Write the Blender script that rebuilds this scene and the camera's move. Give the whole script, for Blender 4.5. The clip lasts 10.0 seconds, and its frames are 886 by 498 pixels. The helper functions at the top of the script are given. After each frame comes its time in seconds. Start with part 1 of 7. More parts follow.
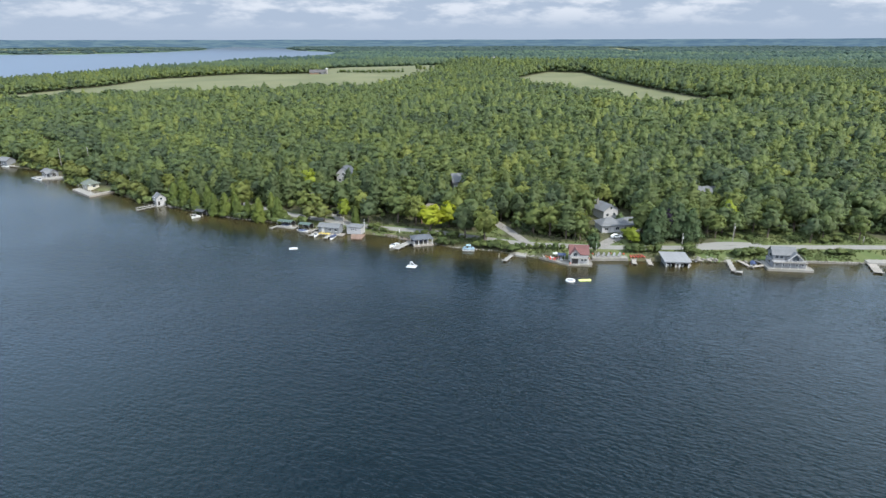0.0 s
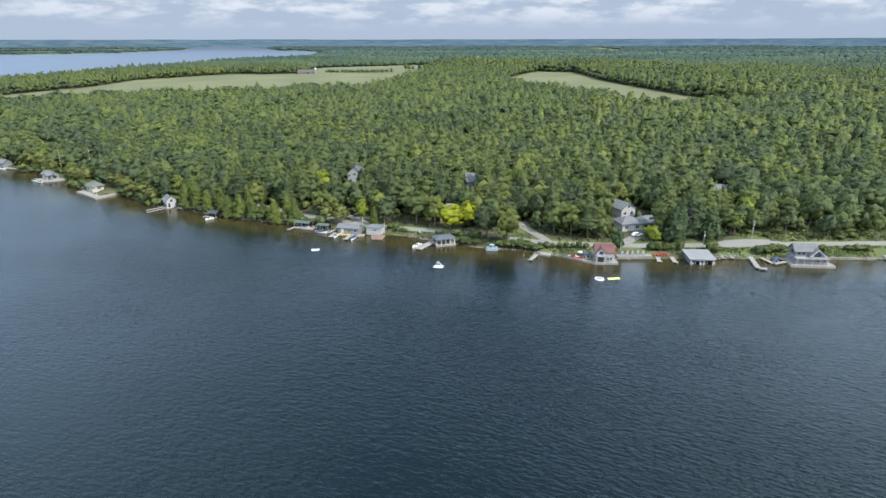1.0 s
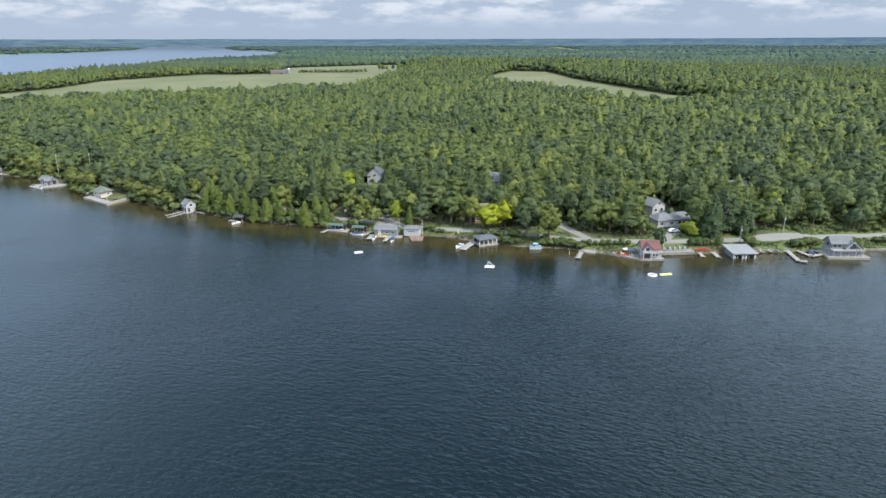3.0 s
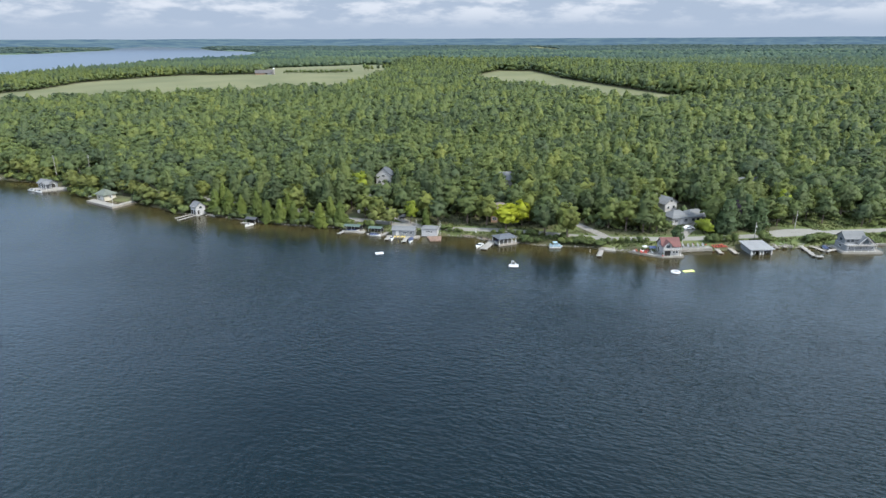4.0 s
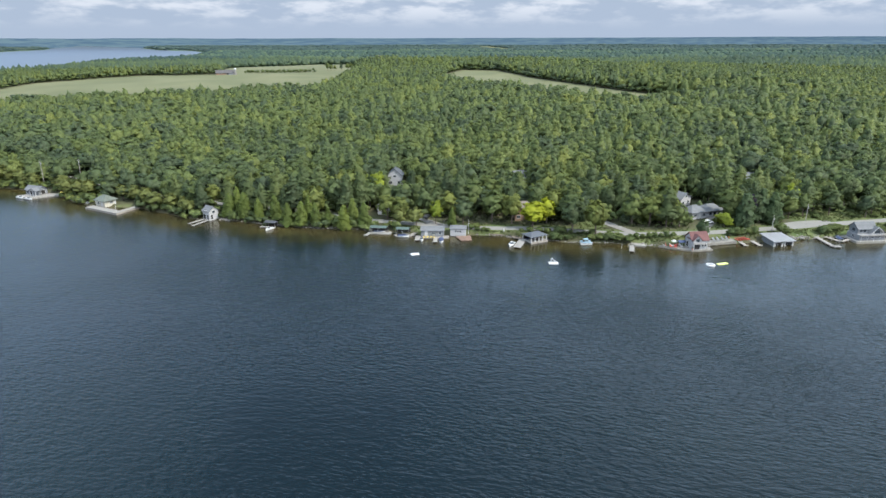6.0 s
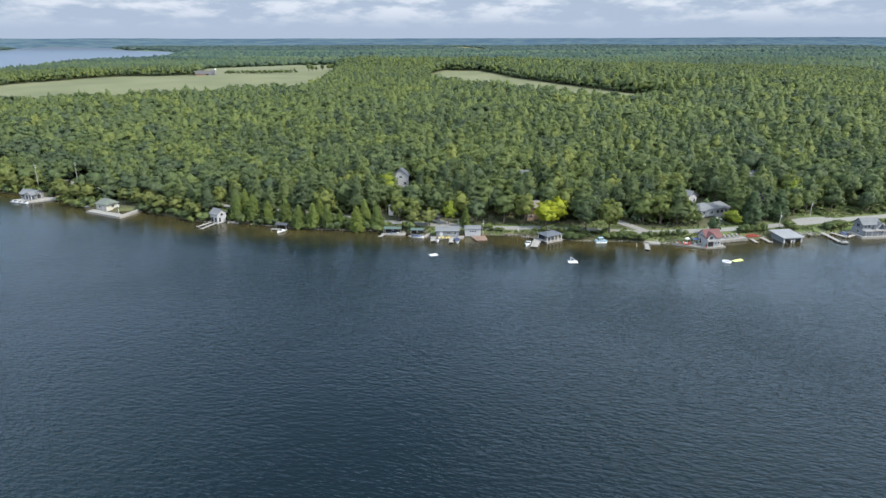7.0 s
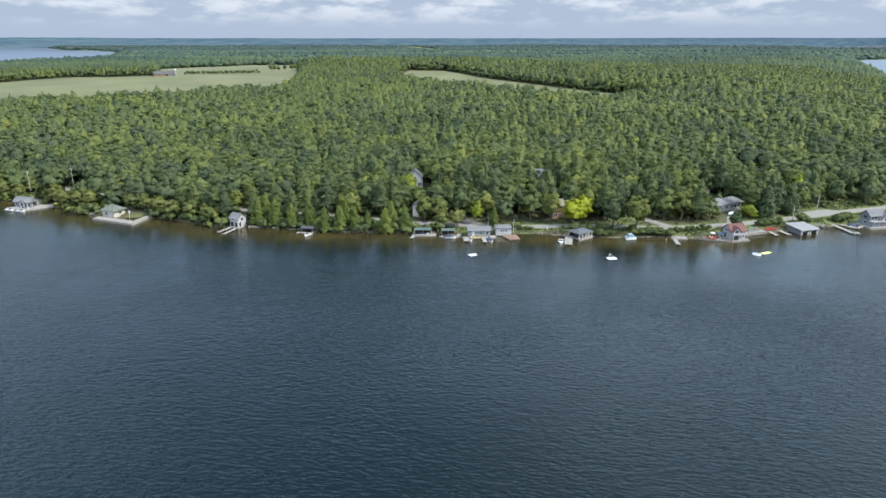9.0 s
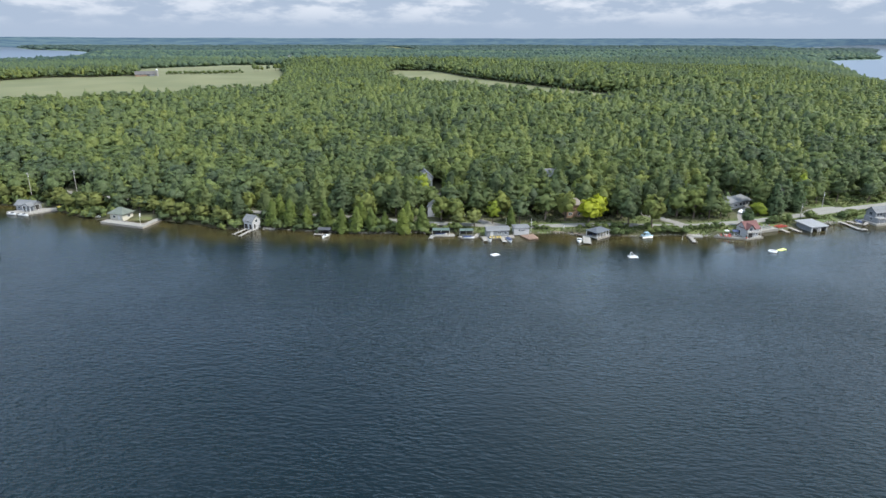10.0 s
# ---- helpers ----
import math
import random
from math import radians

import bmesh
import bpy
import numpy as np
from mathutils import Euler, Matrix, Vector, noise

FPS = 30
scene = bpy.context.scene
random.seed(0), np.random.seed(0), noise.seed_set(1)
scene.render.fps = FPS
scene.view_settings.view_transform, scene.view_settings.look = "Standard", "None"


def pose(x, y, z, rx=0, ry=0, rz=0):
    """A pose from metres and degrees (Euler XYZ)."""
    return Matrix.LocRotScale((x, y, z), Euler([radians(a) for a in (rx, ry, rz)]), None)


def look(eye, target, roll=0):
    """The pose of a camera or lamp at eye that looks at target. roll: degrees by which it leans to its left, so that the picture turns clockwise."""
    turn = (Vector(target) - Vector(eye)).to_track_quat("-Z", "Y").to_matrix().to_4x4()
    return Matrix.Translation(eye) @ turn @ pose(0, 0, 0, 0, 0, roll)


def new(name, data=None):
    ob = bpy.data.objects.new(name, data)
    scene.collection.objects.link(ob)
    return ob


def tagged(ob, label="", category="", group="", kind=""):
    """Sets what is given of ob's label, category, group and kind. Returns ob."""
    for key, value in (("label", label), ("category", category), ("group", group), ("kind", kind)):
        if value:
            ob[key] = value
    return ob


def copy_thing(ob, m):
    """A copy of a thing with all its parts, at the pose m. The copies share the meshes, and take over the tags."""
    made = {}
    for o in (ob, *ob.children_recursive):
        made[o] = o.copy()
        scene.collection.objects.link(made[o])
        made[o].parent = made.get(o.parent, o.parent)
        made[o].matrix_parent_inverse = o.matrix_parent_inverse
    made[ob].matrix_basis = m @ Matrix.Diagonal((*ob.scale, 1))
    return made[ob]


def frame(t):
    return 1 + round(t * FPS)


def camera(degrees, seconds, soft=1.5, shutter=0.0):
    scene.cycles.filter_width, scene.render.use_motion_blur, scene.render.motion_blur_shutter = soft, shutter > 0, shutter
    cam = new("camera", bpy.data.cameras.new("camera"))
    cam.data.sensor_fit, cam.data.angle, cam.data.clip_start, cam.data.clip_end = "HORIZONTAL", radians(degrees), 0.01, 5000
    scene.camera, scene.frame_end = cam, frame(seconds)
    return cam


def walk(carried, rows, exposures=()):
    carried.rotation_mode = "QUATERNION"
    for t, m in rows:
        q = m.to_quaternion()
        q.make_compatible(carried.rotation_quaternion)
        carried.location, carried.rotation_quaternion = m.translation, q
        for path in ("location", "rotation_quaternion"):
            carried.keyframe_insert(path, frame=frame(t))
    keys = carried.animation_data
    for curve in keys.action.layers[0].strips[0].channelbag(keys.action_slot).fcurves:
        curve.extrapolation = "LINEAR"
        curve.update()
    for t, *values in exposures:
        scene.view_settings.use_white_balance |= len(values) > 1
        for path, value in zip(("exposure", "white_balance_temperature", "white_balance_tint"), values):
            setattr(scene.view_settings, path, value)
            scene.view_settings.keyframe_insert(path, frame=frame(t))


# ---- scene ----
cam = camera(70.8, 10.0)
PATH = [
    (0, (0.721, -0.466, 78.608), (0.731, 1.432, 77.979), -0.1),
    (0.5, (-7.518, -0.124, 78.587), (-7.48, 1.774, 77.957), -0.1),
    (1, (-15.766, 0.385, 78.558), (-15.698, 2.282, 77.928), -0.1),
    (1.5, (-24.012, 1.036, 78.55), (-23.912, 2.932, 77.919), -0.1),
    (2, (-32.231, 1.751, 78.55), (-32.099, 3.645, 77.92), -0.1),
    (2.5, (-40.447, 2.564, 78.563), (-40.284, 4.455, 77.933), -0.1),
    (4, (-64.955, 5.507, 78.678), (-64.696, 7.387, 78.046), -0.2),
    (4.5, (-73.01, 6.671, 78.699), (-72.712, 8.545, 78.068), -0.2),
    (5, (-81.041, 8.078, 78.714), (-80.705, 9.945, 78.083), -0.1),
    (5.5, (-89.086, 9.778, 78.72), (-88.712, 11.638, 78.087), -0.1),
    (7, (-113.314, 15.831, 78.74), (-112.826, 17.665, 78.107), -0.1),
    (7.5, (-121.359, 18.066, 78.754), (-120.832, 19.889, 78.121), -0.0),
    (8, (-129.412, 20.519, 78.773), (-128.848, 22.33, 78.14), -0.0),
    (8.5, (-137.494, 23.255, 78.782), (-136.893, 25.054, 78.148), -0.0),
    (9, (-145.553, 26.236, 78.789), (-144.917, 28.023, 78.156), 0.0),
    (9.5, (-153.658, 29.369, 78.802), (-152.988, 31.144, 78.169), 0.0),
    (10, (-161.811, 32.523, 78.819), (-161.107, 34.285, 78.186), 0.1),
]
walk(cam, [(t, look(eye, target, roll)) for t, eye, target, roll in PATH])
scene.view_settings.exposure = 1.12

# ---- light: sun from the right of the shore, a hazy summer sky with low cloud banks ----
SUN_AZ, SUN_EL = 130.0, 48.0
HIGH_FILL_CLOUD = (6.2, 7.4, 8.6)
world = bpy.data.worlds.new("sky")
scene.world = world
world.use_nodes = True
wn, wl = world.node_tree.nodes, world.node_tree.links
wn.clear()
sky = wn.new("ShaderNodeTexSky")
sky.sky_type, sky.sun_disc = "NISHITA", False
sky.sun_elevation, sky.sun_rotation = radians(SUN_EL), radians(SUN_AZ)
sky.altitude, sky.air_density, sky.dust_density, sky.ozone_density = 300, 1.0, 0.8, 4.0
wcoord = wn.new("ShaderNodeTexCoord")
wsep = wn.new("ShaderNodeSeparateXYZ")
wl.new(wcoord.outputs["Generated"], wsep.inputs["Vector"])


def sky_ramp(low, high, a=0.0, b=1.0):
    r = wn.new("ShaderNodeMapRange")
    r.interpolation_type = "SMOOTHSTEP"
    r.inputs["From Min"].default_value, r.inputs["From Max"].default_value = low, high
    r.inputs["To Min"].default_value, r.inputs["To Max"].default_value = a, b
    return r


def sky_noise(scale, detail, low, high, amount):
    mp = wn.new("ShaderNodeMapping")
    mp.inputs["Scale"].default_value = scale
    wl.new(wcoord.outputs["Generated"], mp.inputs["Vector"])
    nz = wn.new("ShaderNodeTexNoise")
    nz.inputs["Scale"].default_value, nz.inputs["Detail"].default_value, nz.inputs["Roughness"].default_value = 1.0, detail, 0.58
    wl.new(mp.outputs["Vector"], nz.inputs["Vector"])
    r = sky_ramp(low, high, 0.0, amount)
    wl.new(nz.outputs["Fac"], r.inputs["Value"])
    return r.outputs["Result"]


def sky_times(a, b):
    m = wn.new("ShaderNodeMath")
    m.operation = "MULTIPLY"
    wl.new(a, m.inputs[0])
    wl.new(b, m.inputs[1])
    return m.outputs[0]


def sky_mix(base, color, fac):
    m = wn.new("ShaderNodeMix")
    m.data_type = "RGBA"
    m.inputs["B"].default_value = (*color, 1)
    wl.new(base, m.inputs["A"])
    wl.new(fac, m.inputs["Factor"])
    return m.outputs["Result"]


# horizon haze, low cumulus banks; overhead and round the sun, unseen cloud as fill
haze = sky_ramp(0.05, 0.36, 1.0, 0.0)
wl.new(wsep.outputs["Z"], haze.inputs["Value"])
high_up = sky_ramp(0.72, 0.92)
wl.new(wsep.outputs["Z"], high_up.inputs["Value"])
mid_sky = sky_ramp(0.13, 0.27)
wl.new(wsep.outputs["Z"], mid_sky.inputs["Value"])
mid_top = sky_ramp(0.30, 0.47, 1.0, 0.0)
wl.new(wsep.outputs["Z"], mid_top.inputs["Value"])
low_bank = sky_ramp(0.012, 0.05)
wl.new(wsep.outputs["Z"], low_bank.inputs["Value"])
col = sky_mix(sky.outputs["Color"], (2.02, 2.47, 3.18), haze.outputs["Result"])
# overhead cloud is out of view, added to lift the shadows
col = sky_mix(col, HIGH_FILL_CLOUD, sky_times(sky_noise((2.2, 2.2, 3.0), 5, 0.30, 0.58, 0.95), high_up.outputs["Result"]))
gap = wn.new("ShaderNodeMath")
gap.operation, gap.inputs[1].default_value = "ADD", 0.12
wl.new(wsep.outputs["X"], gap.inputs[0])
aside = wn.new("ShaderNodeMath")
aside.operation = "ABSOLUTE"
wl.new(gap.outputs[0], aside.inputs[0])
clearing = sky_ramp(0.08, 0.50, 0.55, 1.0)
wl.new(aside.outputs[0], clearing.inputs["Value"])
cover = sky_times(sky_noise((1.7, 1.7, 5.0), 5, 0.24, 0.54, 0.95), clearing.outputs["Result"])
west = sky_ramp(-0.45, -0.05, 0.42, 1.0)
wl.new(wsep.outputs["X"], west.inputs["Value"])
west_high = sky_ramp(0.16, 0.36)
wl.new(wsep.outputs["Z"], west_high.inputs["Value"])
thin = wn.new("ShaderNodeMath")
thin.operation = "MAXIMUM"
wl.new(west.outputs["Result"], thin.inputs[0])
wl.new(west_high.outputs["Result"], thin.inputs[1])
cover = sky_times(cover, thin.outputs[0])
sunward = sky_ramp(0.10, 0.62)
wl.new(wsep.outputs["X"], sunward.inputs["Value"])
sun_top = sky_ramp(0.62, 0.85, 1.0, 0.0)
wl.new(wsep.outputs["Z"], sun_top.inputs["Value"])
col = sky_mix(col, (7.2, 8.8, 10.2), sky_times(sky_times(sky_noise((2.0, 2.0, 4.0), 5, 0.25, 0.55, 0.9), sunward.outputs["Result"]), sky_times(mid_sky.outputs["Result"], sun_top.outputs["Result"])))
col = sky_mix(col, (7.5, 11.2, 16.0), sky_times(sky_times(cover, mid_sky.outputs["Result"]), mid_top.outputs["Result"]))
col = sky_mix(col, (3.8, 4.05, 4.5), sky_times(sky_noise((13.0, 13.0, 46.0), 7, 0.42, 0.64, 0.80), low_bank.outputs["Result"]))
# high western cloud, unseen, added to brighten the water's reflection
western = sky_ramp(-0.42, -0.10, 0.8, 0.0)
wl.new(wsep.outputs["X"], western.inputs["Value"])
west_fill = sky_ramp(0.36, 0.50)
wl.new(wsep.outputs["Z"], west_fill.inputs["Value"])
col = sky_mix(col, (7.4, 10.4, 13.8), sky_times(sky_times(sky_noise((2.3, 2.3, 3.5), 4, 0.25, 0.55, 0.9), western.outputs["Result"]), west_fill.outputs["Result"]))
# bright cover behind the camera, unseen, added as fill on facing sides
rear_fill = sky_ramp(-0.45, 0.05, 1.0, 0.0)
wl.new(wsep.outputs["Y"], rear_fill.inputs["Value"])
above = sky_ramp(0.06, 0.30)
wl.new(wsep.outputs["Z"], above.inputs["Value"])
col = sky_mix(col, (11.5, 13.0, 15.0), sky_times(sky_times(sky_noise((1.6, 1.6, 2.6), 5, 0.20, 0.55, 0.95), rear_fill.outputs["Result"]), above.outputs["Result"]))
wbg = wn.new("ShaderNodeBackground")
wbg.inputs["Strength"].default_value = 0.10
wl.new(col, wbg.inputs["Color"])
wout = wn.new("ShaderNodeOutputWorld")
wl.new(wbg.outputs["Background"], wout.inputs["Surface"])

sun_data = bpy.data.lights.new("sun", "SUN")
sun_data.energy, sun_data.angle, sun_data.color = 3.2, radians(0.6), (1.0, 0.95, 0.84)
sun = new("sun", sun_data)
SUN_DIR = Vector((math.sin(radians(SUN_AZ)) * math.cos(radians(SUN_EL)), math.cos(radians(SUN_AZ)) * math.cos(radians(SUN_EL)), math.sin(radians(SUN_EL))))
sun.matrix_world = look(SUN_DIR * 300, (0, 0, 0))


# ---- materials ----
def material(name, color, rough=0.7, metal=0.0, vary=0.12, scale=1.0, bump=0.0, bump_scale=None, spec=0.4, stretch=(1, 1, 1), stain=0.0):
    """A surface with two scales of mottling, optional stain and relief."""
    m = bpy.data.materials.new(name)
    m.use_nodes = True
    n, l = m.node_tree.nodes, m.node_tree.links
    b = n["Principled BSDF"]
    b.inputs["Roughness"].default_value, b.inputs["Metallic"].default_value = rough, metal
    b.inputs["Specular IOR Level"].default_value = spec
    co = n.new("ShaderNodeTexCoord")
    mp = n.new("ShaderNodeMapping")
    mp.inputs["Scale"].default_value = stretch
    l.new(co.outputs["Object"], mp.inputs["Vector"])
    fine, broad = n.new("ShaderNodeTexNoise"), n.new("ShaderNodeTexNoise")
    fine.inputs["Scale"].default_value, fine.inputs["Detail"].default_value = 3.0 * scale, 6
    broad.inputs["Scale"].default_value, broad.inputs["Detail"].default_value = 0.45 * scale, 3
    l.new(mp.outputs["Vector"], fine.inputs["Vector"])
    l.new(mp.outputs["Vector"], broad.inputs["Vector"])
    add = n.new("ShaderNodeMath")
    add.operation = "ADD"
    l.new(fine.outputs["Fac"], add.inputs[0])
    l.new(broad.outputs["Fac"], add.inputs[1])
    rng = n.new("ShaderNodeMapRange")
    rng.inputs["From Min"].default_value, rng.inputs["From Max"].default_value = 0.6, 1.4
    rng.inputs["To Min"].default_value, rng.inputs["To Max"].default_value = 1 - vary * 1.6, 1 + vary * 1.6
    l.new(add.outputs[0], rng.inputs["Value"])
    mul = n.new("ShaderNodeMix")
    mul.data_type, mul.blend_type = "RGBA", "MULTIPLY"
    mul.inputs["Factor"].default_value = 1.0
    mul.inputs["A"].default_value = (*color, 1)
    l.new(rng.outputs["Result"], mul.inputs["B"])
    last = mul.outputs["Result"]
    if stain:
        sm = n.new("ShaderNodeMix")
        sm.data_type = "RGBA"
        sm.inputs["B"].default_value = (color[0] * 0.45 + 0.02, color[1] * 0.42 + 0.02, color[2] * 0.36 + 0.015, 1)
        sr = n.new("ShaderNodeMapRange")
        sr.inputs["From Min"].default_value, sr.inputs["From Max"].default_value = 0.52, 0.72
        sr.inputs["To Max"].default_value = stain
        l.new(broad.outputs["Fac"], sr.inputs["Value"])
        l.new(sr.outputs["Result"], sm.inputs["Factor"])
        l.new(last, sm.inputs["A"])
        last = sm.outputs["Result"]
    l.new(last, b.inputs["Base Color"])
    if bump:
        bp = n.new("ShaderNodeBump")
        bp.inputs["Strength"].default_value, bp.inputs["Distance"].default_value = bump, 0.1
        if bump_scale:
            bn = n.new("ShaderNodeTexNoise")
            bn.inputs["Scale"].default_value, bn.inputs["Detail"].default_value = bump_scale, 4
            l.new(mp.outputs["Vector"], bn.inputs["Vector"])
            l.new(bn.outputs["Fac"], bp.inputs["Height"])
        else:
            l.new(fine.outputs["Fac"], bp.inputs["Height"])
        l.new(bp.outputs["Normal"], b.inputs["Normal"])
    return m


def striped(name, color, pitch, axis=0, depth=0.35, rough=0.7, vary=0.15):
    """Boards, siding or shingle courses: joints at a real pitch, on top of mottling."""
    m = material(name, color, rough, vary=vary, scale=1.5)
    n, l = m.node_tree.nodes, m.node_tree.links
    b = n["Principled BSDF"]
    co = n.new("ShaderNodeTexCoord")
    sp = n.new("ShaderNodeSeparateXYZ")
    l.new(co.outputs["Object"], sp.inputs["Vector"])
    sc = n.new("ShaderNodeMath")
    sc.operation, sc.inputs[1].default_value = "MULTIPLY", 1.0 / pitch
    l.new(sp.outputs[axis], sc.inputs[0])
    fl = n.new("ShaderNodeMath")
    fl.operation = "FLOOR"
    l.new(sc.outputs[0], fl.inputs[0])
    wn_ = n.new("ShaderNodeTexWhiteNoise")
    wn_.noise_dimensions = "1D"
    l.new(fl.outputs[0], wn_.inputs["W"])
    fr = n.new("ShaderNodeMath")
    fr.operation = "FRACT"
    l.new(sc.outputs[0], fr.inputs[0])
    gap = n.new("ShaderNodeMath")
    gap.operation, gap.inputs[1].default_value = "GREATER_THAN", 0.1
    l.new(fr.outputs[0], gap.inputs[0])
    mr = n.new("ShaderNodeMapRange")
    mr.inputs["To Min"].default_value, mr.inputs["To Max"].default_value = 1 - vary, 1 + vary
    l.new(wn_.outputs["Value"], mr.inputs["Value"])
    mg = n.new("ShaderNodeMapRange")
    mg.inputs["To Min"].default_value = 1 - depth
    l.new(gap.outputs[0], mg.inputs["Value"])
    mm = n.new("ShaderNodeMath")
    mm.operation = "MULTIPLY"
    l.new(mr.outputs["Result"], mm.inputs[0])
    l.new(mg.outputs["Result"], mm.inputs[1])
    old = b.inputs["Base Color"].links[0].from_socket
    mul = n.new("ShaderNodeMix")
    mul.data_type, mul.blend_type = "RGBA", "MULTIPLY"
    mul.inputs["Factor"].default_value = 1.0
    l.new(old, mul.inputs["A"])
    l.new(mm.outputs[0], mul.inputs["B"])
    l.new(mul.outputs["Result"], b.inputs["Base Color"])
    return m


def foliage(name, tones, source="object", glow=0.48, attr="tint"):
    """Leaves: tone from dark to light by tree, with clump and patch variation, some light let through."""
    m = bpy.data.materials.new(name)
    m.use_nodes = True
    n, l = m.node_tree.nodes, m.node_tree.links
    n.clear()
    if source == "object":
        src = n.new("ShaderNodeObjectInfo").outputs["Random"]
    else:
        at = n.new("ShaderNodeAttribute")
        at.attribute_name = attr
        src = at.outputs["Fac"]
    geo = n.new("ShaderNodeNewGeometry")
    isl = n.new("ShaderNodeMath")
    isl.operation, isl.inputs[1].default_value, isl.inputs[2].default_value = "MULTIPLY_ADD", 0.22, -0.11
    l.new(geo.outputs["Random Per Island"], isl.inputs[0])
    tot = n.new("ShaderNodeMath")
    tot.operation = "ADD"
    l.new(src, tot.inputs[0])
    l.new(isl.outputs[0], tot.inputs[1])
    ramp = n.new("ShaderNodeValToRGB")
    els = ramp.color_ramp.elements
    els[0].position, els[0].color = 0.0, (*tones[0], 1)
    els[1].position, els[1].color = 1.0, (*tones[-1], 1)
    for i, c in enumerate(tones[1:-1], 1):
        e = els.new(i / (len(tones) - 1))
        e.color = (*c, 1)
    l.new(tot.outputs[0], ramp.inputs["Fac"])
    co = n.new("ShaderNodeTexCoord")
    nz = n.new("ShaderNodeTexNoise")
    nz.inputs["Scale"].default_value, nz.inputs["Detail"].default_value = 1.1, 5
    l.new(co.outputs["Object"], nz.inputs["Vector"])
    nr = n.new("ShaderNodeMapRange")
    nr.inputs["From Min"].default_value, nr.inputs["From Max"].default_value = 0.3, 0.7
    nr.inputs["To Min"].default_value, nr.inputs["To Max"].default_value = 0.55, 1.4
    l.new(nz.outputs["Fac"], nr.inputs["Value"])
    mul = n.new("ShaderNodeMix")
    mul.data_type, mul.blend_type = "RGBA", "MULTIPLY"
    mul.inputs["Factor"].default_value = 1.0
    l.new(ramp.outputs["Color"], mul.inputs["A"])
    l.new(nr.outputs["Result"], mul.inputs["B"])
    d, tr, mx, out = n.new("ShaderNodeBsdfPrincipled"), n.new("ShaderNodeBsdfTranslucent"), n.new("ShaderNodeMixShader"), n.new("ShaderNodeOutputMaterial")
    d.inputs["Roughness"].default_value, d.inputs["Specular IOR Level"].default_value = 0.6, 0.22
    l.new(mul.outputs["Result"], d.inputs["Base Color"])
    l.new(mul.outputs["Result"], tr.inputs["Color"])
    mx.inputs[0].default_value = glow
    l.new(d.outputs[0], mx.inputs[1])
    l.new(tr.outputs[0], mx.inputs[2])
    l.new(mx.outputs[0], out.inputs["Surface"])
    return m


MIXED_WOOD = [(0.063, 0.091, 0.051), (0.082, 0.115, 0.051), (0.105, 0.141, 0.051), (0.130, 0.165, 0.051), (0.162, 0.189, 0.051)]
M_WOODS = foliage("woodland_leaves", MIXED_WOOD, "attribute")
# leaf tones of the far woods, with the blue of haze painted in
M_FARWOODS = foliage("far_hazed_leaves", [(0.039, 0.072, 0.067), (0.059, 0.101, 0.081), (0.089, 0.137, 0.090), (0.128, 0.172, 0.094)], "attribute")
M_MIDWOODS = foliage("distant_hazed_leaves", [(0.046, 0.076, 0.055), (0.068, 0.104, 0.062), (0.099, 0.138, 0.066), (0.134, 0.171, 0.068)], "attribute")
M_HORIZON_WOODS = foliage("horizon_hazed_leaves", [(0.040, 0.073, 0.076), (0.063, 0.101, 0.093), (0.099, 0.136, 0.106)], "attribute")
M_LEAF = foliage("broad_leaves", MIXED_WOOD)
M_PINE = foliage("pine_needles", [(0.064, 0.094, 0.046), (0.092, 0.126, 0.050), (0.122, 0.154, 0.052)])
M_CEDAR = foliage("cedar_fronds", [(0.088, 0.124, 0.032), (0.124, 0.166, 0.040), (0.162, 0.204, 0.046)])
M_SPRUCE = foliage("spruce_needles", [(0.058, 0.092, 0.046), (0.085, 0.128, 0.058)])
M_YELLOW = foliage("golden_leaves", [(0.20, 0.24, 0.02), (0.27, 0.31, 0.024), (0.34, 0.37, 0.035)])
M_LIMELEAF = foliage("lime_leaves", [(0.17, 0.22, 0.03), (0.22, 0.27, 0.035)])
M_PURPLE = foliage("purple_leaves", [(0.020, 0.018, 0.035), (0.035, 0.026, 0.05)])
M_SHRUB = foliage("shrub_leaves", [(0.078, 0.112, 0.044), (0.108, 0.142, 0.050), (0.14, 0.174, 0.060)])
M_WILLOW = foliage("willow_leaves", [(0.135, 0.160, 0.052), (0.175, 0.198, 0.062)])
M_GRASS = foliage("verge_grass", [(0.050, 0.074, 0.026), (0.078, 0.102, 0.036), (0.112, 0.122, 0.052)], "attribute")
M_BARK = material("bark", (0.10, 0.08, 0.065), 0.9, vary=0.3, bump=0.4)
M_ROAD = material("worn_asphalt", (0.155, 0.155, 0.147), 0.9, vary=0.10, scale=0.6, stain=0.25)
M_GRAVEL = material("gravel_drive", (0.145, 0.14, 0.132), 0.95, vary=0.2, scale=1.5)
M_ROCK = material("granite_boulder", (0.16, 0.153, 0.139), 0.9, vary=0.25, bump=0.5)
M_CONCRETE = material("weathered_concrete", (0.184, 0.18, 0.167), 0.85, vary=0.14, stain=0.35)
M_DECK = striped("grey_deck_boards", (0.209, 0.194, 0.176), 0.3, 0, 0.4)
M_DECK_WHITE = striped("pale_deck_boards", (0.212, 0.204, 0.192), 0.3, 1, 0.3)
M_DECK_RED = striped("terracotta_deck_boards", (0.157, 0.106, 0.083), 0.3, 0, 0.4)
M_WHITE = striped("white_lap_siding", (0.297, 0.301, 0.31), 0.25, 2, 0.18, vary=0.05)
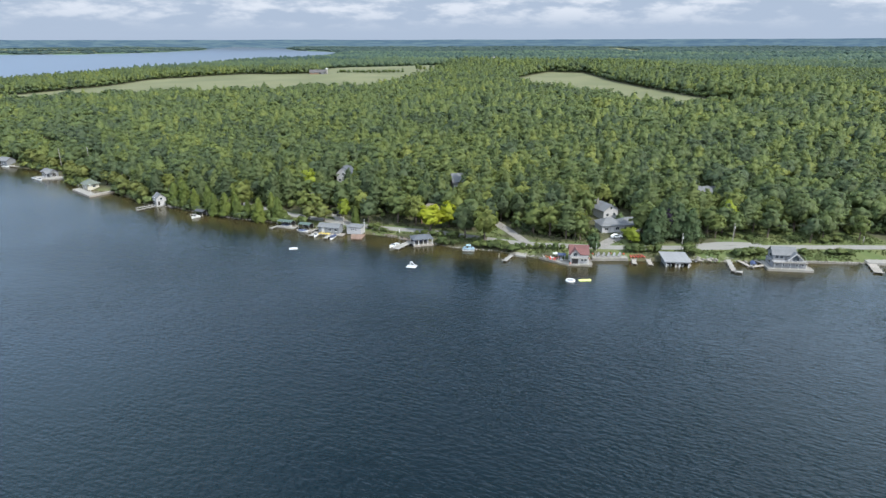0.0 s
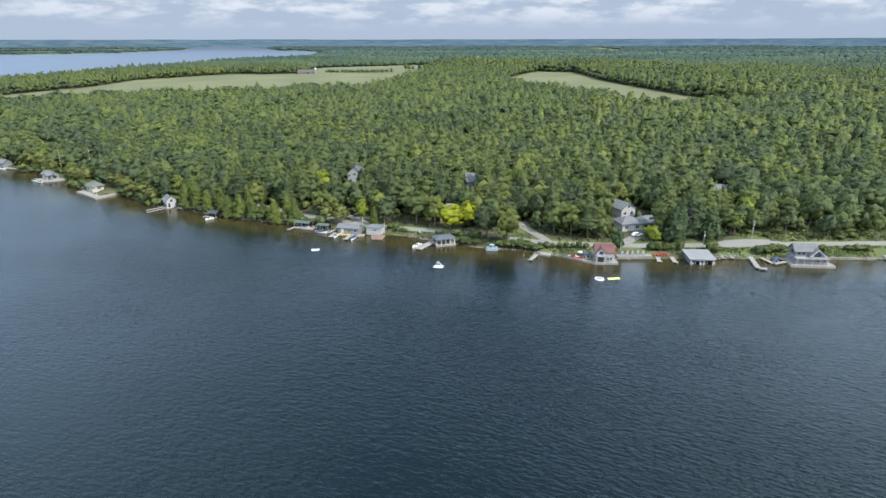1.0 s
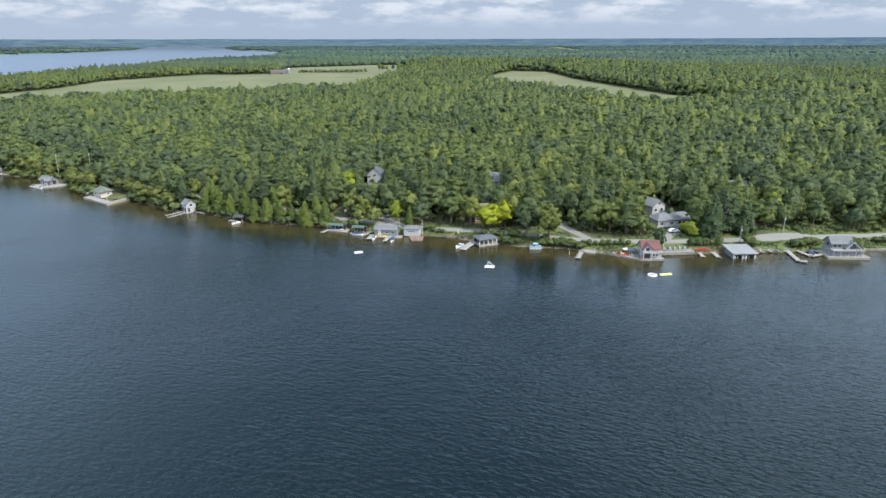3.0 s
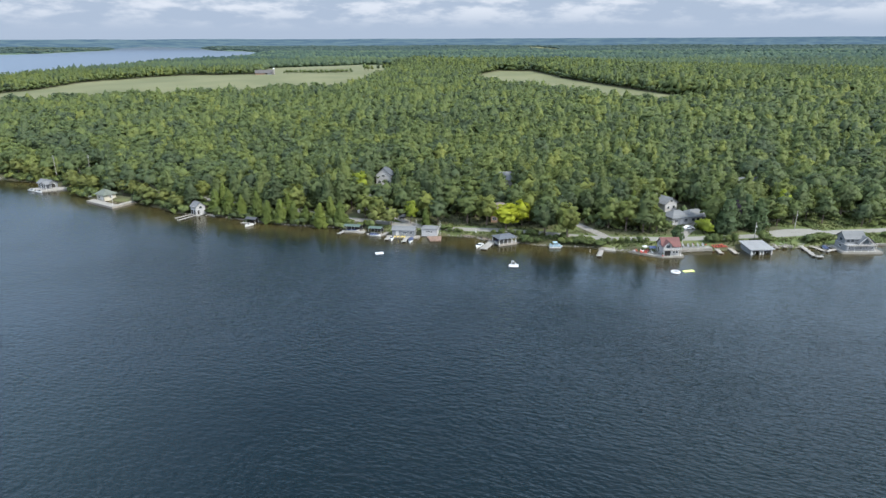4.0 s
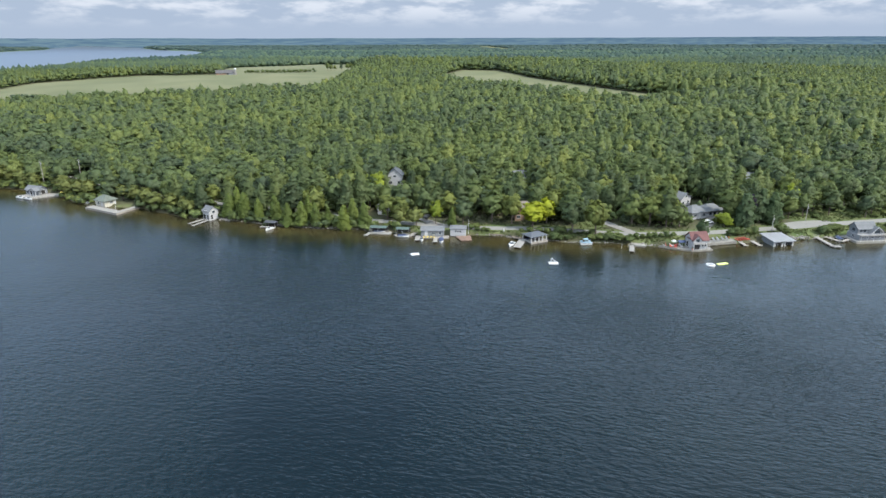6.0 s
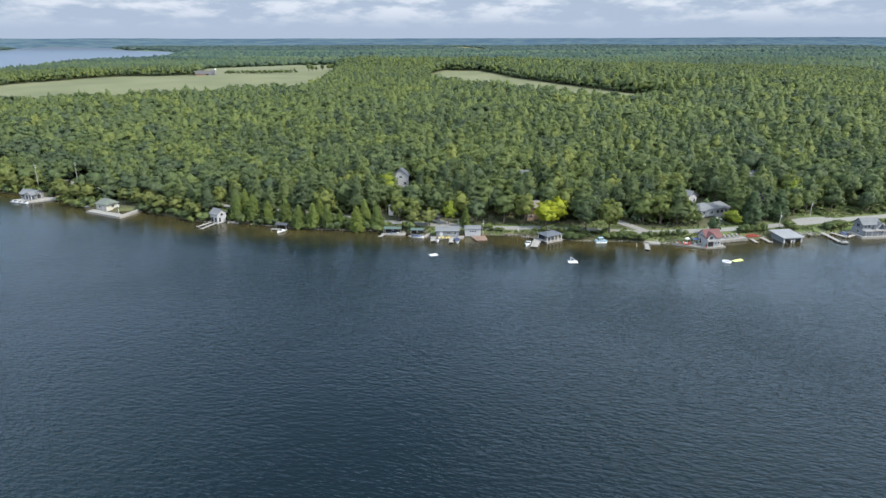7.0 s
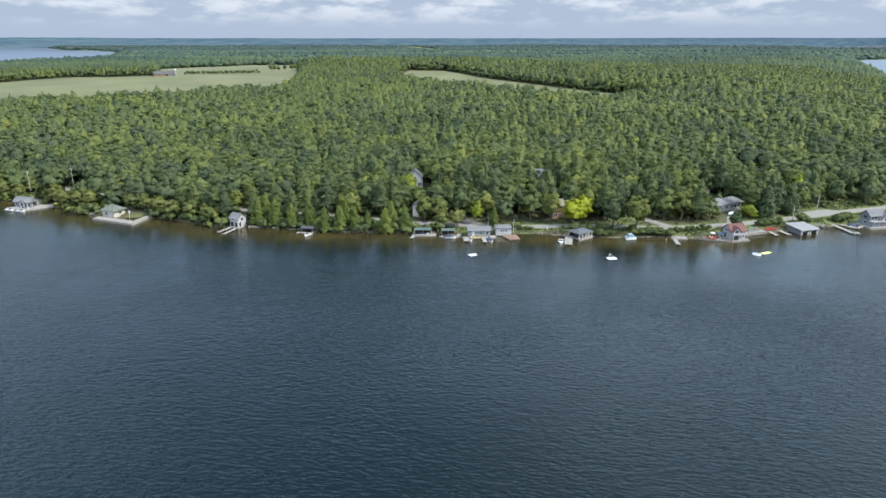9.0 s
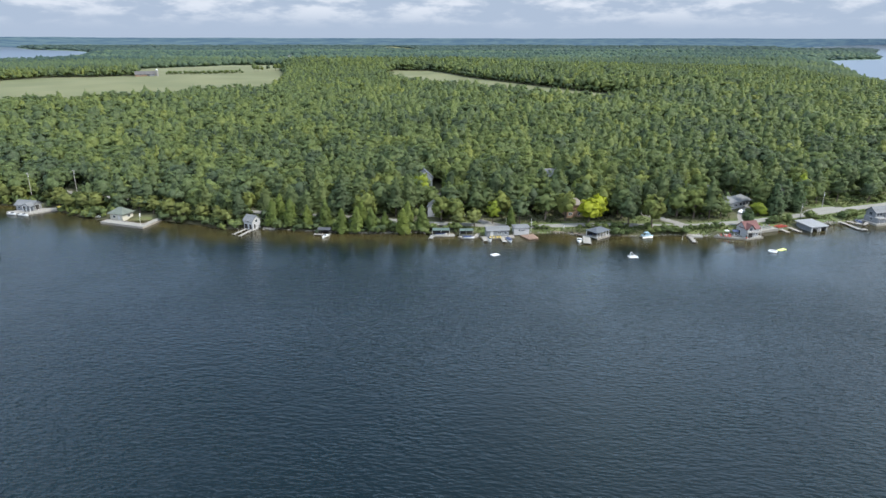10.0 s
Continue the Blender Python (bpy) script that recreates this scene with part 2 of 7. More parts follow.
M_PALEGREY = striped("pale_grey_siding", (0.169, 0.176, 0.189), 0.25, 2, 0.18, vary=0.05)
M_TRIM = material("white_trim_paint", (0.396, 0.4, 0.405), 0.5, vary=0.04)
M_GREYWALL = striped("grey_lap_siding", (0.143, 0.154, 0.169), 0.25, 2, 0.2, vary=0.06)
M_CREAM = striped("cream_lap_siding", (0.368, 0.352, 0.296), 0.25, 2, 0.2, vary=0.05)
M_BROWNWALL = striped("brown_board_siding", (0.20, 0.13, 0.09), 0.3, 0, 0.3)
M_ROOF_GREY = striped("grey_shingles", (0.108, 0.115, 0.124), 0.35, 1, 0.25, 0.9, 0.10)
M_ROOF_DARK = striped("charcoal_shingles", (0.045, 0.05, 0.06), 0.35, 1, 0.25, 0.9, 0.12)
M_ROOF_SLATE = striped("slate_blue_shingles", (0.064, 0.074, 0.09), 0.35, 1, 0.25, 0.9, 0.10)
M_ROOF_RED = striped("red_shingles", (0.106, 0.049, 0.048), 0.35, 1, 0.25, 0.9, 0.12)
M_ROOF_TAN = striped("tan_shingles", (0.14, 0.122, 0.105), 0.35, 1, 0.25, 0.9, 0.12)
M_ROOF_METAL = striped("galvanised_roof_sheet", (0.172, 0.179, 0.191), 0.6, 0, 0.25, 0.55, 0.06)
M_ROOF_GREEN = material("green_canvas", (0.055, 0.082, 0.074), 0.7, vary=0.12)
M_ROOF_MOSS = striped("mossy_grey_shingles", (0.088, 0.104, 0.090), 0.35, 1, 0.25, 0.9, 0.12)
M_BARN_ROOF = striped("weathered_barn_roof", (0.070, 0.068, 0.070), 0.6, 0, 0.2, 0.95, 0.12)
M_GLASS = material("dark_window_glass", (0.03, 0.04, 0.05), 0.08, vary=0.05, spec=0.6)
# near-black colour standing in for shade inside boat bays and shelters
M_DARK = material("interior_shade", (0.025, 0.024, 0.024), 0.9)
M_METAL = material("brushed_aluminium", (0.55, 0.56, 0.57), 0.4, 0.8, vary=0.06)
M_POLE = material("weathered_pole", (0.252, 0.245, 0.231), 0.9, vary=0.2)
M_GEL = material("white_gelcoat", (0.52, 0.53, 0.54), 0.25, vary=0.03, spec=0.5)
M_NAVY = material("navy_cover", (0.03, 0.045, 0.10), 0.7)
M_BLUE = material("blue_vinyl", (0.26, 0.38, 0.46), 0.5)
M_REDP = material("red_plastic", (0.42, 0.07, 0.05), 0.45)
M_YELP = material("yellow_plastic", (0.55, 0.43, 0.08), 0.45)
M_LIME = material("pale_yellow_foam", (0.55, 0.60, 0.20), 0.6)
M_BLACK = material("black_rubber", (0.02, 0.02, 0.02), 0.8)
M_CARW = material("white_car_paint", (0.78, 0.78, 0.78), 0.3, spec=0.5)
M_CARB = material("dark_car_paint", (0.03, 0.032, 0.038), 0.3, spec=0.5)

# ---- the lie of the land ----
MID = (-80.0, 15.0)
LEVEL = 78.7
SHORE = np.array([(-2200, 1500), (-1000, 1000), (-700, 760), (-420, 500), (-299, 422), (-261, 402), (-232, 382), (-216, 360), (-200, 345), (-181, 340), (-164, 324),
                  (-151, 311), (-137, 308), (-125, 299), (-110, 290.5), (-98, 284), (-86, 279.5), (-76, 276.5), (-64, 269), (-54, 263.5), (-41, 259), (-30, 257.5),
                  (-20, 253.5), (-12, 247), (-2, 242.5), (9, 237), (23, 233.5), (31, 229.5), (39, 224), (45, 221.5), (72, 221.5), (95, 220.7), (112, 219.8),
                  (140, 218.5), (166, 217.5), (300, 210), (600, 220), (900, 330), (1100, 420), (6000, 1000)])
ROAD = np.array([(-420, 560), (-330, 500), (-250, 428), (-165, 345), (-120, 317), (-97, 302), (-70, 284), (-46, 270.5), (-28, 262.5), (-13, 258.5), (4, 252), (20, 244), (33, 238.5),
                 (45, 234.8), (67, 232.3), (83, 232), (110, 231.4), (139, 231.4), (176, 230.5), (300, 226), (420, 232)])
FIELDS = [np.array([(-513, 964), (-486, 1080), (-432, 1169), (-356, 1231), (-277, 1214), (-232, 1206), (-252, 1598), (-192, 1748), (-43, 1914), (77, 1885), (10, 1291),
                    (-30, 980), (-75, 780), (-130, 765), (-190, 745), (-330, 750), (-470, 740), (-660, 800)]),
          np.array([(158, 1108), (200, 1176), (255, 1142), (254, 1009), (256, 887), (262, 801), (281, 698), (302, 640), (306, 594), (222, 560), (178, 612), (153, 676), (125, 735),
                    (105, 820), (120, 1000)]),
          np.array([(1290, 4250), (1340, 5000), (2000, 7600), (2250, 8000), (1650, 5100)]),
          np.array([(-6000, 5000), (-2750, 4950), (-2600, 5600), (-6200, 5700)]), np.array([(-6200, 6000), (-2650, 5900), (-2780, 7100), (-6500, 7200)])]
LAKES = [np.array([(-3150, 4700), (-2600, 4750), (-2430, 5430), (-2640, 7466), (-3274, 9693), (-3900, 13000), (-4700, 15000), (-2100, 9160), (-1400, 6680), (-1061, 6187), (-840, 5474), (-700, 4500),
                   (-600, 3400), (-620, 2700), (-800, 2550), (-760, 1950), (-720, 1650), (-740, 1400), (-780, 1150), (-1300, 1000), (-4000, 2500), (-5000, 4500)]),
         np.array([(800, 610), (960, 765), (1090, 890), (1430, 1180), (1930, 1615), (2200, 1850), (2450, 2035), (2680, 2090), (2900, 2110), (4200, 3080), (5870, 4230), (5690, 4660), (5250, 5000),
                   (7400, 6460), (12900, 9950), (20400, 14000), (20000, 8000), (5000, 600), (1300, 400)])]


CREST = np.array([(60, 1280), (150, 1262), (250, 1240), (325, 1150), (335, 1000), (340, 860), (360, 720), (385, 600)])


def inside_distance(x, y, poly):
    """Distance to a closed outline, positive inside."""
    best = np.full(x.shape, 1e9)
    ins = np.zeros(x.shape, bool)
    for (ax, ay), (bx, by) in zip(poly, np.roll(poly, -1, 0)):
        ux, uy = bx - ax, by - ay
        k = np.clip(((x - ax) * ux + (y - ay) * uy) / (ux * ux + uy * uy), 0, 1)
        best = np.minimum(best, np.hypot(x - ax - k * ux, y - ay - k * uy))
        if by != ay:
            ins ^= ((ay > y) != (by > y)) & (x < ux * (y - ay) / uy + ax)
    return np.where(ins, best, -best)


def line_distance(x, y, line):
    best = np.full(x.shape, 1e9)
    for (ax, ay), (bx, by) in zip(line[:-1], line[1:]):
        ux, uy = bx - ax, by - ay
        k = np.clip(((x - ax) * ux + (y - ay) * uy) / (ux * ux + uy * uy), 0, 1)
        best = np.minimum(best, np.hypot(x - ax - k * ux, y - ay - k * uy))
    return best


def inland(x, y):
    """Metres from the near shore, positive on land."""
    d = line_distance(x, y, SHORE)
    return np.where(y > np.interp(x, SHORE[:, 0], SHORE[:, 1]), d, -d)


def smooth(t):
    t = np.clip(t, 0, 1)
    return t * t * (3 - 2 * t)


def roll(x, y, size):
    """Gentle undulation from a few waves."""
    return (np.sin(x / size + 1.3) * np.cos(y / size * 0.8 + 0.4) + 0.5 * np.sin(x / size * 2.1 + y / size * 1.7)) / 1.5


def height(x, y):
    s = inland(x, y)
    away = np.hypot(x - MID[0], y - MID[1])
    land = 0.95 * smooth((s + 0.6) / 3.5) + 26 * (1 - np.exp(-np.maximum(s, 0) / 330))
    land = land + 1.2 * smooth((s - 60) / 200) * roll(x, y, 60)
    land = land + 7 * np.exp(-(line_distance(x, y, CREST) / 48) ** 2)
    far = smooth((away - 1250) / 900)
    land = land * (1 - far) + far * (12 + 7 * roll(x, y, 420))
    ridge = smooth((away - 7000) / 16000)
    land = land + ridge * (62 + away * 0.0036 + 20 * roll(x, y, 2200) + 8 * roll(x + y, y, 1300))
    for lake in LAKES:
        d = inside_distance(x, y, lake)
        land = np.where(d > -150, np.minimum(land, np.where(d > 0, -3.0, 0.4 - d * 0.11)), land)
    return np.where(s < 0, np.maximum(-4.0, -0.12 + s * 0.2), land)


def settle(x, y, z):
    """Beyond 3.5 km the land is drawn in towards 4.85 km along the line of sight, so that it stays within the camera's reach."""
    dx, dy = x - MID[0], y - MID[1]
    away = np.maximum(np.hypot(dx, dy), 1e-6)
    near = np.where(away < 3500, away, 4850 - 1350 * (3500 / np.maximum(away, 3500)) ** 2.593)
    k = near / away
    return MID[0] + dx * k, MID[1] + dy * k, LEVEL - (LEVEL - z) * k


def ground_at(x, y):
    return float(height(np.array([float(x)]), np.array([float(y)]))[0])


def mesh_from(name, verts, tris, mats, mat_index=None, attrs=(), flat=True, facing=None):
    me = bpy.data.meshes.new(name)
    nv, nf = len(verts), len(tris)
    k = tris.shape[1]
    me.vertices.add(nv)
    me.vertices.foreach_set("co", np.asarray(verts, np.float32).ravel())
    me.loops.add(nf * k)
    me.loops.foreach_set("vertex_index", np.asarray(tris, np.int32).ravel())
    me.polygons.add(nf)
    me.polygons.foreach_set("loop_start", np.arange(0, nf * k, k, dtype=np.int32))
    me.polygons.foreach_set("loop_total", np.full(nf, k, np.int32))
    me.polygons.foreach_set("use_smooth", np.full(nf, facing is not None or not flat))
    for m in mats:
        me.materials.append(m)
    if mat_index is not None:
        me.polygons.foreach_set("material_index", np.asarray(mat_index, np.int32))
    for an, values in attrs:
        a = me.attributes.new(an, "FLOAT", "POINT")
        a.data.foreach_set("value", np.asarray(values, np.float32))
    me.update(calc_edges=True)
    me.validate()
    if facing is not None:
        me.normals_split_custom_set_from_vertices(np.asarray(facing, np.float32))
    return me


def ground_material():
    m = material("forest_floor_grass_and_fields", (0.05, 0.052, 0.028), 0.95, vary=0.3, scale=0.3, spec=0.2)
    n, l = m.node_tree.nodes, m.node_tree.links
    b = n["Principled BSDF"]
    last = b.inputs["Base Color"].links[0].from_socket
    co = n.new("ShaderNodeTexCoord")
    # wooded: canopy green for far ground, with haze blue mixed in
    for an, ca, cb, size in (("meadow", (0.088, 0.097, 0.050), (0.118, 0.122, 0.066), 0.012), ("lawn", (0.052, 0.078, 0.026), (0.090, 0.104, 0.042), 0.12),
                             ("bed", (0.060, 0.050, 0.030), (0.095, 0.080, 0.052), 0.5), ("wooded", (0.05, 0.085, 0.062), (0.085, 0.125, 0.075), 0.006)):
        at = n.new("ShaderNodeAttribute")
        at.attribute_name = an
        nz = n.new("ShaderNodeTexNoise")
        nz.inputs["Scale"].default_value, nz.inputs["Detail"].default_value = size, 6
        l.new(co.outputs["Object"], nz.inputs["Vector"])
        rp = n.new("ShaderNodeValToRGB")
        rp.color_ramp.elements[0].position, rp.color_ramp.elements[1].position = 0.35, 0.65
        rp.color_ramp.elements[0].color, rp.color_ramp.elements[1].color = (*ca, 1), (*cb, 1)
        l.new(nz.outputs["Fac"], rp.inputs["Fac"])
        mx = n.new("ShaderNodeMix")
        mx.data_type = "RGBA"
        l.new(at.outputs["Fac"], mx.inputs["Factor"])
        l.new(last, mx.inputs["A"])
        l.new(rp.outputs["Color"], mx.inputs["B"])
        last = mx.outputs["Result"]
    l.new(last, b.inputs["Base Color"])
    return m


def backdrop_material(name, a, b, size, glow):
    """Far wooded hills, with haze painted in as blue-green tones and a blue glow."""
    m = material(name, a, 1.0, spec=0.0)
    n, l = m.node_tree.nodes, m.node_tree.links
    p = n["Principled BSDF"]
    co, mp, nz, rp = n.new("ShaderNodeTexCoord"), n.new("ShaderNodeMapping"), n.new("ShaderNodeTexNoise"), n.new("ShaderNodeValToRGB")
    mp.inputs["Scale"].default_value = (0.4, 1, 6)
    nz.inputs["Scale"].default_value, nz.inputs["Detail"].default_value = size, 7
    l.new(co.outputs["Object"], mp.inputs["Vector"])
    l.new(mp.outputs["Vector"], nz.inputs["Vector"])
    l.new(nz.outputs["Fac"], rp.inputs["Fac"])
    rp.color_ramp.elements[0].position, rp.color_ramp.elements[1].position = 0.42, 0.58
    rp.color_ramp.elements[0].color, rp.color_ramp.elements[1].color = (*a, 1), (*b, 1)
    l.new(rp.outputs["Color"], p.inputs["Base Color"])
    # blue emission takes the place of haze in front of the hills
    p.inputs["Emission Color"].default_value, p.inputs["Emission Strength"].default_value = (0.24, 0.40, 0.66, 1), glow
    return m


M_BACKDROP = backdrop_material("hazed_horizon_hills", (0.016, 0.029, 0.037), (0.036, 0.054, 0.054), 0.022, 0.125)


LAWNS = [(23, 253, 8), (52, 229, 10), (70, 226, 7), (110, 226, 14), (140, 225, 22), (135, 240, 24), (165, 237, 16), (160, 224, 14), (80, 240, 9), (60, 246, 6), (-22, 258, 8), (-189, 338, 9), (-48, 266, 7),
         (2, 268, 8), (35, 231, 7), (-70, 284, 6)]


FAR_RADII = np.geomspace(3500, 60000, 46)


def build_ground():
    az = np.radians(np.concatenate([np.arange(-100, -46, 3.0), np.arange(-46, 70, 0.32), np.arange(70, 116, 3.0)]))
    rad = [150.0]
    while rad[-1] < 3400:
        r = rad[-1]
        rad.append(r + (2.0 if r < 440 else min(r * 0.02, 55)))
    rad = np.concatenate([rad, FAR_RADII])
    R, A = np.meshgrid(rad, az, indexing="ij")
    x, y = MID[0] + R * np.sin(A), MID[1] + R * np.cos(A)
    h = height(x, y)
    s = inland(x, y)
    meadow = np.zeros_like(x)
    for f in FIELDS:
        meadow = np.maximum(meadow, smooth(inside_distance(x, y, f) / 8 + 0.5))
    lawn = smooth((6.0 - line_distance(x, y, ROAD)) / 3) * (x > -60)
    for cx, cy, r in LAWNS:
        lawn = np.maximum(lawn, smooth((r - np.hypot(x - cx, (y - cy) * 1.3)) / 3))
    bed = smooth((1.2 - np.abs(s)) / 1.5)
    # grows with distance: stands for tree cover and painted haze
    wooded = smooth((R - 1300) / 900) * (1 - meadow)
    wx, wy, wz = settle(x, y, h)
    nr, na = x.shape
    idx = np.arange(nr * na).reshape(nr, na)
    quads = np.stack([idx[:-1, :-1], idx[:-1, 1:], idx[1:, 1:], idx[1:, :-1]], -1).reshape(-1, 4)[:, ::-1]
    keep = (s.ravel()[quads] > -25).any(1)
    quads = quads[keep]
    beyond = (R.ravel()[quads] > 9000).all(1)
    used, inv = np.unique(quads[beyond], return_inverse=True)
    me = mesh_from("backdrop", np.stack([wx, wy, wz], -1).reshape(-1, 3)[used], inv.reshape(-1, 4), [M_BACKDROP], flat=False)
    tagged(new("backdrop", me), "wooded hills along the horizon, blue haze painted on as glow", "backdrop", kind="structure")
    quads = quads[~beyond]
    used, inv = np.unique(quads, return_inverse=True)
    verts = np.stack([wx, wy, wz], -1).reshape(-1, 3)[used]
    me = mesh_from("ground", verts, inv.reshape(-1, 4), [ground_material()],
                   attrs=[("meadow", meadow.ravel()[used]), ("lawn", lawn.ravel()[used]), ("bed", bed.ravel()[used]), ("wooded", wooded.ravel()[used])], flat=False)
    tagged(new("ground", me), "rising wooded land with grassy verges and pale hay fields", "ground", kind="structure")


def water_material():
    m = bpy.data.materials.new("lake_water")
    m.use_nodes = True
    n, l = m.node_tree.nodes, m.node_tree.links
    b = n["Principled BSDF"]
    b.inputs["Roughness"].default_value, b.inputs["IOR"].default_value = 0.19, 1.333
    co = n.new("ShaderNodeTexCoord")
    at = n.new("ShaderNodeAttribute")
    at.attribute_name = "shallow"
    nz0 = n.new("ShaderNodeTexNoise")
    nz0.inputs["Scale"].default_value, nz0.inputs["Detail"].default_value = 0.08, 4
    l.new(co.outputs["Object"], nz0.inputs["Vector"])
    ml = n.new("ShaderNodeMath")
    ml.operation = "MULTIPLY"
    mr0 = n.new("ShaderNodeMapRange")
    mr0.inputs["From Min"].default_value, mr0.inputs["From Max"].default_value = 0.3, 0.65
    mr0.inputs["To Min"].default_value, mr0.inputs["To Max"].default_value = 0.35, 1.0
    l.new(nz0.outputs["Fac"], mr0.inputs["Value"])
    l.new(at.outputs["Fac"], ml.inputs[0])
    l.new(mr0.outputs["Result"], ml.inputs[1])
    mx = n.new("ShaderNodeMix")
    mx.data_type = "RGBA"
    mx.inputs["A"].default_value, mx.inputs["B"].default_value = (0.0010, 0.0058, 0.0085, 1), (0.042, 0.034, 0.012, 1)
    l.new(ml.outputs[0], mx.inputs["Factor"])
    l.new(mx.outputs["Result"], b.inputs["Base Color"])
    gust = n.new("ShaderNodeTexNoise")
    gust.inputs["Scale"].default_value, gust.inputs["Detail"].default_value = 0.011, 3
    l.new(co.outputs["Object"], gust.inputs["Vector"])
    gale = n.new("ShaderNodeMapRange")
    gale.inputs["From Min"].default_value, gale.inputs["From Max"].default_value = 0.36, 0.62
    gale.inputs["To Min"].default_value, gale.inputs["To Max"].default_value = 0.42, 1.0
    l.new(gust.outputs["Fac"], gale.inputs["Value"])
    calm = n.new("ShaderNodeAttribute")
    calm.attribute_name = "lee"
    rough = n.new("ShaderNodeMapRange")
    rough.inputs["To Min"].default_value, rough.inputs["To Max"].default_value = 0.19, 0.10
    l.new(calm.outputs["Fac"], rough.inputs["Value"])
    l.new(rough.outputs["Result"], b.inputs["Roughness"])
    shelter = n.new("ShaderNodeMapRange")
    shelter.inputs["To Min"].default_value, shelter.inputs["To Max"].default_value = 1.0, 0.35
    l.new(calm.outputs["Fac"], shelter.inputs["Value"])
    wind = n.new("ShaderNodeMath")
    wind.operation = "MULTIPLY"
    l.new(gale.outputs["Result"], wind.inputs[0])
    l.new(shelter.outputs["Result"], wind.inputs[1])
    prev = None
    for scale, stretch, turn, dist in ((0.10, (1.0, 0.55, 1), -18, 0.13), (0.28, (1.0, 0.5, 1), -24, 0.20), (0.55, (1.0, 0.45, 1), -30, 0.27), (1.9, (1.0, 0.6, 1), -40, 0.010)):
        mp = n.new("ShaderNodeMapping")
        mp.vector_type = "TEXTURE"
        mp.inputs["Scale"].default_value, mp.inputs["Rotation"].default_value = stretch, (0, 0, radians(turn))
        l.new(co.outputs["Object"], mp.inputs["Vector"])
        nz = n.new("ShaderNodeTexNoise")
        nz.inputs["Scale"].default_value, nz.inputs["Detail"].default_value = scale, 2
        l.new(mp.outputs["Vector"], nz.inputs["Vector"])
        bp = n.new("ShaderNodeBump")
        bp.inputs["Strength"].default_value, bp.inputs["Distance"].default_value = 1.0, dist * WAVE
        l.new(wind.outputs[0], bp.inputs["Strength"])
        l.new(nz.outputs["Fac"], bp.inputs["Height"])
        if prev:
            l.new(prev, bp.inputs["Normal"])
        prev = bp.outputs["Normal"]
    l.new(prev, b.inputs["Normal"])
    return m


WAVE = 1.5


def build_water():
    az = np.radians(np.concatenate([np.arange(-180, -48, 4.0), np.arange(-48, 72, 0.8), np.arange(72, 180.1, 4.0)]))
    rad = np.concatenate([[0.01, 60, 120], np.arange(150, 450, 3.0), np.geomspace(450, 3400, 30), FAR_RADII])
    R, A = np.meshgrid(rad, az, indexing="ij")
    x, y = MID[0] + R * np.sin(A), MID[1] + R * np.cos(A)
    s = inland(x, y)
    shallow = smooth((s + 32) / 30) ** 1.2 * (s < 3)
    lee = smooth((s + 75) / 70)
    wx, wy, wz = settle(x, y, np.zeros_like(x))
    nr, na = x.shape
    idx = np.arange(nr * na).reshape(nr, na)
    quads = np.stack([idx[:-1, :-1], idx[:-1, 1:], idx[1:, 1:], idx[1:, :-1]], -1).reshape(-1, 4)[:, ::-1]
    m = bpy.data.materials.new("ruffled_far_water")
    m.use_nodes = True
    n, l = m.node_tree.nodes, m.node_tree.links
    n.clear()
    gl, df, mx, out = n.new("ShaderNodeBsdfGlossy"), n.new("ShaderNodeBsdfDiffuse"), n.new("ShaderNodeMixShader"), n.new("ShaderNodeOutputMaterial")
    gl.inputs["Roughness"].default_value, gl.inputs["Color"].default_value = 0.32, (0.72, 0.80, 0.92, 1)
    df.inputs["Color"].default_value = (0.05, 0.06, 0.07, 1)
    mx.inputs[0].default_value = 0.36
    l.new(df.outputs[0], mx.inputs[1])
    l.new(gl.outputs[0], mx.inputs[2])
    l.new(mx.outputs[0], out.inputs["Surface"])
    far = (R.ravel()[quads] > 800).all(1)
    used, inv = np.unique(quads[far], return_inverse=True)
    me = mesh_from("water_far_bays", np.stack([wx, wy, wz], -1).reshape(-1, 3)[used], inv.reshape(-1, 4), [m], flat=False)
    tagged(new("water_far_bays", me), "pale distant bays of the lake under the sky", "water", kind="structure")
    quads = quads[~far]
    me = mesh_from("water", np.stack([wx, wy, wz], -1).reshape(-1, 3), quads, [water_material()], attrs=[("shallow", shallow.ravel()), ("lee", lee.ravel())], flat=False)
    tagged(new("water", me), "dark blue rippled lake, brown in the shallows", "water", kind="structure")


build_ground()
build_water()

# ---- trees ----
def ico():
    bm = bmesh.new()
    bmesh.ops.create_icosphere(bm, subdivisions=1, radius=1.0)
    v = np.array([p.co[:] for p in bm.verts])
    f = np.array([[p.index for p in q.verts] for q in bm.faces])
    bm.free()
    return v, f


ICO_V, ICO_F = ico()


def ico_fine():
    bm = bmesh.new()
    bmesh.ops.create_icosphere(bm, subdivisions=2, radius=1.0)
    v = np.array([p.co[:] for p in bm.verts])
    f = np.array([[p.index for p in q.verts] for q in bm.faces])
    bm.free()
    return v, f


ICO2_V, ICO2_F = ico_fine()
OCTA_V = np.array([(1, 0, 0), (-1, 0, 0), (0, 1, 0), (0, -1, 0), (0, 0, 1), (0, 0, -1)], float)
OCTA_F = np.array([(0, 2, 4), (2, 1, 4), (1, 3, 4), (3, 0, 4), (2, 0, 5), (1, 2, 5), (3, 1, 5), (0, 3, 5)])


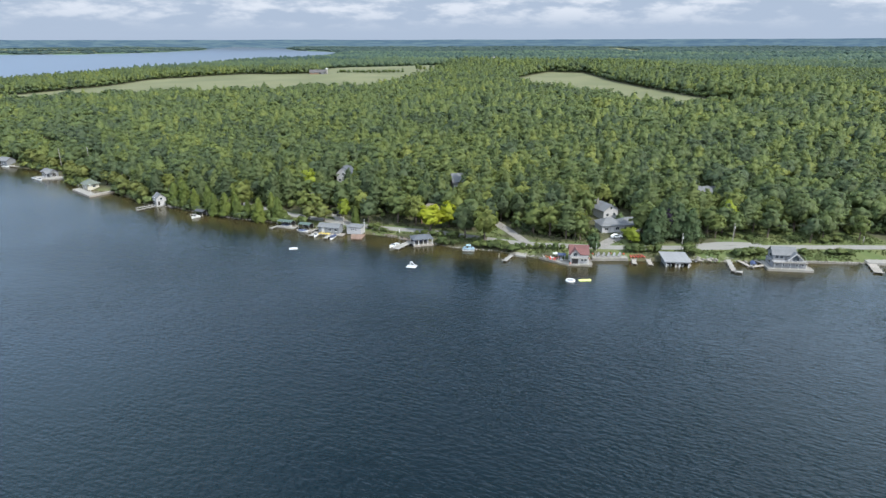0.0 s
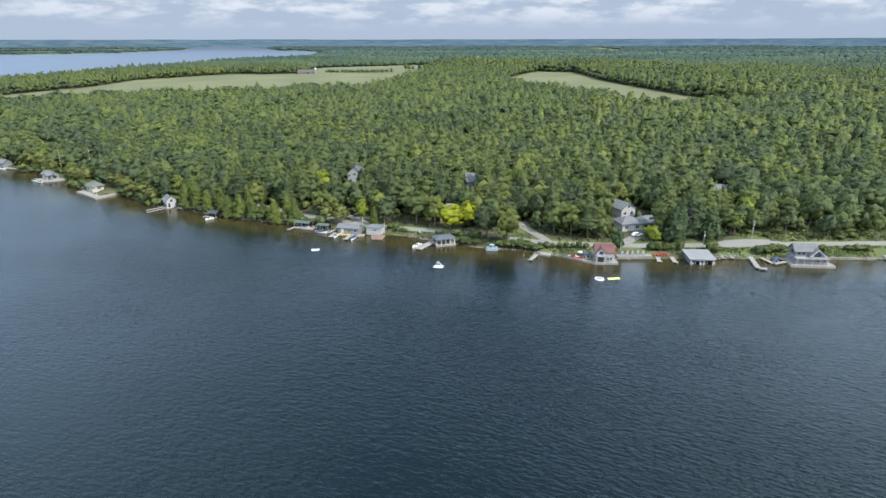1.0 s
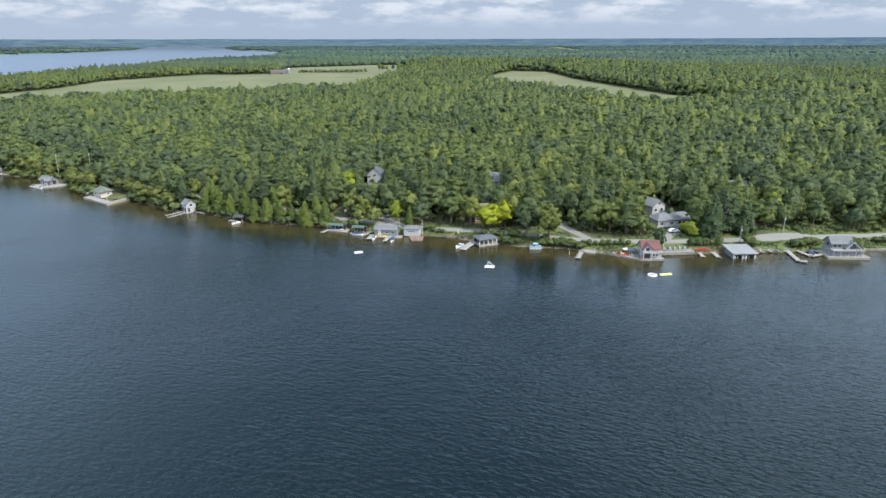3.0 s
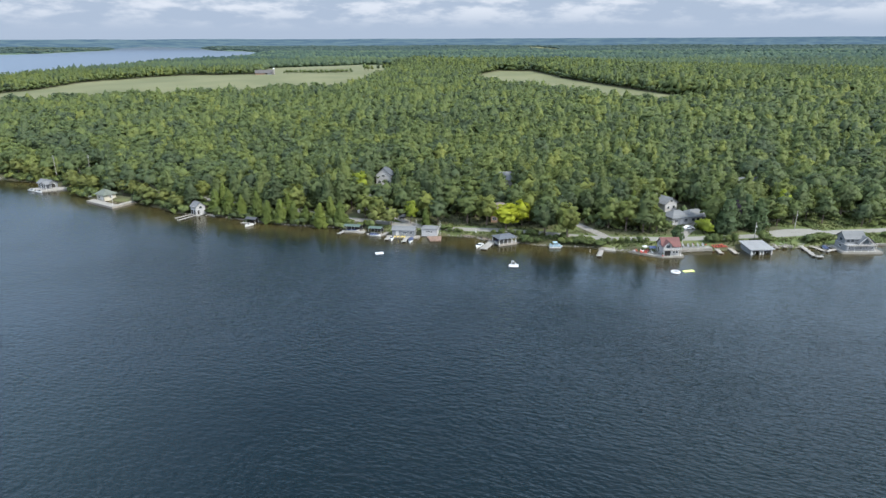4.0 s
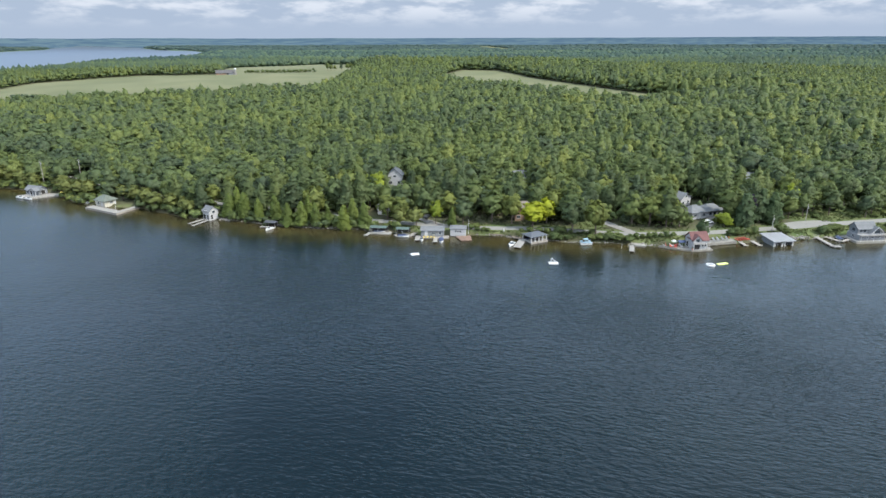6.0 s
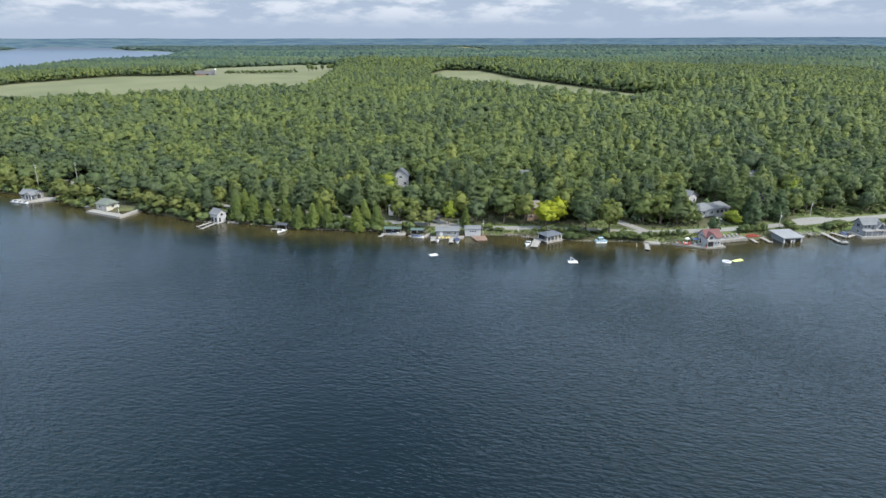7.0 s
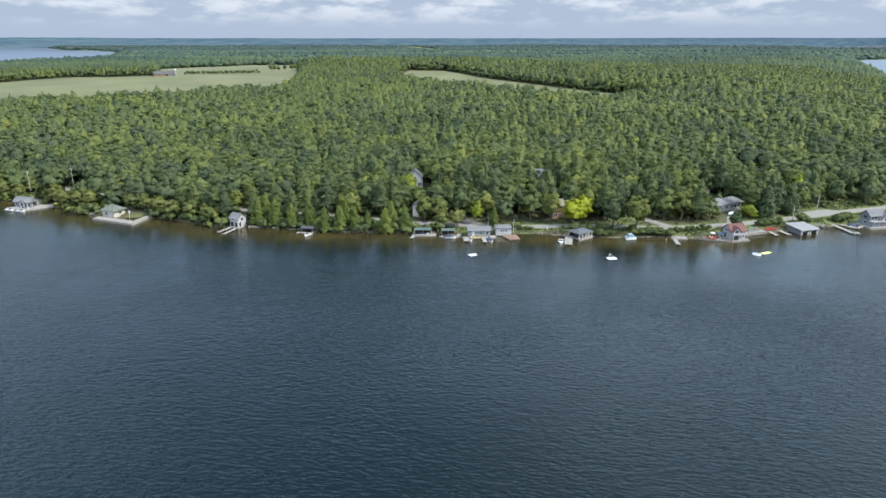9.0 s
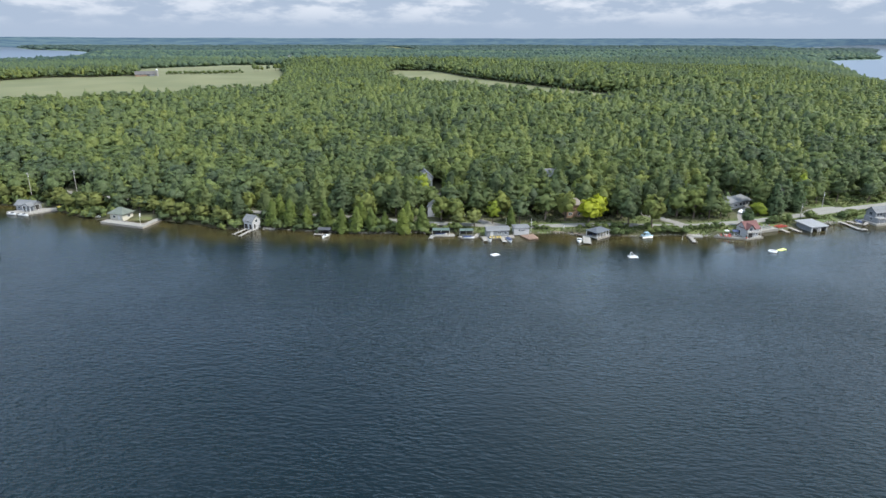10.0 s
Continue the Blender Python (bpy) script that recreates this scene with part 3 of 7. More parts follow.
def shape_of(kind, nr, n):
    """Crown of a tree one metre high: inner masses, then leaf clumps as centre, half sizes (along, across, up) and heading."""
    cores, clumps = [], []
    if kind in ("broad", "bush"):
        low, top, wide = (0.20 if n > 8 else 0.08, 0.97, 0.34) if kind == "broad" else (0.02, 0.98, 0.56)
        domes = [(0.0, 0.0, low + (top - low) * 0.58, wide * 0.70, (top - low) * 0.42)]
        k = 2 if n < 5 else 4 if n < 12 or kind == "bush" else 6 if n < 30 else 9
        turn = nr.uniform(0, 6.28)
        for i in range(k):
            a, rr = turn + i * 2.4 + nr.uniform(-0.4, 0.4), wide * nr.uniform(0.34, 0.66)
            z = low + (top - low) * nr.uniform(0.30, 0.66)
            domes.append((rr * math.cos(a), rr * math.sin(a), z, wide * nr.uniform(0.38, 0.56) * (6.0 / max(k, 6)) ** 0.4, (top - low) * nr.uniform(0.22, 0.32) * (6.0 / max(k, 6)) ** 0.4))
        for x, y, z, w, h in domes:
            cores.append((x, y, z, w * (0.78 if n > 30 else 0.85), w * (0.78 if n > 30 else 0.85), h * (0.78 if n > 30 else 0.85)))
        area = np.array([d[3] * d[4] for d in domes])
        while len(clumps) < n:
            x, y, z, w, h = domes[nr.choice(len(domes), p=area / area.sum())]
            d = nr.normal(size=3)
            d[2] = d[2] * 0.8 + 0.35
            d /= np.linalg.norm(d)
            p = np.array((x, y, z)) + d * (w, w, h) * nr.uniform(0.88, 1.04)
            if any(((p[0] - q[0]) / q[3]) ** 2 + ((p[1] - q[1]) / q[3]) ** 2 + ((p[2] - q[2]) / q[4]) ** 2 < 0.66 for q in domes):
                continue
            s = wide * nr.uniform(0.12, 0.22) * (26.0 / n) ** 0.30
            clumps.append((*p, s * 1.2, s, s * 0.72, nr.uniform(0, 6.28)))
    elif kind == "pine":
        cores.append((0, 0, 0.54, 0.135, 0.135, 0.36))
        tiers = max(3, int(round(n / 5.2)))
        for t in range(tiers):
            u = (t + 0.4) / tiers
            z = 0.24 + 0.70 * u
            reach = 0.25 * (1 - u) ** 0.60 + 0.012
            k = max(1, int(round(n / tiers * (1.25 - 0.6 * u))))
            turn = nr.uniform(0, 6.28)
            for i in range(k):
                a = turn + 6.283 * i / k + nr.uniform(-0.35, 0.35)
                r = reach * nr.uniform(0.55, 1.22)
                clumps.append((0.58 * r * math.cos(a), 0.58 * r * math.sin(a), z + 0.12 * r + nr.uniform(-0.02, 0.02), 0.54 * r + 0.012, 0.42 * r + 0.018, (0.030 + 0.20 / tiers * 0.9) * nr.uniform(0.7, 1.2), a))
        clumps.append((0, 0, 0.945, 0.014, 0.014, 0.055, 0.0))
    else:
        cores.append((0, 0, 0.34, 0.105, 0.105, 0.33))
        cores.append((0, 0, 0.66, 0.062, 0.062, 0.28))
        for i in range(n):
            u = (i + 0.5) / n
            z = 0.06 + 0.86 * u
            reach = 0.148 * (1 - u) ** 0.62 * min(1.0, 0.72 + u * 2)
            a = i * 2.4 + nr.uniform(-0.6, 0.6)
            r = reach * nr.uniform(0.72, 1.12)
            q = (0.018 + 0.042 * (1 - u) ** 0.6) * nr.uniform(0.8, 1.25) * (36.0 / n) ** 0.30
            clumps.append((r * math.cos(a), r * math.sin(a), z, q * 1.1, q, q * 1.45, a))
    return cores, clumps


def outward(kind, p, cores):
    """How the crown's surface faces at each place: away from the nearest mass, or from the stem and up for conifers."""
    if kind in ("broad", "bush"):
        c = np.array(cores)
        rel = (p[:, None, :] - c[None, :, :3]) / c[None, :, 3:] ** 1.5
        near = ((p[:, None, :] - c[None, :, :3]) / c[None, :, 3:])
        k = (near ** 2).sum(-1).argmin(1)
        o = rel[np.arange(len(p)), k]
        o /= np.linalg.norm(o, axis=1)[:, None] + 1e-6
        whole = p - (0, 0, 0.40)
        o = o * 0.75 + 0.5 * whole / (np.linalg.norm(whole, axis=1)[:, None] + 1e-6)
    else:
        r = np.hypot(p[:, 0], p[:, 1])[:, None] + 1e-4
        o = np.concatenate([p[:, :2] / r * np.minimum(r / 0.05, 1.0), np.full((len(p), 1), 0.62)], 1)
    return o / (np.linalg.norm(o, axis=1)[:, None] + 1e-6)


def crown(kind, seed, n_clumps, n_leaves, leaf):
    """Vertices, triangles and leaf facing of a crown: inner masses, ragged leaf clumps over them, and single sprays standing off."""
    nr = np.random.RandomState(seed)
    cores, clumps = shape_of(kind, nr, n_clumps)
    V, F, N, off = [], [], [], 0
    bv, bf = (OCTA_V, OCTA_F) if n_clumps < 5 else (ICO_V, ICO_F)
    for c in cores:
        b = bv * (1 + nr.uniform(-0.22, 0.18, (len(bv), 1)))
        V.append(np.array(c[:3]) + b * c[3:])
        N.append(0.5 * bv)
        F.append(bf + off)
        off += len(bv)
    C = np.array(clumps)
    for c in C:
        v = OCTA_V * (1 + nr.uniform(-0.30, 0.30, (6, 1))) * c[3:6]
        tip = nr.uniform(-0.35, 0.35)
        v = np.stack([v[:, 0] * math.cos(tip) - v[:, 2] * math.sin(tip), v[:, 1], v[:, 0] * math.sin(tip) + v[:, 2] * math.cos(tip)], -1)
        ca, sa = math.cos(c[6]), math.sin(c[6])
        v = np.stack([v[:, 0] * ca - v[:, 1] * sa, v[:, 0] * sa + v[:, 1] * ca, v[:, 2]], -1)
        V.append(c[:3] + v)
        N.append(1.0 * v / np.linalg.norm(v, axis=1)[:, None])
        F.append(OCTA_F + off)
        off += 6
    w = (C[:, 3] * C[:, 4]) ** 0.8
    pick = nr.choice(len(C), n_leaves, p=w / w.sum())
    d = nr.normal(size=(n_leaves, 3))
    d[:, 2] += 0.35
    d /= np.linalg.norm(d, axis=1)[:, None]
    g = C[pick]
    q = d * g[:, 3:6] * nr.uniform(0.85, 1.45, (n_leaves, 1))
    ca, sa = np.cos(g[:, 6]), np.sin(g[:, 6])
    p = g[:, :3] + np.stack([q[:, 0] * ca - q[:, 1] * sa, q[:, 0] * sa + q[:, 1] * ca, q[:, 2]], -1)
    nrm = 0.4 * d + outward(kind, p, cores) + nr.normal(size=d.shape) * 0.45
    nrm /= np.linalg.norm(nrm, axis=1)[:, None]
    t = np.cross(nrm, nr.normal(size=d.shape))
    t /= np.linalg.norm(t, axis=1)[:, None]
    b = np.cross(nrm, t)
    s = leaf * nr.uniform(0.55, 1.3, (n_leaves, 1))
    q = np.stack([p - t * s - b * s * 0.6, p + t * s * 1.1 - b * s * 0.5 + nrm * s * 0.16, p + t * s * 0.1 + b * s * 1.1 - nrm * s * 0.12], 1)
    V.append(q.reshape(-1, 3))
    N.append(np.repeat(1.0 * nrm, 3, 0))
    F.append(off + np.arange(n_leaves * 3).reshape(-1, 3))
    V, N = np.concatenate(V), np.concatenate(N)
    N = N + outward(kind, V, cores)
    return V, np.concatenate(F), N / (np.linalg.norm(N, axis=1)[:, None] + 1e-6)


def trunk_mesh(kind, seed):
    """A tapered bole with a few limbs, one metre high in all."""
    rng = random.Random(seed)
    bm = bmesh.new()
    top, base = {"broad": (0.62, 0.028), "pine": (0.93, 0.020), "cone": (0.9, 0.022), "bush": (0.45, 0.05)}[kind]

    def limb(a, b, ra, rb, sides=6):
        a, b = Vector(a), Vector(b)
        z = (b - a).normalized()
        x = z.orthogonal().normalized()
        y = z.cross(x)
        ring = [[bm.verts.new(p + (x * math.cos(t) + y * math.sin(t)) * rr) for t in [2 * math.pi * i / sides for i in range(sides)]] for p, rr in ((a, ra), (b, rb))]
        for i in range(sides):
            bm.faces.new((ring[0][i], ring[0][(i + 1) % sides], ring[1][(i + 1) % sides], ring[1][i]))

    bend = (rng.uniform(-0.02, 0.02), rng.uniform(-0.02, 0.02))
    limb((0, 0, -0.03), (bend[0], bend[1], top * 0.5), base, base * 0.7)
    limb((bend[0], bend[1], top * 0.5), (bend[0] * 1.5, bend[1] * 1.5, top), base * 0.7, base * 0.25)
    for i in range(6 if kind in ("broad", "bush") else 4):
        a, z = i * 2.4 + rng.uniform(-0.4, 0.4), top * rng.uniform(0.5, 0.85)
        w = 0.2 if kind in ("broad", "bush") else 0.12
        limb((bend[0], bend[1], z), (w * math.cos(a), w * math.sin(a), z + rng.uniform(0.05, 0.18)), base * 0.38, base * 0.12, 5)
    me = bpy.data.meshes.new("trunk")
    bm.to_mesh(me)
    bm.free()
    me.materials.append(M_BARK)
    return me


CROWN_CACHE = {}


def plant(kind, name, label, mat, x, y, h, width=1.0, variant=0, group="", detail=(15, 400), z=None):
    """One tree or shrub: trunk and crown, sharing meshes with its like."""
    key = (kind, mat.name, variant, detail)
    if key not in CROWN_CACHE:
        leaf = {"broad": 0.029, "pine": 0.026, "cone": 0.024, "bush": 0.055}[kind]
        v, f, nv = crown(kind, 11 + variant * 7 + len(kind), int(detail[0] * 3.4), int(detail[1] * 2.4), leaf)
        CROWN_CACHE[key] = (mesh_from("crown", v, f, [mat], facing=nv), trunk_mesh(kind, variant))
    cm, tm = CROWN_CACHE[key]
    ob = new(name)
    ob.matrix_world = pose(x, y, (ground_at(x, y) if z is None else z) - 0.05, 0, 0, random.uniform(0, 360)) @ Matrix.Diagonal((h * width, h * width, h, 1))
    for pn, me in (("trunk", tm), ("crown", cm)):
        p = new(pn, me)
        p.parent = ob
    return tagged(ob, label, "tree" if kind != "bush" else "shrub", group)


# ---- places kept clear of trees: houses, drives and lawns ----
CLEAR = [(71, 250, 9), (80, 250, 8), (78, 268, 10), (74, 249, 6), (-47, 331, 6), (10, 312, 5), (-62, 292, 6), (130, 292, 9), (-3, 269, 7), (32, 282, 5), (30, 250, 5), (27, 258, 4),
         (-47, 277, 5), (-50, 286, 4), (-50, 296, 3), (22, 252, 7), (-190, 340, 10), (-240, 380, 8), (84, 262, 4), (128, 282, 4), (-240, 385, 7), (-196, 346, 9)]
WOODED_GAPS = np.array(CLEAR, float)
VISTAS = [(-50.6, 337, 7, 38), (10.8, 313, 4.5, 24), (131, 294, 6.5, 30), (-3, 269, 6, 18), (74.6, 270, 7, 24), (75, 252, 11, 20), (-220, 391, 7, 24), (-241, 396, 7, 22), (-61.5, 292, 4.5, 20)]


def open_ground(x, y):
    """True where no woodland tree may stand."""
    s = inland(x, y)
    bare = s < np.where(x > -58, 20, np.where(x > -130, 8, 7))
    bare |= line_distance(x, y, ROAD) < np.where(x > -60, 7.5, 5.0)
    bare |= (x > 96) & (s < 27)
    for f in FIELDS:
        bare |= inside_distance(x, y, f) > -4
    for lake in LAKES:
        bare |= inside_distance(x, y, lake) > -12
    for hx, hy, wide, deep in VISTAS:
        ux, uy = MID[0] - hx, MID[1] - hy
        k = math.hypot(ux, uy)
        along, side = ((x - hx) * ux + (y - hy) * uy) / k, ((x - hx) * uy - (y - hy) * ux) / k
        bare |= (along > -5) & (along < deep) & (np.abs(side) < wide)
    for cx, cy, r in WOODED_GAPS:
        bare |= np.hypot(x - cx, y - cy) < r
    return bare


def scatter(r0, r1, step, seed):
    """Jittered places on land between two distances from the middle of the flight, within the sector that the woods fill."""
    nr = np.random.RandomState(seed)
    xs, ys = np.meshgrid(np.arange(-1300, 1600, step), np.arange(150, 1400, step))
    x, y = (xs + nr.uniform(-0.42, 0.42, xs.shape) * step).ravel(), (ys + nr.uniform(-0.42, 0.42, xs.shape) * step).ravel()
    dx, dy = x - MID[0], y - MID[1]
    r, a = np.hypot(dx, dy), np.degrees(np.arctan2(dx, dy))
    k = (r >= r0) & (r < r1) & (a > -35.5) & (a < 56)
    x, y = x[k], y[k]
    k = ~open_ground(x, y)
    return x[k], y[k]


def tree_field(x, y, kinds, seed, size, tone=0.0):
    """Tiles crown shapes over many places: vertices, triangles, tint, all in one."""
    nr = np.random.RandomState(seed)
    n = len(x)
    z = height(x, y)
    stand = 0.5 + 0.5 * roll(x + 37, y - 12, 34)
    lean = 0.30 + 0.75 * smooth((inland(x, y) - 25) / 120) * (0.45 + 0.9 * stand)
    share = np.stack([k[1] * (lean if k[5] else 1.0 - 0.45 * lean) for k in kinds], 1)
    share = np.cumsum(share / share.sum(1, keepdims=True), 1)
    which = (nr.uniform(size=(n, 1)) > share).sum(1).clip(0, len(kinds) - 1)
    patch = 0.5 + 0.5 * roll(x, y, 45)
    # tone lightens and evens out farther bands, haze put into the tint
    tint = np.clip(nr.normal(0.45 + tone, 0.21 - tone * 0.6, n) + 0.36 * (patch - 0.5) + 0.10 * roll(x - 90, y + 40, 17), 0.02, 0.98)
    V, F, T, N, off = [], [], [], [], 0
    for i, ((v, f, nv), _, (h0, h1), wide, shift, _c) in enumerate(kinds):
        k = np.nonzero(which == i)[0]
        if not len(k):
            continue
        hh = nr.uniform(h0, h1, len(k)) * size * (1 + 0.25 * np.exp(-(line_distance(x[k], y[k], CREST) / 80) ** 2))
        ww = hh * nr.uniform(0.85, 1.2, len(k)) * wide
        a = nr.uniform(0, 2 * math.pi, len(k))
        ca, sa = np.cos(a)[:, None], np.sin(a)[:, None]
        vx = (v[None, :, 0] * ca - v[None, :, 1] * sa) * ww[:, None] + x[k][:, None]
        vy = (v[None, :, 0] * sa + v[None, :, 1] * ca) * ww[:, None] + y[k][:, None]
        vz = v[None, :, 2] * hh[:, None] + z[k][:, None]
        V.append(np.stack([vx, vy, vz], -1).reshape(-1, 3))
        F.append((f[None] + (off + np.arange(len(k)) * len(v))[:, None, None]).reshape(-1, 3))
        T.append(np.repeat(np.clip(tint[k] + shift, 0, 1), len(v)))
        N.append(np.stack([nv[None, :, 0] * ca - nv[None, :, 1] * sa, nv[None, :, 0] * sa + nv[None, :, 1] * ca, np.broadcast_to(nv[None, :, 2], vx.shape)], -1).reshape(-1, 3))
        off += len(k) * len(v)
    return np.concatenate(V), np.concatenate(F), np.concatenate(T), np.concatenate(N)


def woods(name, label, bands, mat=None):
    V, F, T, N, off = [], [], [], [], 0
    for v, f, t, nv in bands:
        V.append(v)
        F.append(f + off)
        T.append(t)
        N.append(nv)
        off += len(v)
    V = np.concatenate(V)
    V = np.stack(settle(V[:, 0], V[:, 1], V[:, 2]), -1)
    me = mesh_from(name, V, np.concatenate(F), [mat or M_WOODS], attrs=[("tint", np.concatenate(T))], facing=np.concatenate(N))
    return tagged(new(name, me), label, "forest", kind="stuff")


def kinds_at(n_clumps, n_leaves, leaf, seed, wider=1.0, pines=1.0):
    out = []
    for kind, share, hs, wide, shift, conifer, k in (("broad", 0.34, (12, 17), 1.12, -0.12, 0, 0), ("broad", 0.30, (11, 16), 1.25, -0.03, 0, 1), ("broad", 0.24, (10, 14), 1.1, 0.07, 0, 2), ("pine", 0.30, (14, 19), 1.05, 0.03, 1, 3),
                                                     ("pine", 0.24, (13, 18), 1.15, 0.09, 1, 4), ("pine", 0.16, (11, 15), 1.25, 0.14, 1, 5), ("cone", 0.06, (12, 16), 1.35, -0.02, 1, 6)):
        out.append((crown(kind, seed + k, n_clumps, n_leaves, leaf), share * (pines if conifer else 1.0), hs, wide * wider, shift, conifer))
    return out


def build_woods():
    x, y = scatter(200, 330, 6.2, 3)
    order = np.argsort(inland(x, y))
    return x, y, order


WX, WY, W_ORDER = build_woods()
N_SINGLE = 260
NAMES = {"broad": ("oak_tree", "broad-leaved tree with a rounded green crown in the lakeside wood"), "pine": ("pine_tree", "tall white pine with layered green boughs in the lakeside wood"),
         "cone": ("cedar_tree", "narrow conical cedar with green fronds in the lakeside wood")}
for i in W_ORDER[:N_SINGLE]:
    px, py = float(WX[i]), float(WY[i])
    kind = random.choices(["broad", "pine", "cone"], [0.62, 0.28, 0.10])[0]
    nm, lb = NAMES[kind]
    hgt = {"broad": random.uniform(11, 16.5), "pine": random.uniform(14, 20), "cone": random.uniform(9, 13)}[kind]
    plant(kind, nm, lb, {"broad": M_LEAF, "pine": M_PINE, "cone": M_CEDAR}[kind], px, py, hgt, random.uniform(0.9, 1.15), random.randrange(3), "lakeside woodland trees")
rest = W_ORDER[N_SINGLE:]
K0, K1, K2, K3 = kinds_at(36, 400, 0.028, 140, 1.0, 0.95), kinds_at(20, 210, 0.034, 40, 1.0, 0.95), kinds_at(9, 52, 0.052, 60, 1.06, 0.85), kinds_at(4, 10, 0.08, 80, 1.18, 0.55)
b1 = tree_field(WX[rest], WY[rest], K0, 5, 1.0)
x2, y2 = scatter(330, 470, 7.2, 13)
b2 = tree_field(x2, y2, K1, 6, 1.0)
x3, y3 = scatter(470, 800, 8.1, 14)
b3 = tree_field(x3, y3, K2, 7, 1.06, 0.04)
x4, y4 = scatter(800, 1320, 8.2, 15)
b4 = tree_field(x4, y4, K3, 8, 1.0, 0.04)
xu, yu = scatter(200, 480, 5.6, 19)
understory = tree_field(xu, yu, [(crown("bush", 77, 2, 12, 0.10), 1.0, (4.5, 8.5), 0.85, 0.02, 0)], 20, 1.0)
woods("understory", "young trees and saplings filling the wood beneath the crowns", [understory])


def field_edges():
    """Bushes and low boughs closing the wood's edge along the hay fields."""
    nr = np.random.RandomState(27)
    xs, ys = np.meshgrid(np.arange(-700, 420, 5.0), np.arange(500, 1330, 5.0))
    x, y = (xs + nr.uniform(-2.2, 2.2, xs.shape)).ravel(), (ys + nr.uniform(-2.2, 2.2, xs.shape)).ravel()
    d = np.maximum(inside_distance(x, y, FIELDS[0]), inside_distance(x, y, FIELDS[1]))
    k = (d < -1.5) & (d > -13)
    for lake in LAKES:
        k &= inside_distance(x, y, lake) < -12
    return tree_field(x[k], y[k], [(crown("bush", 78, 1, 8, 0.10), 1.0, (4.0, 9.5), 0.9, -0.12, 0)], 28, 1.0)


woods("edge_bushes", "bushes and low boughs along the edge of the hay fields", [field_edges()])
woods("woodland", "dense mixed wood of oaks, maples and pines covering the rising land", [b1, b2, b3, b4])


def far_woods():
    """Canopy clumps that grow with distance, out to the horizon."""
    nr = np.random.RandomState(21)
    X, Y, S = [], [], []
    r = 1320.0
    while r < 9000:
        size = r / 130
        n = int(radians(112) * r / size)
        a = radians(-46) + (np.arange(n) + nr.uniform(-0.5, 0.5, n)) / n * radians(112)
        rr = r + nr.uniform(-0.6, 0.6, n) * size
        X.append(MID[0] + rr * np.sin(a))
        Y.append(MID[1] + rr * np.cos(a))
        S.append(np.full(n, size))
        r += size * 1.25
    x, y, s = np.concatenate(X), np.concatenate(Y), np.concatenate(S)
    k = np.ones(len(x), bool)
    for lake in LAKES:
        k &= inside_distance(x, y, lake) < -15
    for f in FIELDS:
        k &= inside_distance(x, y, f) < -5
    k &= inland(x, y) > 20
    glade = roll(x, y * 1.6, 260) + 0.6 * roll(x + 300, y, 140)
    k &= (glade < 0.85)
    x, y, s = x[k], y[k], s[k]
    n = len(x)
    z = height(x, y)
    v0, f0 = OCTA_V, OCTA_F
    wob = 1 + nr.uniform(-0.34, 0.34, (n, len(v0), 1))
    hh = nr.uniform(7, 18, n)
    v = v0[None] * wob * np.stack([s * 0.72, s * 0.72, hh * 0.62], -1)[:, None, :] + np.stack([x, y, z + hh * 0.42], -1)[:, None, :]
    f = (f0[None] + (np.arange(n) * len(v0))[:, None, None]).reshape(-1, 3)
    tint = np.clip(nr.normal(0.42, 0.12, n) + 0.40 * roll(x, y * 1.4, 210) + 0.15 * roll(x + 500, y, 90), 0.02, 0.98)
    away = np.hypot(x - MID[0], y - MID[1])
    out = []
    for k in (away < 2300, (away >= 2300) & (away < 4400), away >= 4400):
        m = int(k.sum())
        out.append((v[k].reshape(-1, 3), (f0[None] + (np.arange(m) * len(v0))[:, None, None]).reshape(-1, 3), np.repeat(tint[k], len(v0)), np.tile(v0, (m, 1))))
    return out


FAR = far_woods()
# each farther band wears bluer leaves, haze put into the base colour
woods("distant_woodland", "distant mixed woods rolling away beyond the fields, tinted slightly with haze", [FAR[0]], M_MIDWOODS)
woods("far_conifer_woodland", "far woods towards the horizon, tinted blue with painted haze", [FAR[1]], M_FARWOODS)
woods("backdrop_woodland", "woods along the horizon hills, haze painted into their leaves", [FAR[2]], M_HORIZON_WOODS)


def undergrowth():
    """Shrubs under the wood's edge, along the road and down to the water."""
    nr = np.random.RandomState(9)
    xs, ys = np.meshgrid(np.arange(-320, 190, 2.6), np.arange(205, 450, 2.6))
    x, y = (xs + nr.uniform(-1.2, 1.2, xs.shape)).ravel(), (ys + nr.uniform(-1.2, 1.2, ys.shape)).ravel()
    s = inland(x, y)
    fringe = (s > -0.5) & (s < 9) & (x < -60)
    edge = (s > 19) & (s < 44) & (x > -62) & (nr.uniform(size=len(x)) < 0.34)
    verge = (s > 5) & (s < 40) & (x < -60) & (nr.uniform(size=len(x)) < 0.35)
    k = (fringe | edge | verge) & (line_distance(x, y, ROAD) > 4.6)
    k &= ~((x > 104) & (s < 27))
    for cx, cy, r in CLEAR + SHORE_PLOTS:
        k &= np.hypot(x - cx, y - cy) > r
    x, y = x[k], y[k]
    return tree_field(x, y, [(crown("bush", 70, 6, 50, 0.13), 0.5, (1.6, 4.8), 1.1, 0.10, 0), (crown("bush", 71, 6, 50, 0.13), 0.5, (1.3, 3.8), 1.3, 0.16, 0)], 33, 1.0)


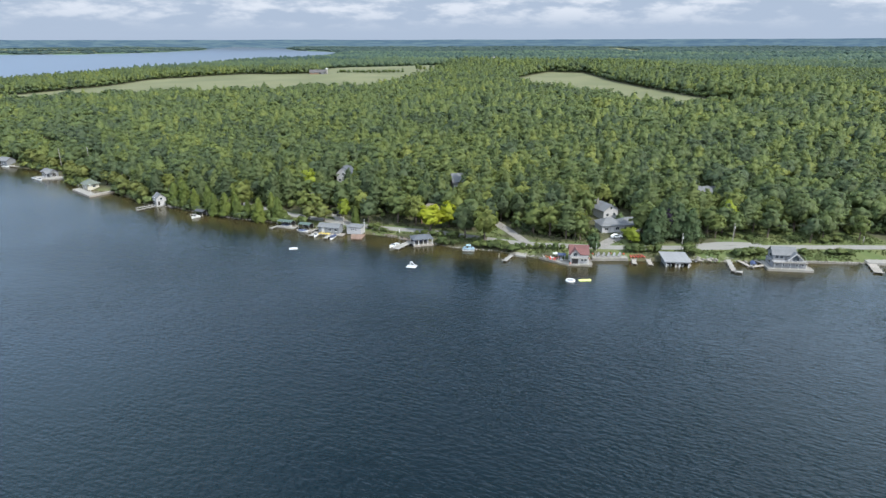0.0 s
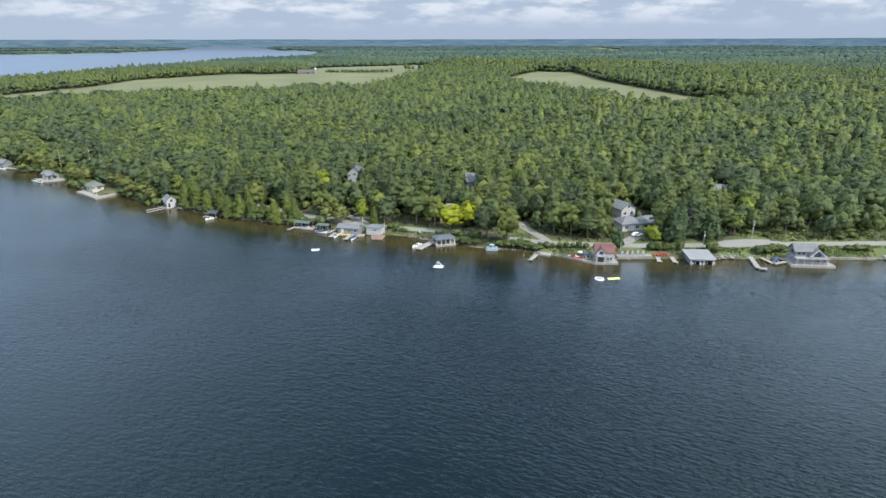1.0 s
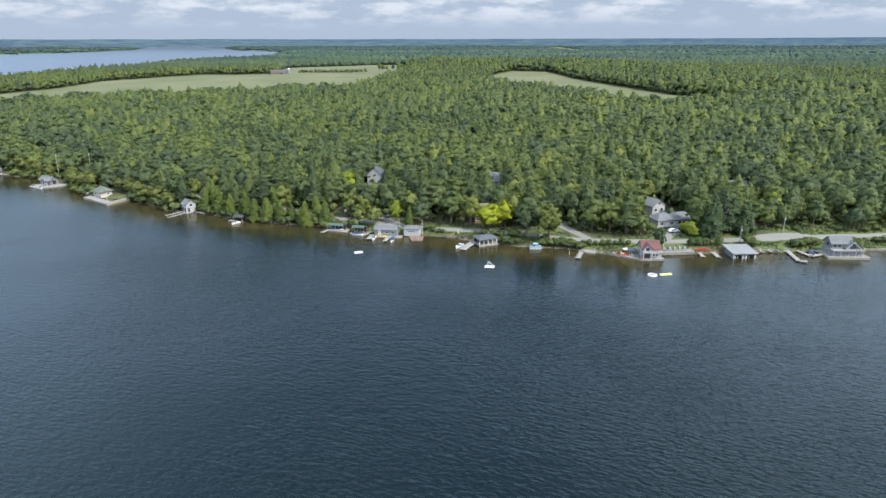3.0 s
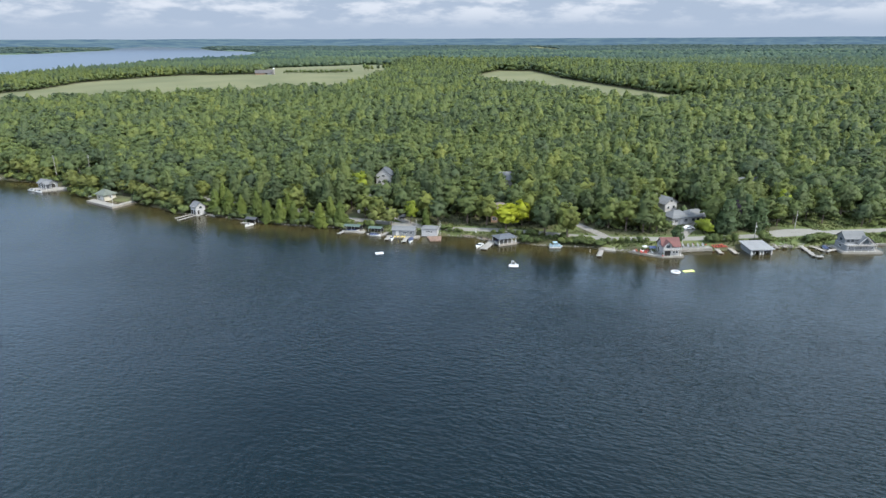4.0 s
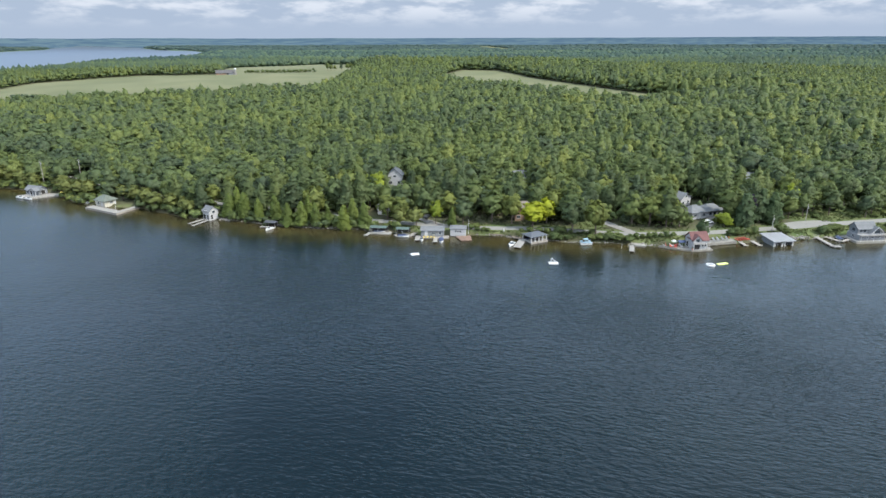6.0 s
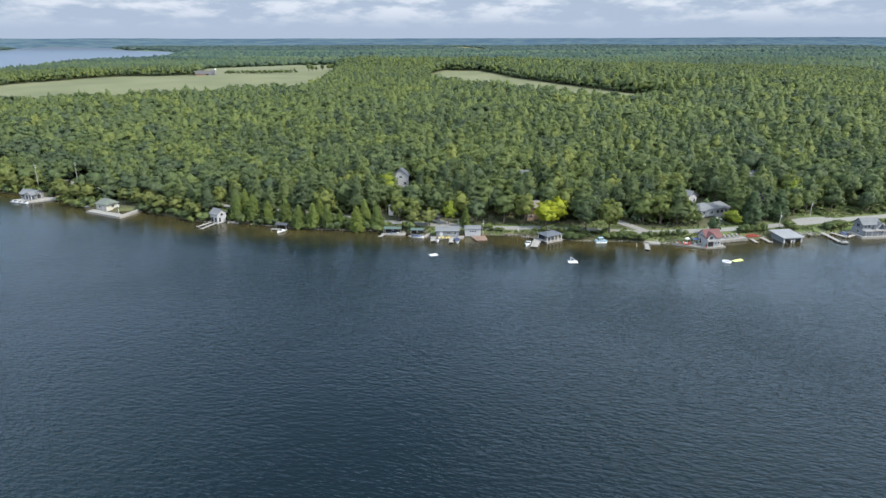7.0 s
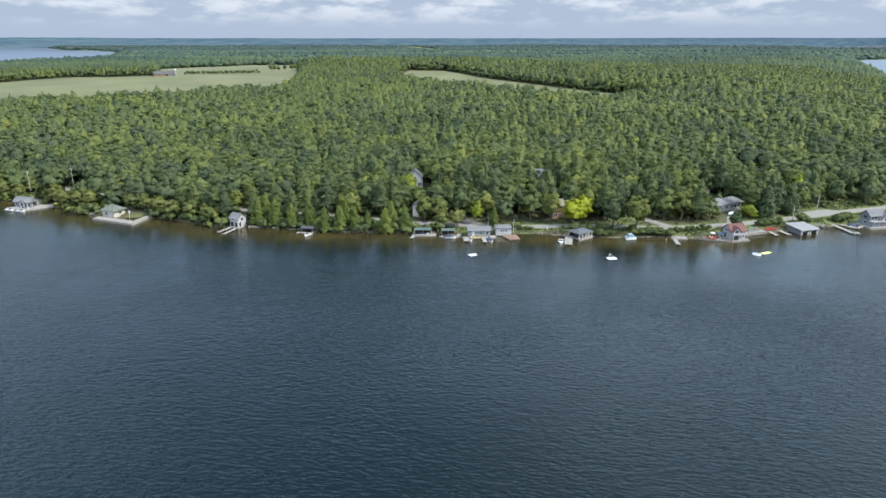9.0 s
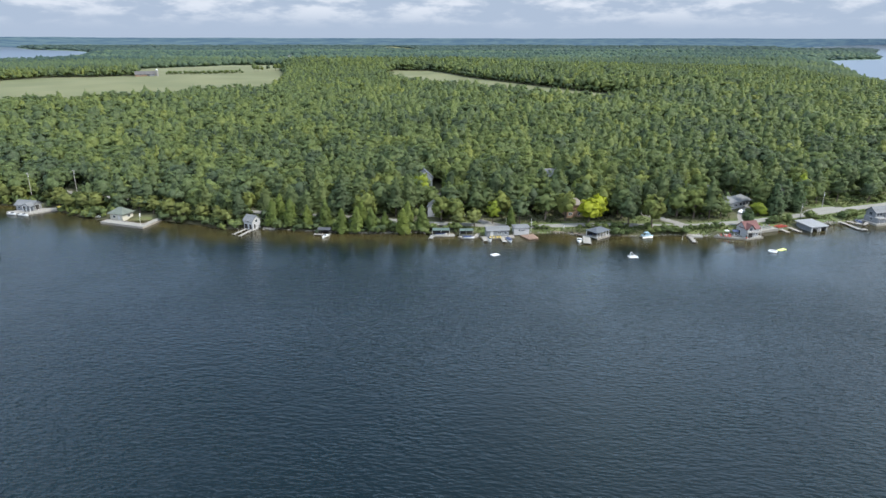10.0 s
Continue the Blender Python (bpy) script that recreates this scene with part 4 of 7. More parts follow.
SHORE_PLOTS = [(-292, 421, 8), (-283, 415, 6), (-240, 381, 9), (-230, 378, 5), (-244, 381, 6), (-197, 345, 8), (-188, 337, 9), (-183, 338, 4), (-142, 309, 5.5), (-114, 289, 4), (-68, 269, 6), (-58, 264, 5)]
woods("undergrowth", "shrubs and saplings along the wood's edge and the bank", [undergrowth()])


# ---- building blocks ----
def part(name, bm, mat, parent, label=""):
    me = bpy.data.meshes.new(name)
    bmesh.ops.recalc_face_normals(bm, faces=bm.faces)
    bm.to_mesh(me)
    bm.free()
    me.materials.append(mat)
    ob = new(name, me)
    ob.parent = parent
    return tagged(ob, label)


def thing(name, x, y, z, rz, label, category, group="", kind=""):
    ob = new(name)
    ob.matrix_world = pose(x, y, z, 0, 0, rz)
    return tagged(ob, label, category, group, kind)


def box(x0, x1, y0, y1, z0, z1, bm=None, bevel=0.0):
    bm = bm or bmesh.new()
    v = [bm.verts.new((x, y, z)) for z in (z0, z1) for x, y in ((x0, y0), (x1, y0), (x1, y1), (x0, y1))]
    fs = [bm.faces.new([v[i] for i in q]) for q in ((3, 2, 1, 0), (4, 5, 6, 7), (0, 1, 5, 4), (1, 2, 6, 5), (2, 3, 7, 6), (3, 0, 4, 7))]
    if bevel:
        bmesh.ops.bevel(bm, geom=list({e for f in fs for e in f.edges}), offset=bevel, segments=2, affect="EDGES")
    return bm


def rod(a, b, r0, r1=None, sides=8, bm=None):
    bm = bm or bmesh.new()
    a, b = Vector(a), Vector(b)
    r1 = r0 if r1 is None else r1
    z = (b - a).normalized()
    x = z.orthogonal().normalized()
    y = z.cross(x)
    rings = [[bm.verts.new(p + (x * math.cos(2 * math.pi * i / sides) + y * math.sin(2 * math.pi * i / sides)) * r) for i in range(sides)] for p, r in ((a, r0), (b, r1))]
    for i in range(sides):
        bm.faces.new((rings[0][i], rings[0][(i + 1) % sides], rings[1][(i + 1) % sides], rings[1][i]))
    bm.faces.new(rings[0][::-1])
    bm.faces.new(rings[1])
    return bm


def prism(outline, z0, z1, bm=None):
    bm = bm or bmesh.new()
    a = [bm.verts.new((x, y, z0)) for x, y in outline]
    b = [bm.verts.new((x, y, z1)) for x, y in outline]
    n = len(outline)
    bm.faces.new(a[::-1])
    bm.faces.new(b)
    for i in range(n):
        bm.faces.new((a[i], a[(i + 1) % n], b[(i + 1) % n], b[i]))
    return bm


def loft(sections, bm=None, close=True):
    """Skin through rows of points."""
    bm = bm or bmesh.new()
    rows = [[bm.verts.new(p) for p in s] for s in sections]
    for a, b in zip(rows[:-1], rows[1:]):
        for i in range(len(a) - 1):
            bm.faces.new((a[i], a[i + 1], b[i + 1], b[i]))
    if close:
        for r in (rows[0], rows[-1]):
            if len({tuple(v.co) for v in r}) > 2:
                bm.faces.new(r)
    return bm


def gable_roof(w, d, z, h, over=0.45, thick=0.16, cx=0.0, cy=0.0, along="x"):
    """Two slopes with thickness; the ridge runs along x or y."""
    bm = bmesh.new()
    if along == "x":
        L, B = w / 2 + over, d / 2
    else:
        L, B = d / 2 + over, w / 2
    slope = h / B
    e = B + over
    for sgn in (-1, 1):
        prof = [(0, z + h), (sgn * e, z - slope * over), (sgn * e, z - slope * over + thick), (0, z + h + thick)]
        rows = []
        for u in (-L, L):
            rows.append([((cx + u, cy + b, c) if along == "x" else (cx + b, cy + u, c)) for b, c in prof])
        va, vb = [bm.verts.new(p) for p in rows[0]], [bm.verts.new(p) for p in rows[1]]
        bm.faces.new(va)
        bm.faces.new(vb)
        for i in range(4):
            bm.faces.new((va[i], va[(i + 1) % 4], vb[(i + 1) % 4], vb[i]))
    return bm


def hip_roof(w, d, z, h, over=0.5, ridge=0.4, thick=0.14, cx=0.0, cy=0.0):
    bm = bmesh.new()
    a, b = w / 2 + over, d / 2 + over
    r = w / 2 * ridge
    for dz, flip in ((0, False), (thick, True)):
        c = [bm.verts.new((cx + x, cy + y, z + dz)) for x, y in ((-a, -b), (a, -b), (a, b), (-a, b))]
        t = [bm.verts.new((cx - r, cy, z + h + dz)), bm.verts.new((cx + r, cy, z + h + dz))]
        for f in ((c[0], c[1], t[1], t[0]), (c[1], c[2], t[1]), (c[2], c[3], t[0], t[1]), (c[3], c[0], t[0])):
            bm.faces.new(f if flip else f[::-1])
        if not flip:
            low = c
        else:
            for i in range(4):
                bm.faces.new((low[i], low[(i + 1) % 4], c[(i + 1) % 4], c[i]))
    return bm


def walls(w, d, h, gable=0.0, along="x", z0=-0.5, cx=0.0, cy=0.0):
    bm = bmesh.new()
    hw, hd = w / 2, d / 2
    base = [(-hw, -hd), (hw, -hd), (hw, hd), (-hw, hd)]
    lo = [bm.verts.new((cx + x, cy + y, z0)) for x, y in base]
    hi = [bm.verts.new((cx + x, cy + y, h)) for x, y in base]
    bm.faces.new(lo[::-1])
    if gable:
        peaks = [bm.verts.new((cx - hw, cy, h + gable)), bm.verts.new((cx + hw, cy, h + gable))] if along == "x" else [bm.verts.new((cx, cy - hd, h + gable)), bm.verts.new((cx, cy + hd, h + gable))]
    for i in range(4):
        j = (i + 1) % 4
        if gable and along == "x" and i in (1, 3):
            bm.faces.new((lo[i], lo[j], hi[j], peaks[1 if i == 1 else 0], hi[i]))
        elif gable and along == "y" and i in (0, 2):
            bm.faces.new((lo[i], lo[j], hi[j], peaks[0 if i == 0 else 1], hi[i]))
        else:
            bm.faces.new((lo[i], lo[j], hi[j], hi[i]))
    if not gable:
        bm.faces.new(hi)
    return bm


def opening(parent, side, u, z, w, h, half, name="window", pane=M_GLASS, frame_mat=None, proud=0.05):
    """A window or door on a wall: a frame that stands proud and a recessed pane under it. half: the wall's distance from the middle."""
    bm = bmesh.new()
    t = 0.11
    bars = [(u - w / 2 - t, u + w / 2 + t, z - t, z), (u - w / 2 - t, u + w / 2 + t, z + h, z + h + t), (u - w / 2 - t, u - w / 2, z, z + h), (u + w / 2, u + w / 2 + t, z, z + h)]
    if name == "window" and w > 1.3:
        bars.append((u - 0.04, u + 0.04, z, z + h))

    def place(a0, a1, b0, b1, n0, n1, m):
        if side == "front":
            box(a0, a1, -half - n1, -half - n0, b0, b1, m)
        elif side == "back":
            box(a0, a1, half + n0, half + n1, b0, b1, m)
        elif side == "right":
            box(half + n0, half + n1, a0, a1, b0, b1, m)
        else:
            box(-half - n1, -half - n0, a0, a1, b0, b1, m)

    for a0, a1, b0, b1 in bars:
        place(a0, a1, b0, b1, 0.003, proud + 0.03, bm)
    fr = part(name, bm, frame_mat or M_TRIM, parent)
    pb = bmesh.new()
    place(u - w / 2, u + w / 2, z, z + h, 0.003, proud - 0.02, pb)
    part("pane" if name == "window" else "panel", pb, pane, fr)
    return fr


def building(name, label, x, y, rz, w, d, h, roof_h, wall_mat, roof_mat, roof="gable", along="x", z=None, over=0.5, openings=(), ridge=0.4, group="", category="house", chimney=None):
    z = ground_at(x, y) if z is None else z
    ob = thing(name, x, y, z, rz, label, category, group)
    g = roof_h if roof == "gable" else 0.0
    part("wall", walls(w, d, h, g, along), wall_mat, ob)
    if roof == "gable":
        part("roof", gable_roof(w, d, h + 0.02, roof_h, over, along=along), roof_mat, ob)
    elif roof == "hip":
        part("roof", hip_roof(w, d, h + 0.02, roof_h, over, ridge), roof_mat, ob)
    for side, u, zz, ww, hh, kind in openings:
        half = d / 2 if side in ("front", "back") else w / 2
        # boat doors get a near-black panel in place of a shaded opening
        opening(ob, side, u, zz, ww, hh, half, kind, M_DARK if kind == "boat_door" else M_TRIM if kind == "door" else M_GLASS)
    if chimney:
        cx, cy, top = chimney
        part("chimney", box(cx - 0.4, cx + 0.4, cy - 0.4, cy + 0.4, h - 0.5, top), M_ROCK, ob, "stone chimney")
    return ob


def dock(name, label, pts, width, mat, z=0.62, group="", posts=True, floor=-1.6, rail=False):
    """A jetty along a line of points: boarded deck, edge boards and piles."""
    ob = thing(name, pts[0][0], pts[0][1], 0, 0, label, "dock", group)
    o = Vector((pts[0][0], pts[0][1], 0))
    for (ax, ay), (bx, by) in zip(pts[:-1], pts[1:]):
        a, b = Vector((ax, ay, 0)) - o, Vector((bx, by, 0)) - o
        u = (b - a).normalized()
        n = Vector((-u.y, u.x, 0))
        L = (b - a).length
        deck = part("deck", box(-0.02, L + 0.02, -width / 2, width / 2, z - 0.1, z), mat, ob)
        deck.matrix_local = Matrix.Translation(a) @ Matrix.Rotation(math.atan2(u.y, u.x), 4, "Z")
        beam = part("edge_beam", box(0, L, -width / 2 - 0.07, -width / 2, z - 0.32, z + 0.02), mat, ob)
        beam.matrix_local = deck.matrix_local.copy()
        beam = part("edge_beam", box(0, L, width / 2, width / 2 + 0.07, z - 0.32, z + 0.02), mat, ob)
        beam.matrix_local = deck.matrix_local.copy()
        if posts:
            k = max(2, int(L / 3) + 1)
            for i in range(k):
                for sgn in (-1, 1):
                    p = a + u * (0.3 + (L - 0.6) * i / (k - 1)) + n * sgn * (width / 2 + 0.16)
                    part("post", rod((p.x, p.y, floor), (p.x, p.y, z + 0.35), 0.11, sides=7), M_POLE, ob)
    return ob


def slab(name, label, outline, z0, z1, mat, category, kind="", edge=None):
    cx, cy = np.mean([p[0] for p in outline]), np.mean([p[1] for p in outline])
    ob = thing(name, cx, cy, 0, 0, label, category, kind=kind)
    pts = [(px - cx, py - cy) for px, py in outline]
    part("deck", prism(pts, z0, z1), mat, ob)
    if edge:
        for (ax, ay), (bx, by) in zip(pts, pts[1:] + pts[:1]):
            L = math.hypot(bx - ax, by - ay)
            e = part("edge", box(0, L, -0.12, 0.12, z0 + 0.1, z1 + 0.12), edge, ob)
            e.matrix_local = pose(ax, ay, 0, 0, 0, math.degrees(math.atan2(by - ay, bx - ax)))
    return ob


# ---- boats and floats ----
def hull_sections(L, B, H, n=9):
    rows = []
    for i in range(n):
        t = i / (n - 1)
        w = B / 2 * (1 - max(0, (t - 0.45) / 0.55) ** 2.2) * (0.92 + 0.08 * min(1, t * 4))
        w = max(w, 0.02)
        sheer = H * (0.82 + 0.28 * t * t)
        x = -L / 2 + L * t
        rows.append([(x, -w, sheer), (x, -w * 0.92, H * 0.35), (x, -w * 0.5, -0.1 + 0.25 * max(0, t - 0.7)), (x, 0, -0.22 + 0.5 * max(0, t - 0.7)), (x, w * 0.5, -0.1 + 0.25 * max(0, t - 0.7)), (x, w * 0.92, H * 0.35), (x, w, sheer)])
    return rows


def motor_boat(x, y, rz, L=5.4, B=2.1, cover=None, label="white open motor boat with a raked windscreen moored at the dock", stripe=None):
    ob = thing("motor_boat", x, y, 0.05, rz, label, "boat", "moored boats")
    H = 0.85
    rows = hull_sections(L, B, H)
    part("hull", loft(rows), M_GEL, ob)
    deck = [[(r[0][0], r[0][1], r[0][2] + 0.01), (r[0][0], 0, r[0][2] + 0.05), (r[-1][0], r[-1][1], r[-1][2] + 0.01)] for r in rows]
    part("foredeck", loft(deck[5:], close=False), M_GEL if not cover else cover, ob)
    part("cockpit_floor", box(-L / 2 + 0.2, L * 0.08, -B * 0.4, B * 0.4, 0.28, 0.34), M_CONCRETE, ob)
    if cover:
        part("canvas_cover", loft([[(r[0][0], r[0][1] * 1.02, r[0][2] + 0.02), (r[0][0], r[0][1] * 0.4, r[0][2] + 0.32), (r[0][0], r[-1][1] * 0.4, r[0][2] + 0.32), (r[0][0], r[-1][1] * 1.02, r[0][2] + 0.02)] for r in rows[:7]], close=False), cover, ob, "dark canvas boat cover")
    else:
        part("windscreen", loft([[(L * 0.1, -B * 0.42, H * 0.9), (L * 0.2, 0, H * 0.95), (L * 0.1, B * 0.42, H * 0.9)], [(L * 0.02, -B * 0.38, H + 0.5), (L * 0.1, 0, H + 0.52), (L * 0.02, B * 0.38, H + 0.5)]], close=False), M_GLASS, ob)
        for sx, sy in ((-0.05, -0.45), (-0.05, 0.45)):
            part("seat", box(sx * L - 0.3, sx * L + 0.3, sy - 0.28, sy + 0.28, 0.34, 0.95, bevel=0.06), M_GEL, ob)
        part("rear_bench", box(-L / 2 + 0.35, -L / 2 + 0.9, -B * 0.38, B * 0.38, 0.34, 0.78, bevel=0.06), M_GEL, ob)
    part("outboard_motor", box(-L / 2 - 0.5, -L / 2 - 0.05, -0.2, 0.2, 0.1, 1.15, bevel=0.08), M_BLACK, ob, "black outboard motor")
    return ob


def jet_ski(x, y, rz, mat, label):
    ob = thing("jet_ski", x, y, 0.05, rz, label, "watercraft", "moored boats")
    part("hull", loft(hull_sections(2.9, 1.1, 0.5, 7)), mat, ob)
    part("seat", box(-1.1, 0.2, -0.22, 0.22, 0.45, 0.85, bevel=0.08), M_BLACK, ob)
    part("handlebar", box(0.2, 0.45, -0.4, 0.4, 0.85, 1.0, bevel=0.04), M_BLACK, ob)
    return ob


def swim_raft(x, y, rz, size, label, slide=False):
    ob = thing("swim_raft", x, y, 0, rz, label, "raft", "swimming rafts")
    part("deck", box(-size / 2, size / 2, -size * 0.42, size * 0.42, 0.12, 0.2, bevel=0.03), M_TRIM, ob)
    for sgn in (-1, 1):
        part("float", rod((-size / 2 + 0.15, sgn * size * 0.3, 0.0), (size / 2 - 0.15, sgn * size * 0.3, 0.0), 0.16, sides=10), M_GEL, ob)
    ladder = rod((size / 2, -0.22, -0.5), (size / 2, -0.22, 0.7), 0.025, sides=6)
    rod((size / 2, 0.22, -0.5), (size / 2, 0.22, 0.7), 0.025, sides=6, bm=ladder)
    for rung in (-0.35, -0.1, 0.15, 0.4):
        rod((size / 2, -0.22, rung), (size / 2, 0.22, rung), 0.02, sides=6, bm=ladder)
    part("ladder", ladder, M_METAL, ob, "metal ladder")
    if slide:
        part("slide", loft([[(-0.6, 0.65, 1.75), (-0.6, 0.7, 1.55), (-0.6, 1.1, 1.55), (-0.6, 1.15, 1.75)], [(-0.2, 0.65, 1.65), (-0.2, 0.7, 1.45), (-0.2, 1.1, 1.45), (-0.2, 1.15, 1.65)], [(0.7, 0.65, 0.75), (0.7, 0.7, 0.55), (0.7, 1.1, 0.55), (0.7, 1.15, 0.75)],
                            [(1.0, 0.65, 0.70), (1.0, 0.7, 0.5), (1.0, 1.1, 0.5), (1.0, 1.15, 0.70)]], close=False), M_GEL, ob, "small white slide")
        for lx in (-0.7, -0.3):
            for ly in (0.7, 1.1):
                part("slide_leg", rod((lx, ly, 0.45), (lx, ly, 1.6), 0.04), M_TRIM, ob)
        part("slide_steps", box(-0.9, -0.7, 0.7, 1.1, 0.46, 1.5), M_GEL, ob)
    return ob


def ring(bm, R, r, z, n=28, m=8, sy=1.0):
    vs = [[bm.verts.new(((R + r * math.cos(b)) * math.cos(a), (R + r * math.cos(b)) * math.sin(a) * sy, z + r * math.sin(b))) for b in [2 * math.pi * j / m for j in range(m)]] for a in [2 * math.pi * i / n for i in range(n)]]
    for i in range(n):
        for j in range(m):
            bm.faces.new((vs[i][j], vs[(i + 1) % n][j], vs[(i + 1) % n][(j + 1) % m], vs[i][(j + 1) % m]))
    return bm


swim_raft(-58.1, 237.6, 10, 3.2, "white square swimming raft moored on open water")
swim_raft(-9.7, 216.0, -15, 3.6, "white swimming raft with a small slide, moored on open water", True)
tr = thing("water_trampoline", 45.9, 201.0, 0, 0, "round white inflatable water trampoline afloat off shore", "trampoline")
part("tube", ring(bmesh.new(), 1.4, 0.3, 0.2), M_GEL, tr)
part("bounce_mat", prism([(1.25 * math.cos(2 * math.pi * i / 28), 1.25 * math.sin(2 * math.pi * i / 28)) for i in range(28)], 0.36, 0.4), M_PALEGREY, tr, "pale woven bounce mat")
mt = thing("floating_mat", 51.0, 201.4, 0, 6, "long pale yellow foam mat floating off shore", "float")
part("foam_sheet", box(-2.05, 2.05, -0.85, 0.85, 0.02, 0.16, bevel=0.05), M_LIME, mt)
part("rolled_end", rod((2.0, -0.85, 0.17), (2.0, 0.85, 0.17), 0.14), M_LIME, mt)

# ---- shore buildings, from the big grey house on round to the far cabins ----
big = thing("lake_house", 127.6, 214.6, 0.75, -7, "grey two-storey waterside house with white gable trim and dark windows", "house")
part("lower_storey", walls(12.8, 8.0, 2.6), M_PALEGREY, big, "pale lower storey with small windows")
for u in (-4.8, -2.4, 0.2, 2.8, 5.2):
    opening(big, "front", u, 0.95, 0.8, 0.75, 4.0)
opening(big, "left", 0.0, 0.9, 1.6, 1.2, 6.4)
part("upper_storey", walls(8.6, 5.6, 5.2, 2.3, "x", 2.55, cx=-1.6, cy=1.0), M_GREYWALL, big)
part("main_roof", gable_roof(8.6, 5.6, 5.22, 2.3, 0.6, cx=-1.6, cy=1.0), M_ROOF_GREY, big)
part("side_window", box(-5.96, -5.91, 0.2, 1.8, 3.5, 4.7), M_GLASS, big)
for u in (-4.4, -2.6):
    part("upper_window", box(u - 0.6, u + 0.6, -1.86, -1.81, 3.4, 4.7), M_GLASS, big)
part("front_wing", walls(5.4, 4.6, 3.6, 2.5, "y", 2.55, cx=2.2, cy=-1.4), M_PALEGREY, big)
part("wing_roof", gable_roof(5.4, 5.4, 3.62, 2.5, 0.55, along="y", cx=2.2, cy=-1.0), M_ROOF_GREY, big)
part("gable_window", loft([[(0.9, -3.76, 2.9), (3.5, -3.76, 2.9)], [(0.9, -3.76, 4.1), (3.5, -3.76, 4.1)], [(2.0, -3.76, 5.3), (2.4, -3.76, 5.3)]], close=False), M_GLASS, big)
for sgn in (-1, 1):
    part("barge_board", loft([[(2.2, -4.28, 6.0), (2.2, -4.28, 6.35)], [(2.2 + sgn * 3.3, -4.28, 3.0), (2.2 + sgn * 3.3, -4.28, 3.35)]], close=False), M_TRIM, big)
part("side_roof", loft([[(4.6, -3.9, 5.0), (4.6, 3.9, 5.0), (4.6, 3.9, 5.15), (4.6, -3.9, 5.15), (4.6, -3.9, 5.0)], [(6.9, -3.9, 3.0), (6.9, 3.9, 3.0), (6.9, 3.9, 3.15), (6.9, -3.9, 3.15), (6.9, -3.9, 3.0)]]), M_ROOF_GREY, big)
part("balcony", box(-6.5, 6.5, -5.2, -4.02, 2.5, 2.66), M_DECK_WHITE, big)
part("handrail", box(-6.5, 6.5, -5.22, -5.12, 3.42, 3.5), M_TRIM, big)
for i in range(14):
    part("baluster", rod((-6.4 + i * 0.985, -5.17, 2.66), (-6.4 + i * 0.985, -5.17, 3.42), 0.045, sides=6), M_TRIM, big)
for i in range(5):
    part("balcony_post", rod((-6.2 + i * 3.1, -5.0, -0.3), (-6.2 + i * 3.1, -5.0, 2.5), 0.08, sides=7), M_TRIM, big)
big.scale = (0.89, 0.89, 0.89)
slab("concrete_platform", "broad weathered concrete platform under the grey house at the waterline", [(119.4, 210.6), (134.6, 208.2), (135.2, 211), (133.7, 219.0), (121, 219.4)], -1.5, 0.7, M_CONCRETE, "platform", edge=M_CONCRETE)
dock("boat_slip", "grey boarded dock closing three sides of a boat slip", [(113.0, 220.2), (114.4, 213.0), (121.0, 215.2)], 1.5, M_DECK, 0.6)
dock("slip_walkway", "narrow boarded walkway along a boat slip", [(121.0, 215.9), (119.2, 220.3)], 1.3, M_DECK, 0.6)
motor_boat(117.0, 217.0, 70, 5.2, 2.0, M_NAVY, "small motor boat under a dark cover in the slip")
dock("white_dock", "long narrow white dock reaching out from the shore", [(109.6, 221.6), (106.2, 208.6), (108.9, 207.6)], 1.7, M_DECK_WHITE, 0.6)
slab("shore_deck", "pale boarded shore deck at the dock's head", [(107.2, 222.6), (111.8, 221.5), (112.6, 224.6), (108.0, 225.6)], 0.2, 0.95, M_DECK_WHITE, "deck")

gb = thing("boathouse", 88.3, 218.4, 0.1, -5, "open two-bay boathouse with a pale flat metal roof", "boathouse")
part("rear_wall", box(-4.1, 4.1, 4.0, 4.15, -1.0, 2.55), M_GREYWALL, gb)
for sx in (-4.1, 3.95):
    part("side_wall", box(sx, sx + 0.15, -4.0, 4.0, -1.2, 2.1), M_GREYWALL, gb)
bm = bmesh.new()
loft([[(-4.9, -4.8, 2.05), (4.9, -4.8, 2.05), (4.9, -4.8, 2.25), (-4.9, -4.8, 2.25), (-4.9, -4.8, 2.05)], [(-4.9, 5.0, 2.75), (4.9, 5.0, 2.75), (4.9, 5.0, 2.95), (-4.9, 5.0, 2.95), (-4.9, 5.0, 2.75)]], bm)
part("roof", bm, M_ROOF_METAL, gb)
part("front_beam", box(-4.3, 4.3, -4.3, -4.1, 1.65, 2.08), M_TRIM, gb)
for sx in (-4.0, -0.6, 0.6, 4.0):
    part("front_post", box(sx - 0.2, sx + 0.2, -4.3, -3.9, -1.2, 1.65), M_TRIM, gb)
part("centre_pier", box(-0.55, 0.55, -4.0, 4.0, -1.2, 0.5), M_DECK, gb)
part("dock_finger", box(4.1, 5.3, -3.0, 4.0, -0.4, 0.5), M_DECK, gb)
motor_boat(85.4, 217.8, 90, 5.0, 1.9, M_NAVY, "covered motor boat parked inside the open boathouse")
motor_boat(89.7, 217.6, 90, 5.2, 2.0, None, "white motor boat parked inside the open boathouse")

